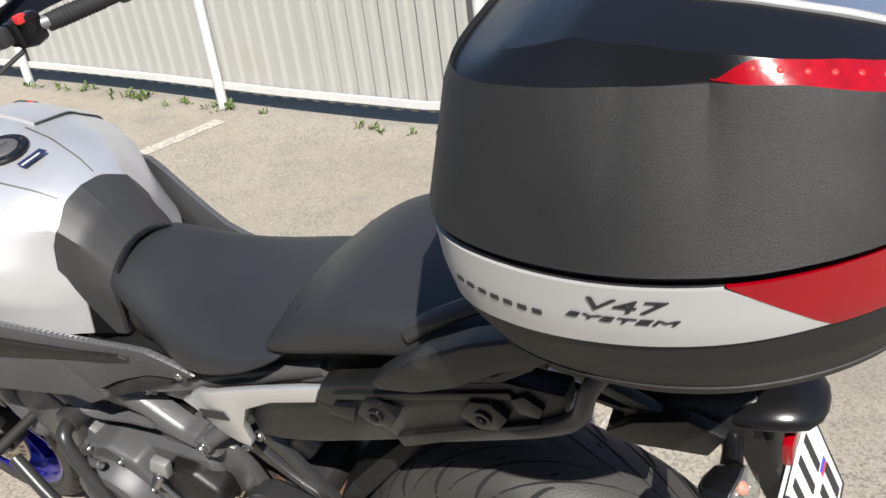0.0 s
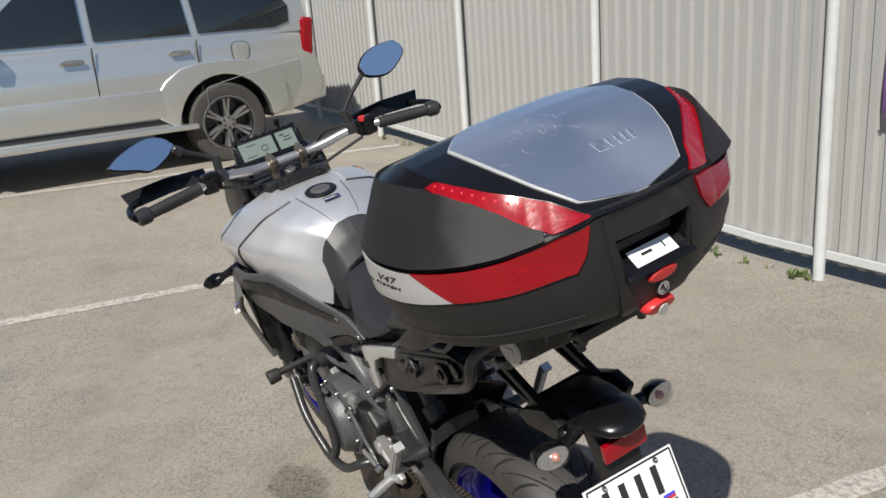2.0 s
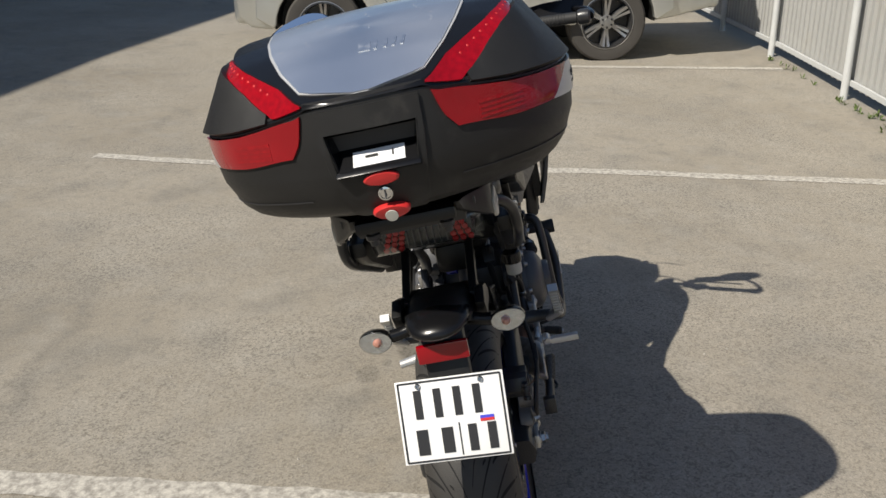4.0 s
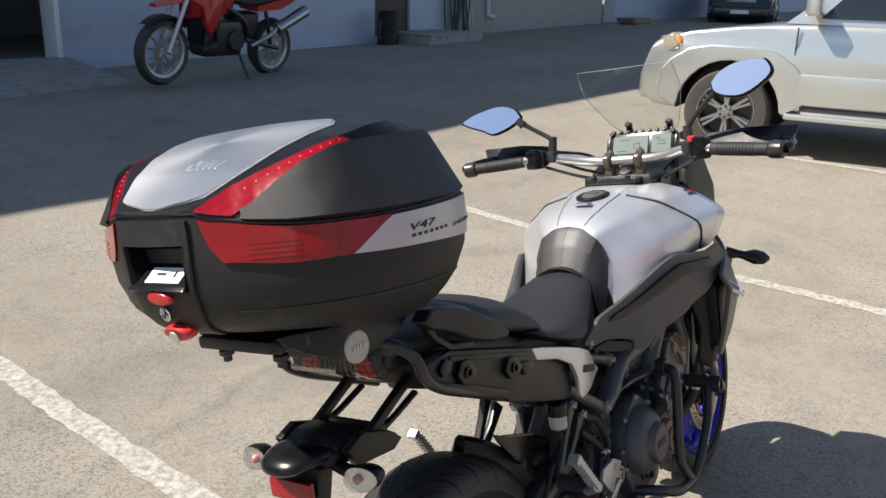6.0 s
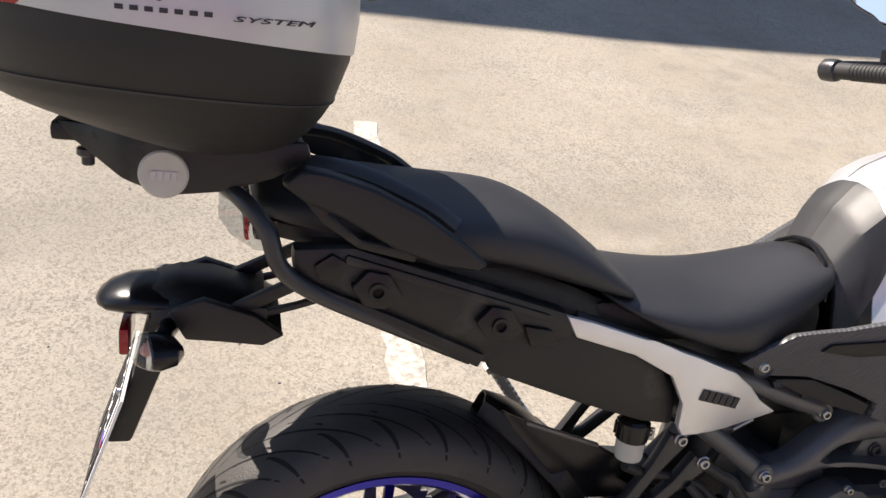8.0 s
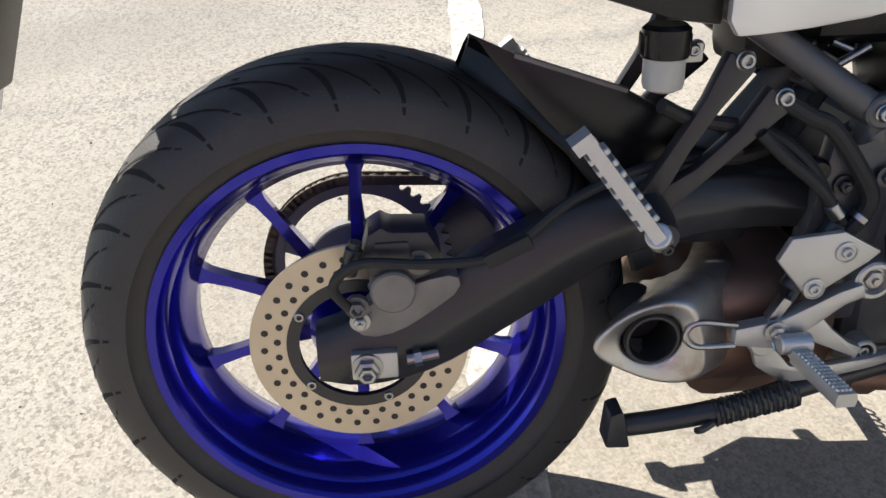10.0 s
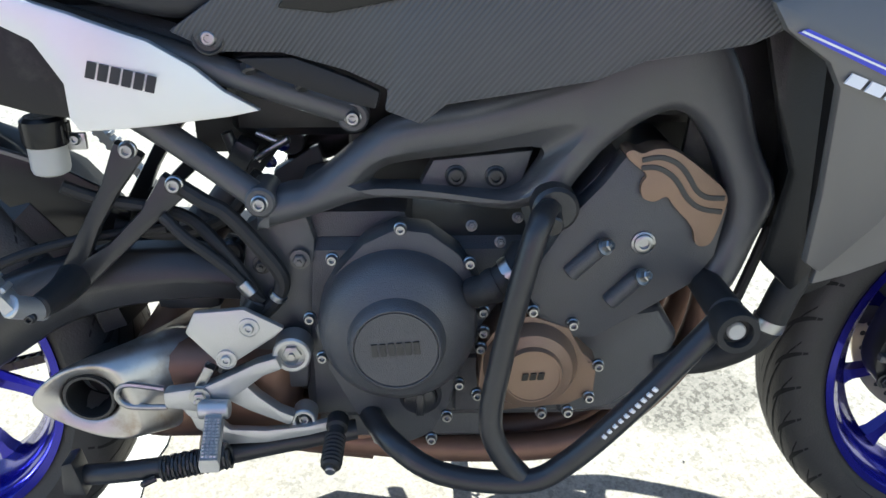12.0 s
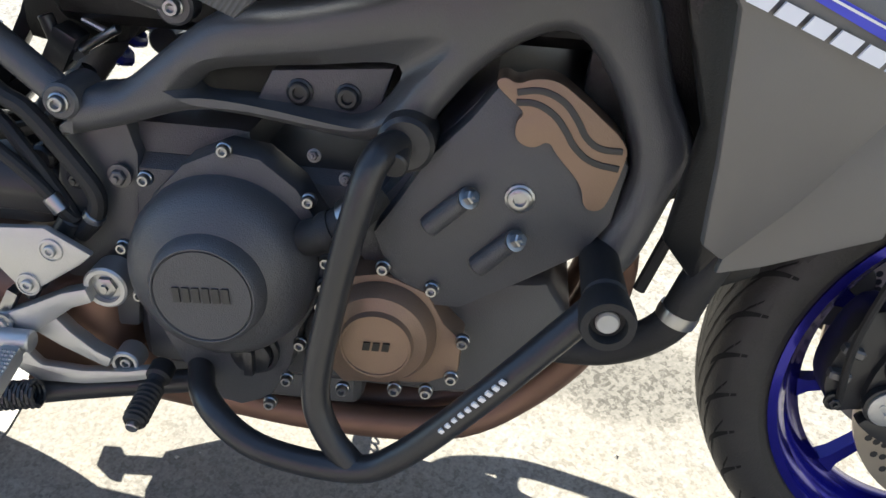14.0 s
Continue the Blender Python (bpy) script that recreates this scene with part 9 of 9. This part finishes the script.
    part("seat", loft([[(x, -w, z - 0.08), (x, -w, z - 0.02), (x, -w * 0.6, z), (x, w * 0.6, z), (x, w, z - 0.02), (x, w, z - 0.08)] for x, w, z in ((-0.20, 0.09, 0.90), (0.05, 0.13, 0.88), (0.28, 0.14, 0.83), (0.50, 0.13, 0.81), (0.68, 0.09, 0.87))]), VINYL, b, level=1, angle=60)
    part("tail_panel", loft([[(x, -w, z0), (x, -w, z1), (x, w, z1), (x, w, z0)] for x, w, z0, z1 in ((-0.28, 0.08, 0.80, 0.86), (0.0, 0.13, 0.72, 0.82), (0.35, 0.13, 0.70, 0.76))]), paint, b)
    part("engine", joined(box((0.72, 0, 0.48), (0.36, 0.26, 0.28), 0.05, 3), rod((0.66, -0.17, 0.42), (0.66, 0.17, 0.42), 0.11, seg=26), box((0.90, 0, 0.60), (0.18, 0.22, 0.20), 0.03), box((0.95, 0, 0.34), (0.25, 0.22, 0.10), 0.03)), BLACK_METAL, b)
    part("frame", joined(*[tube([(0.45, s * 0.13, 0.45), (0.62, s * 0.14, 0.66), (1.15, s * 0.08, 0.90)], 0.024, 12) for s in (-1, 1)], *[tube([(0.0, s * 0.11, 0.31), (0.25, s * 0.12, 0.36), (0.5, s * 0.11, 0.42)], 0.026, 12) for s in (-1, 1)]), BLACK_METAL, b)
    part("muffler", joined(tube([(0.45, 0.15, 0.36), (0.25, 0.19, 0.45), (0.10, 0.20, 0.55)], 0.024, 12), rod((0.12, 0.20, 0.53), (-0.32, 0.21, 0.72), 0.058, 0.066, 24)), STEEL, b, "bright steel muffler")
    part("handlebar", joined(tube([(0.98, -0.38, 1.06), (1.08, -0.2, 1.10), (1.12, 0, 1.08), (1.08, 0.2, 1.10), (0.98, 0.38, 1.06)], 0.014, 10), *[rod((0.99, s * 0.27, 1.07), (0.965, s * 0.40, 1.055), 0.02) for s in (-1, 1)]), BLACK_METAL, b)
    part("side_stand", joined(tube([(0.60, 0.13, 0.28), (0.55, 0.25, 0.02)], 0.014, 8), box((0.55, 0.26, 0.006), (0.06, 0.05, 0.012), 0.003)), BLACK_METAL, b)
    part("mudguard", loft([[Vector((1.50 + 0.35 * math.sin(a), y, 0.325 + 0.35 * math.cos(a) - dz)) for y, dz in ((-0.06, 0.03), (-0.04, 0), (0.04, 0), (0.06, 0.03), (0.04, 0.006), (-0.04, 0.006))] for a in [radians(v) for v in range(-50, 41, 15)]]), BLACK_MATT, b)
    if boxed:
        part("rear_rack", tube([(-0.05, 0.1, 0.92), (-0.30, 0.1, 0.94), (-0.30, -0.1, 0.94), (-0.05, -0.1, 0.92)], 0.01, 8, straight=True), BLACK_METAL, b)
    return b


red_paint = mat("red_motorcycle_paint", (0.40, 0.010, 0.014), 0.22, coat=0.7, vary=0.1)
grey_paint = mat("black_motorcycle_paint", (0.02, 0.02, 0.022), 0.25, coat=0.5)
RB = Matrix.Translation((6.60, 7.38, ground_z(5.8, 7.32))) @ Matrix.Rotation(radians(184), 4, "Z") @ Matrix.Rotation(radians(-7), 4, "X")
RB = RB @ Matrix.Scale(1.15, 4)
parked_bike("motorcycle", RB, red_paint, "red adventure motorcycle with silver wheels parked by the wall", True)
rbox = part("top_case", joined(box((-0.20, 0, 1.09), (0.38, 0.40, 0.27), 0.09, 5), box((-0.20, 0, 1.075), (0.39, 0.41, 0.02), 0.006), box((-0.20, 0, 0.952), (0.24, 0.24, 0.02), 0.005)), BLACK_GLOSS, None)
rbox.matrix_basis = RB
tagged(rbox, "small rounded black top case on the red motorcycle's rack", "luggage case")
BB = Matrix.Translation((1.32, 7.62, ground_z(1, 7.6))) @ Matrix.Rotation(radians(183), 4, "Z") @ Matrix.Rotation(radians(-7), 4, "X")
BB = BB @ Matrix.Scale(1.10, 4)
parked_bike("motorcycle", BB, grey_paint, "black motorcycle with a bright muffler parked by the wall", False)
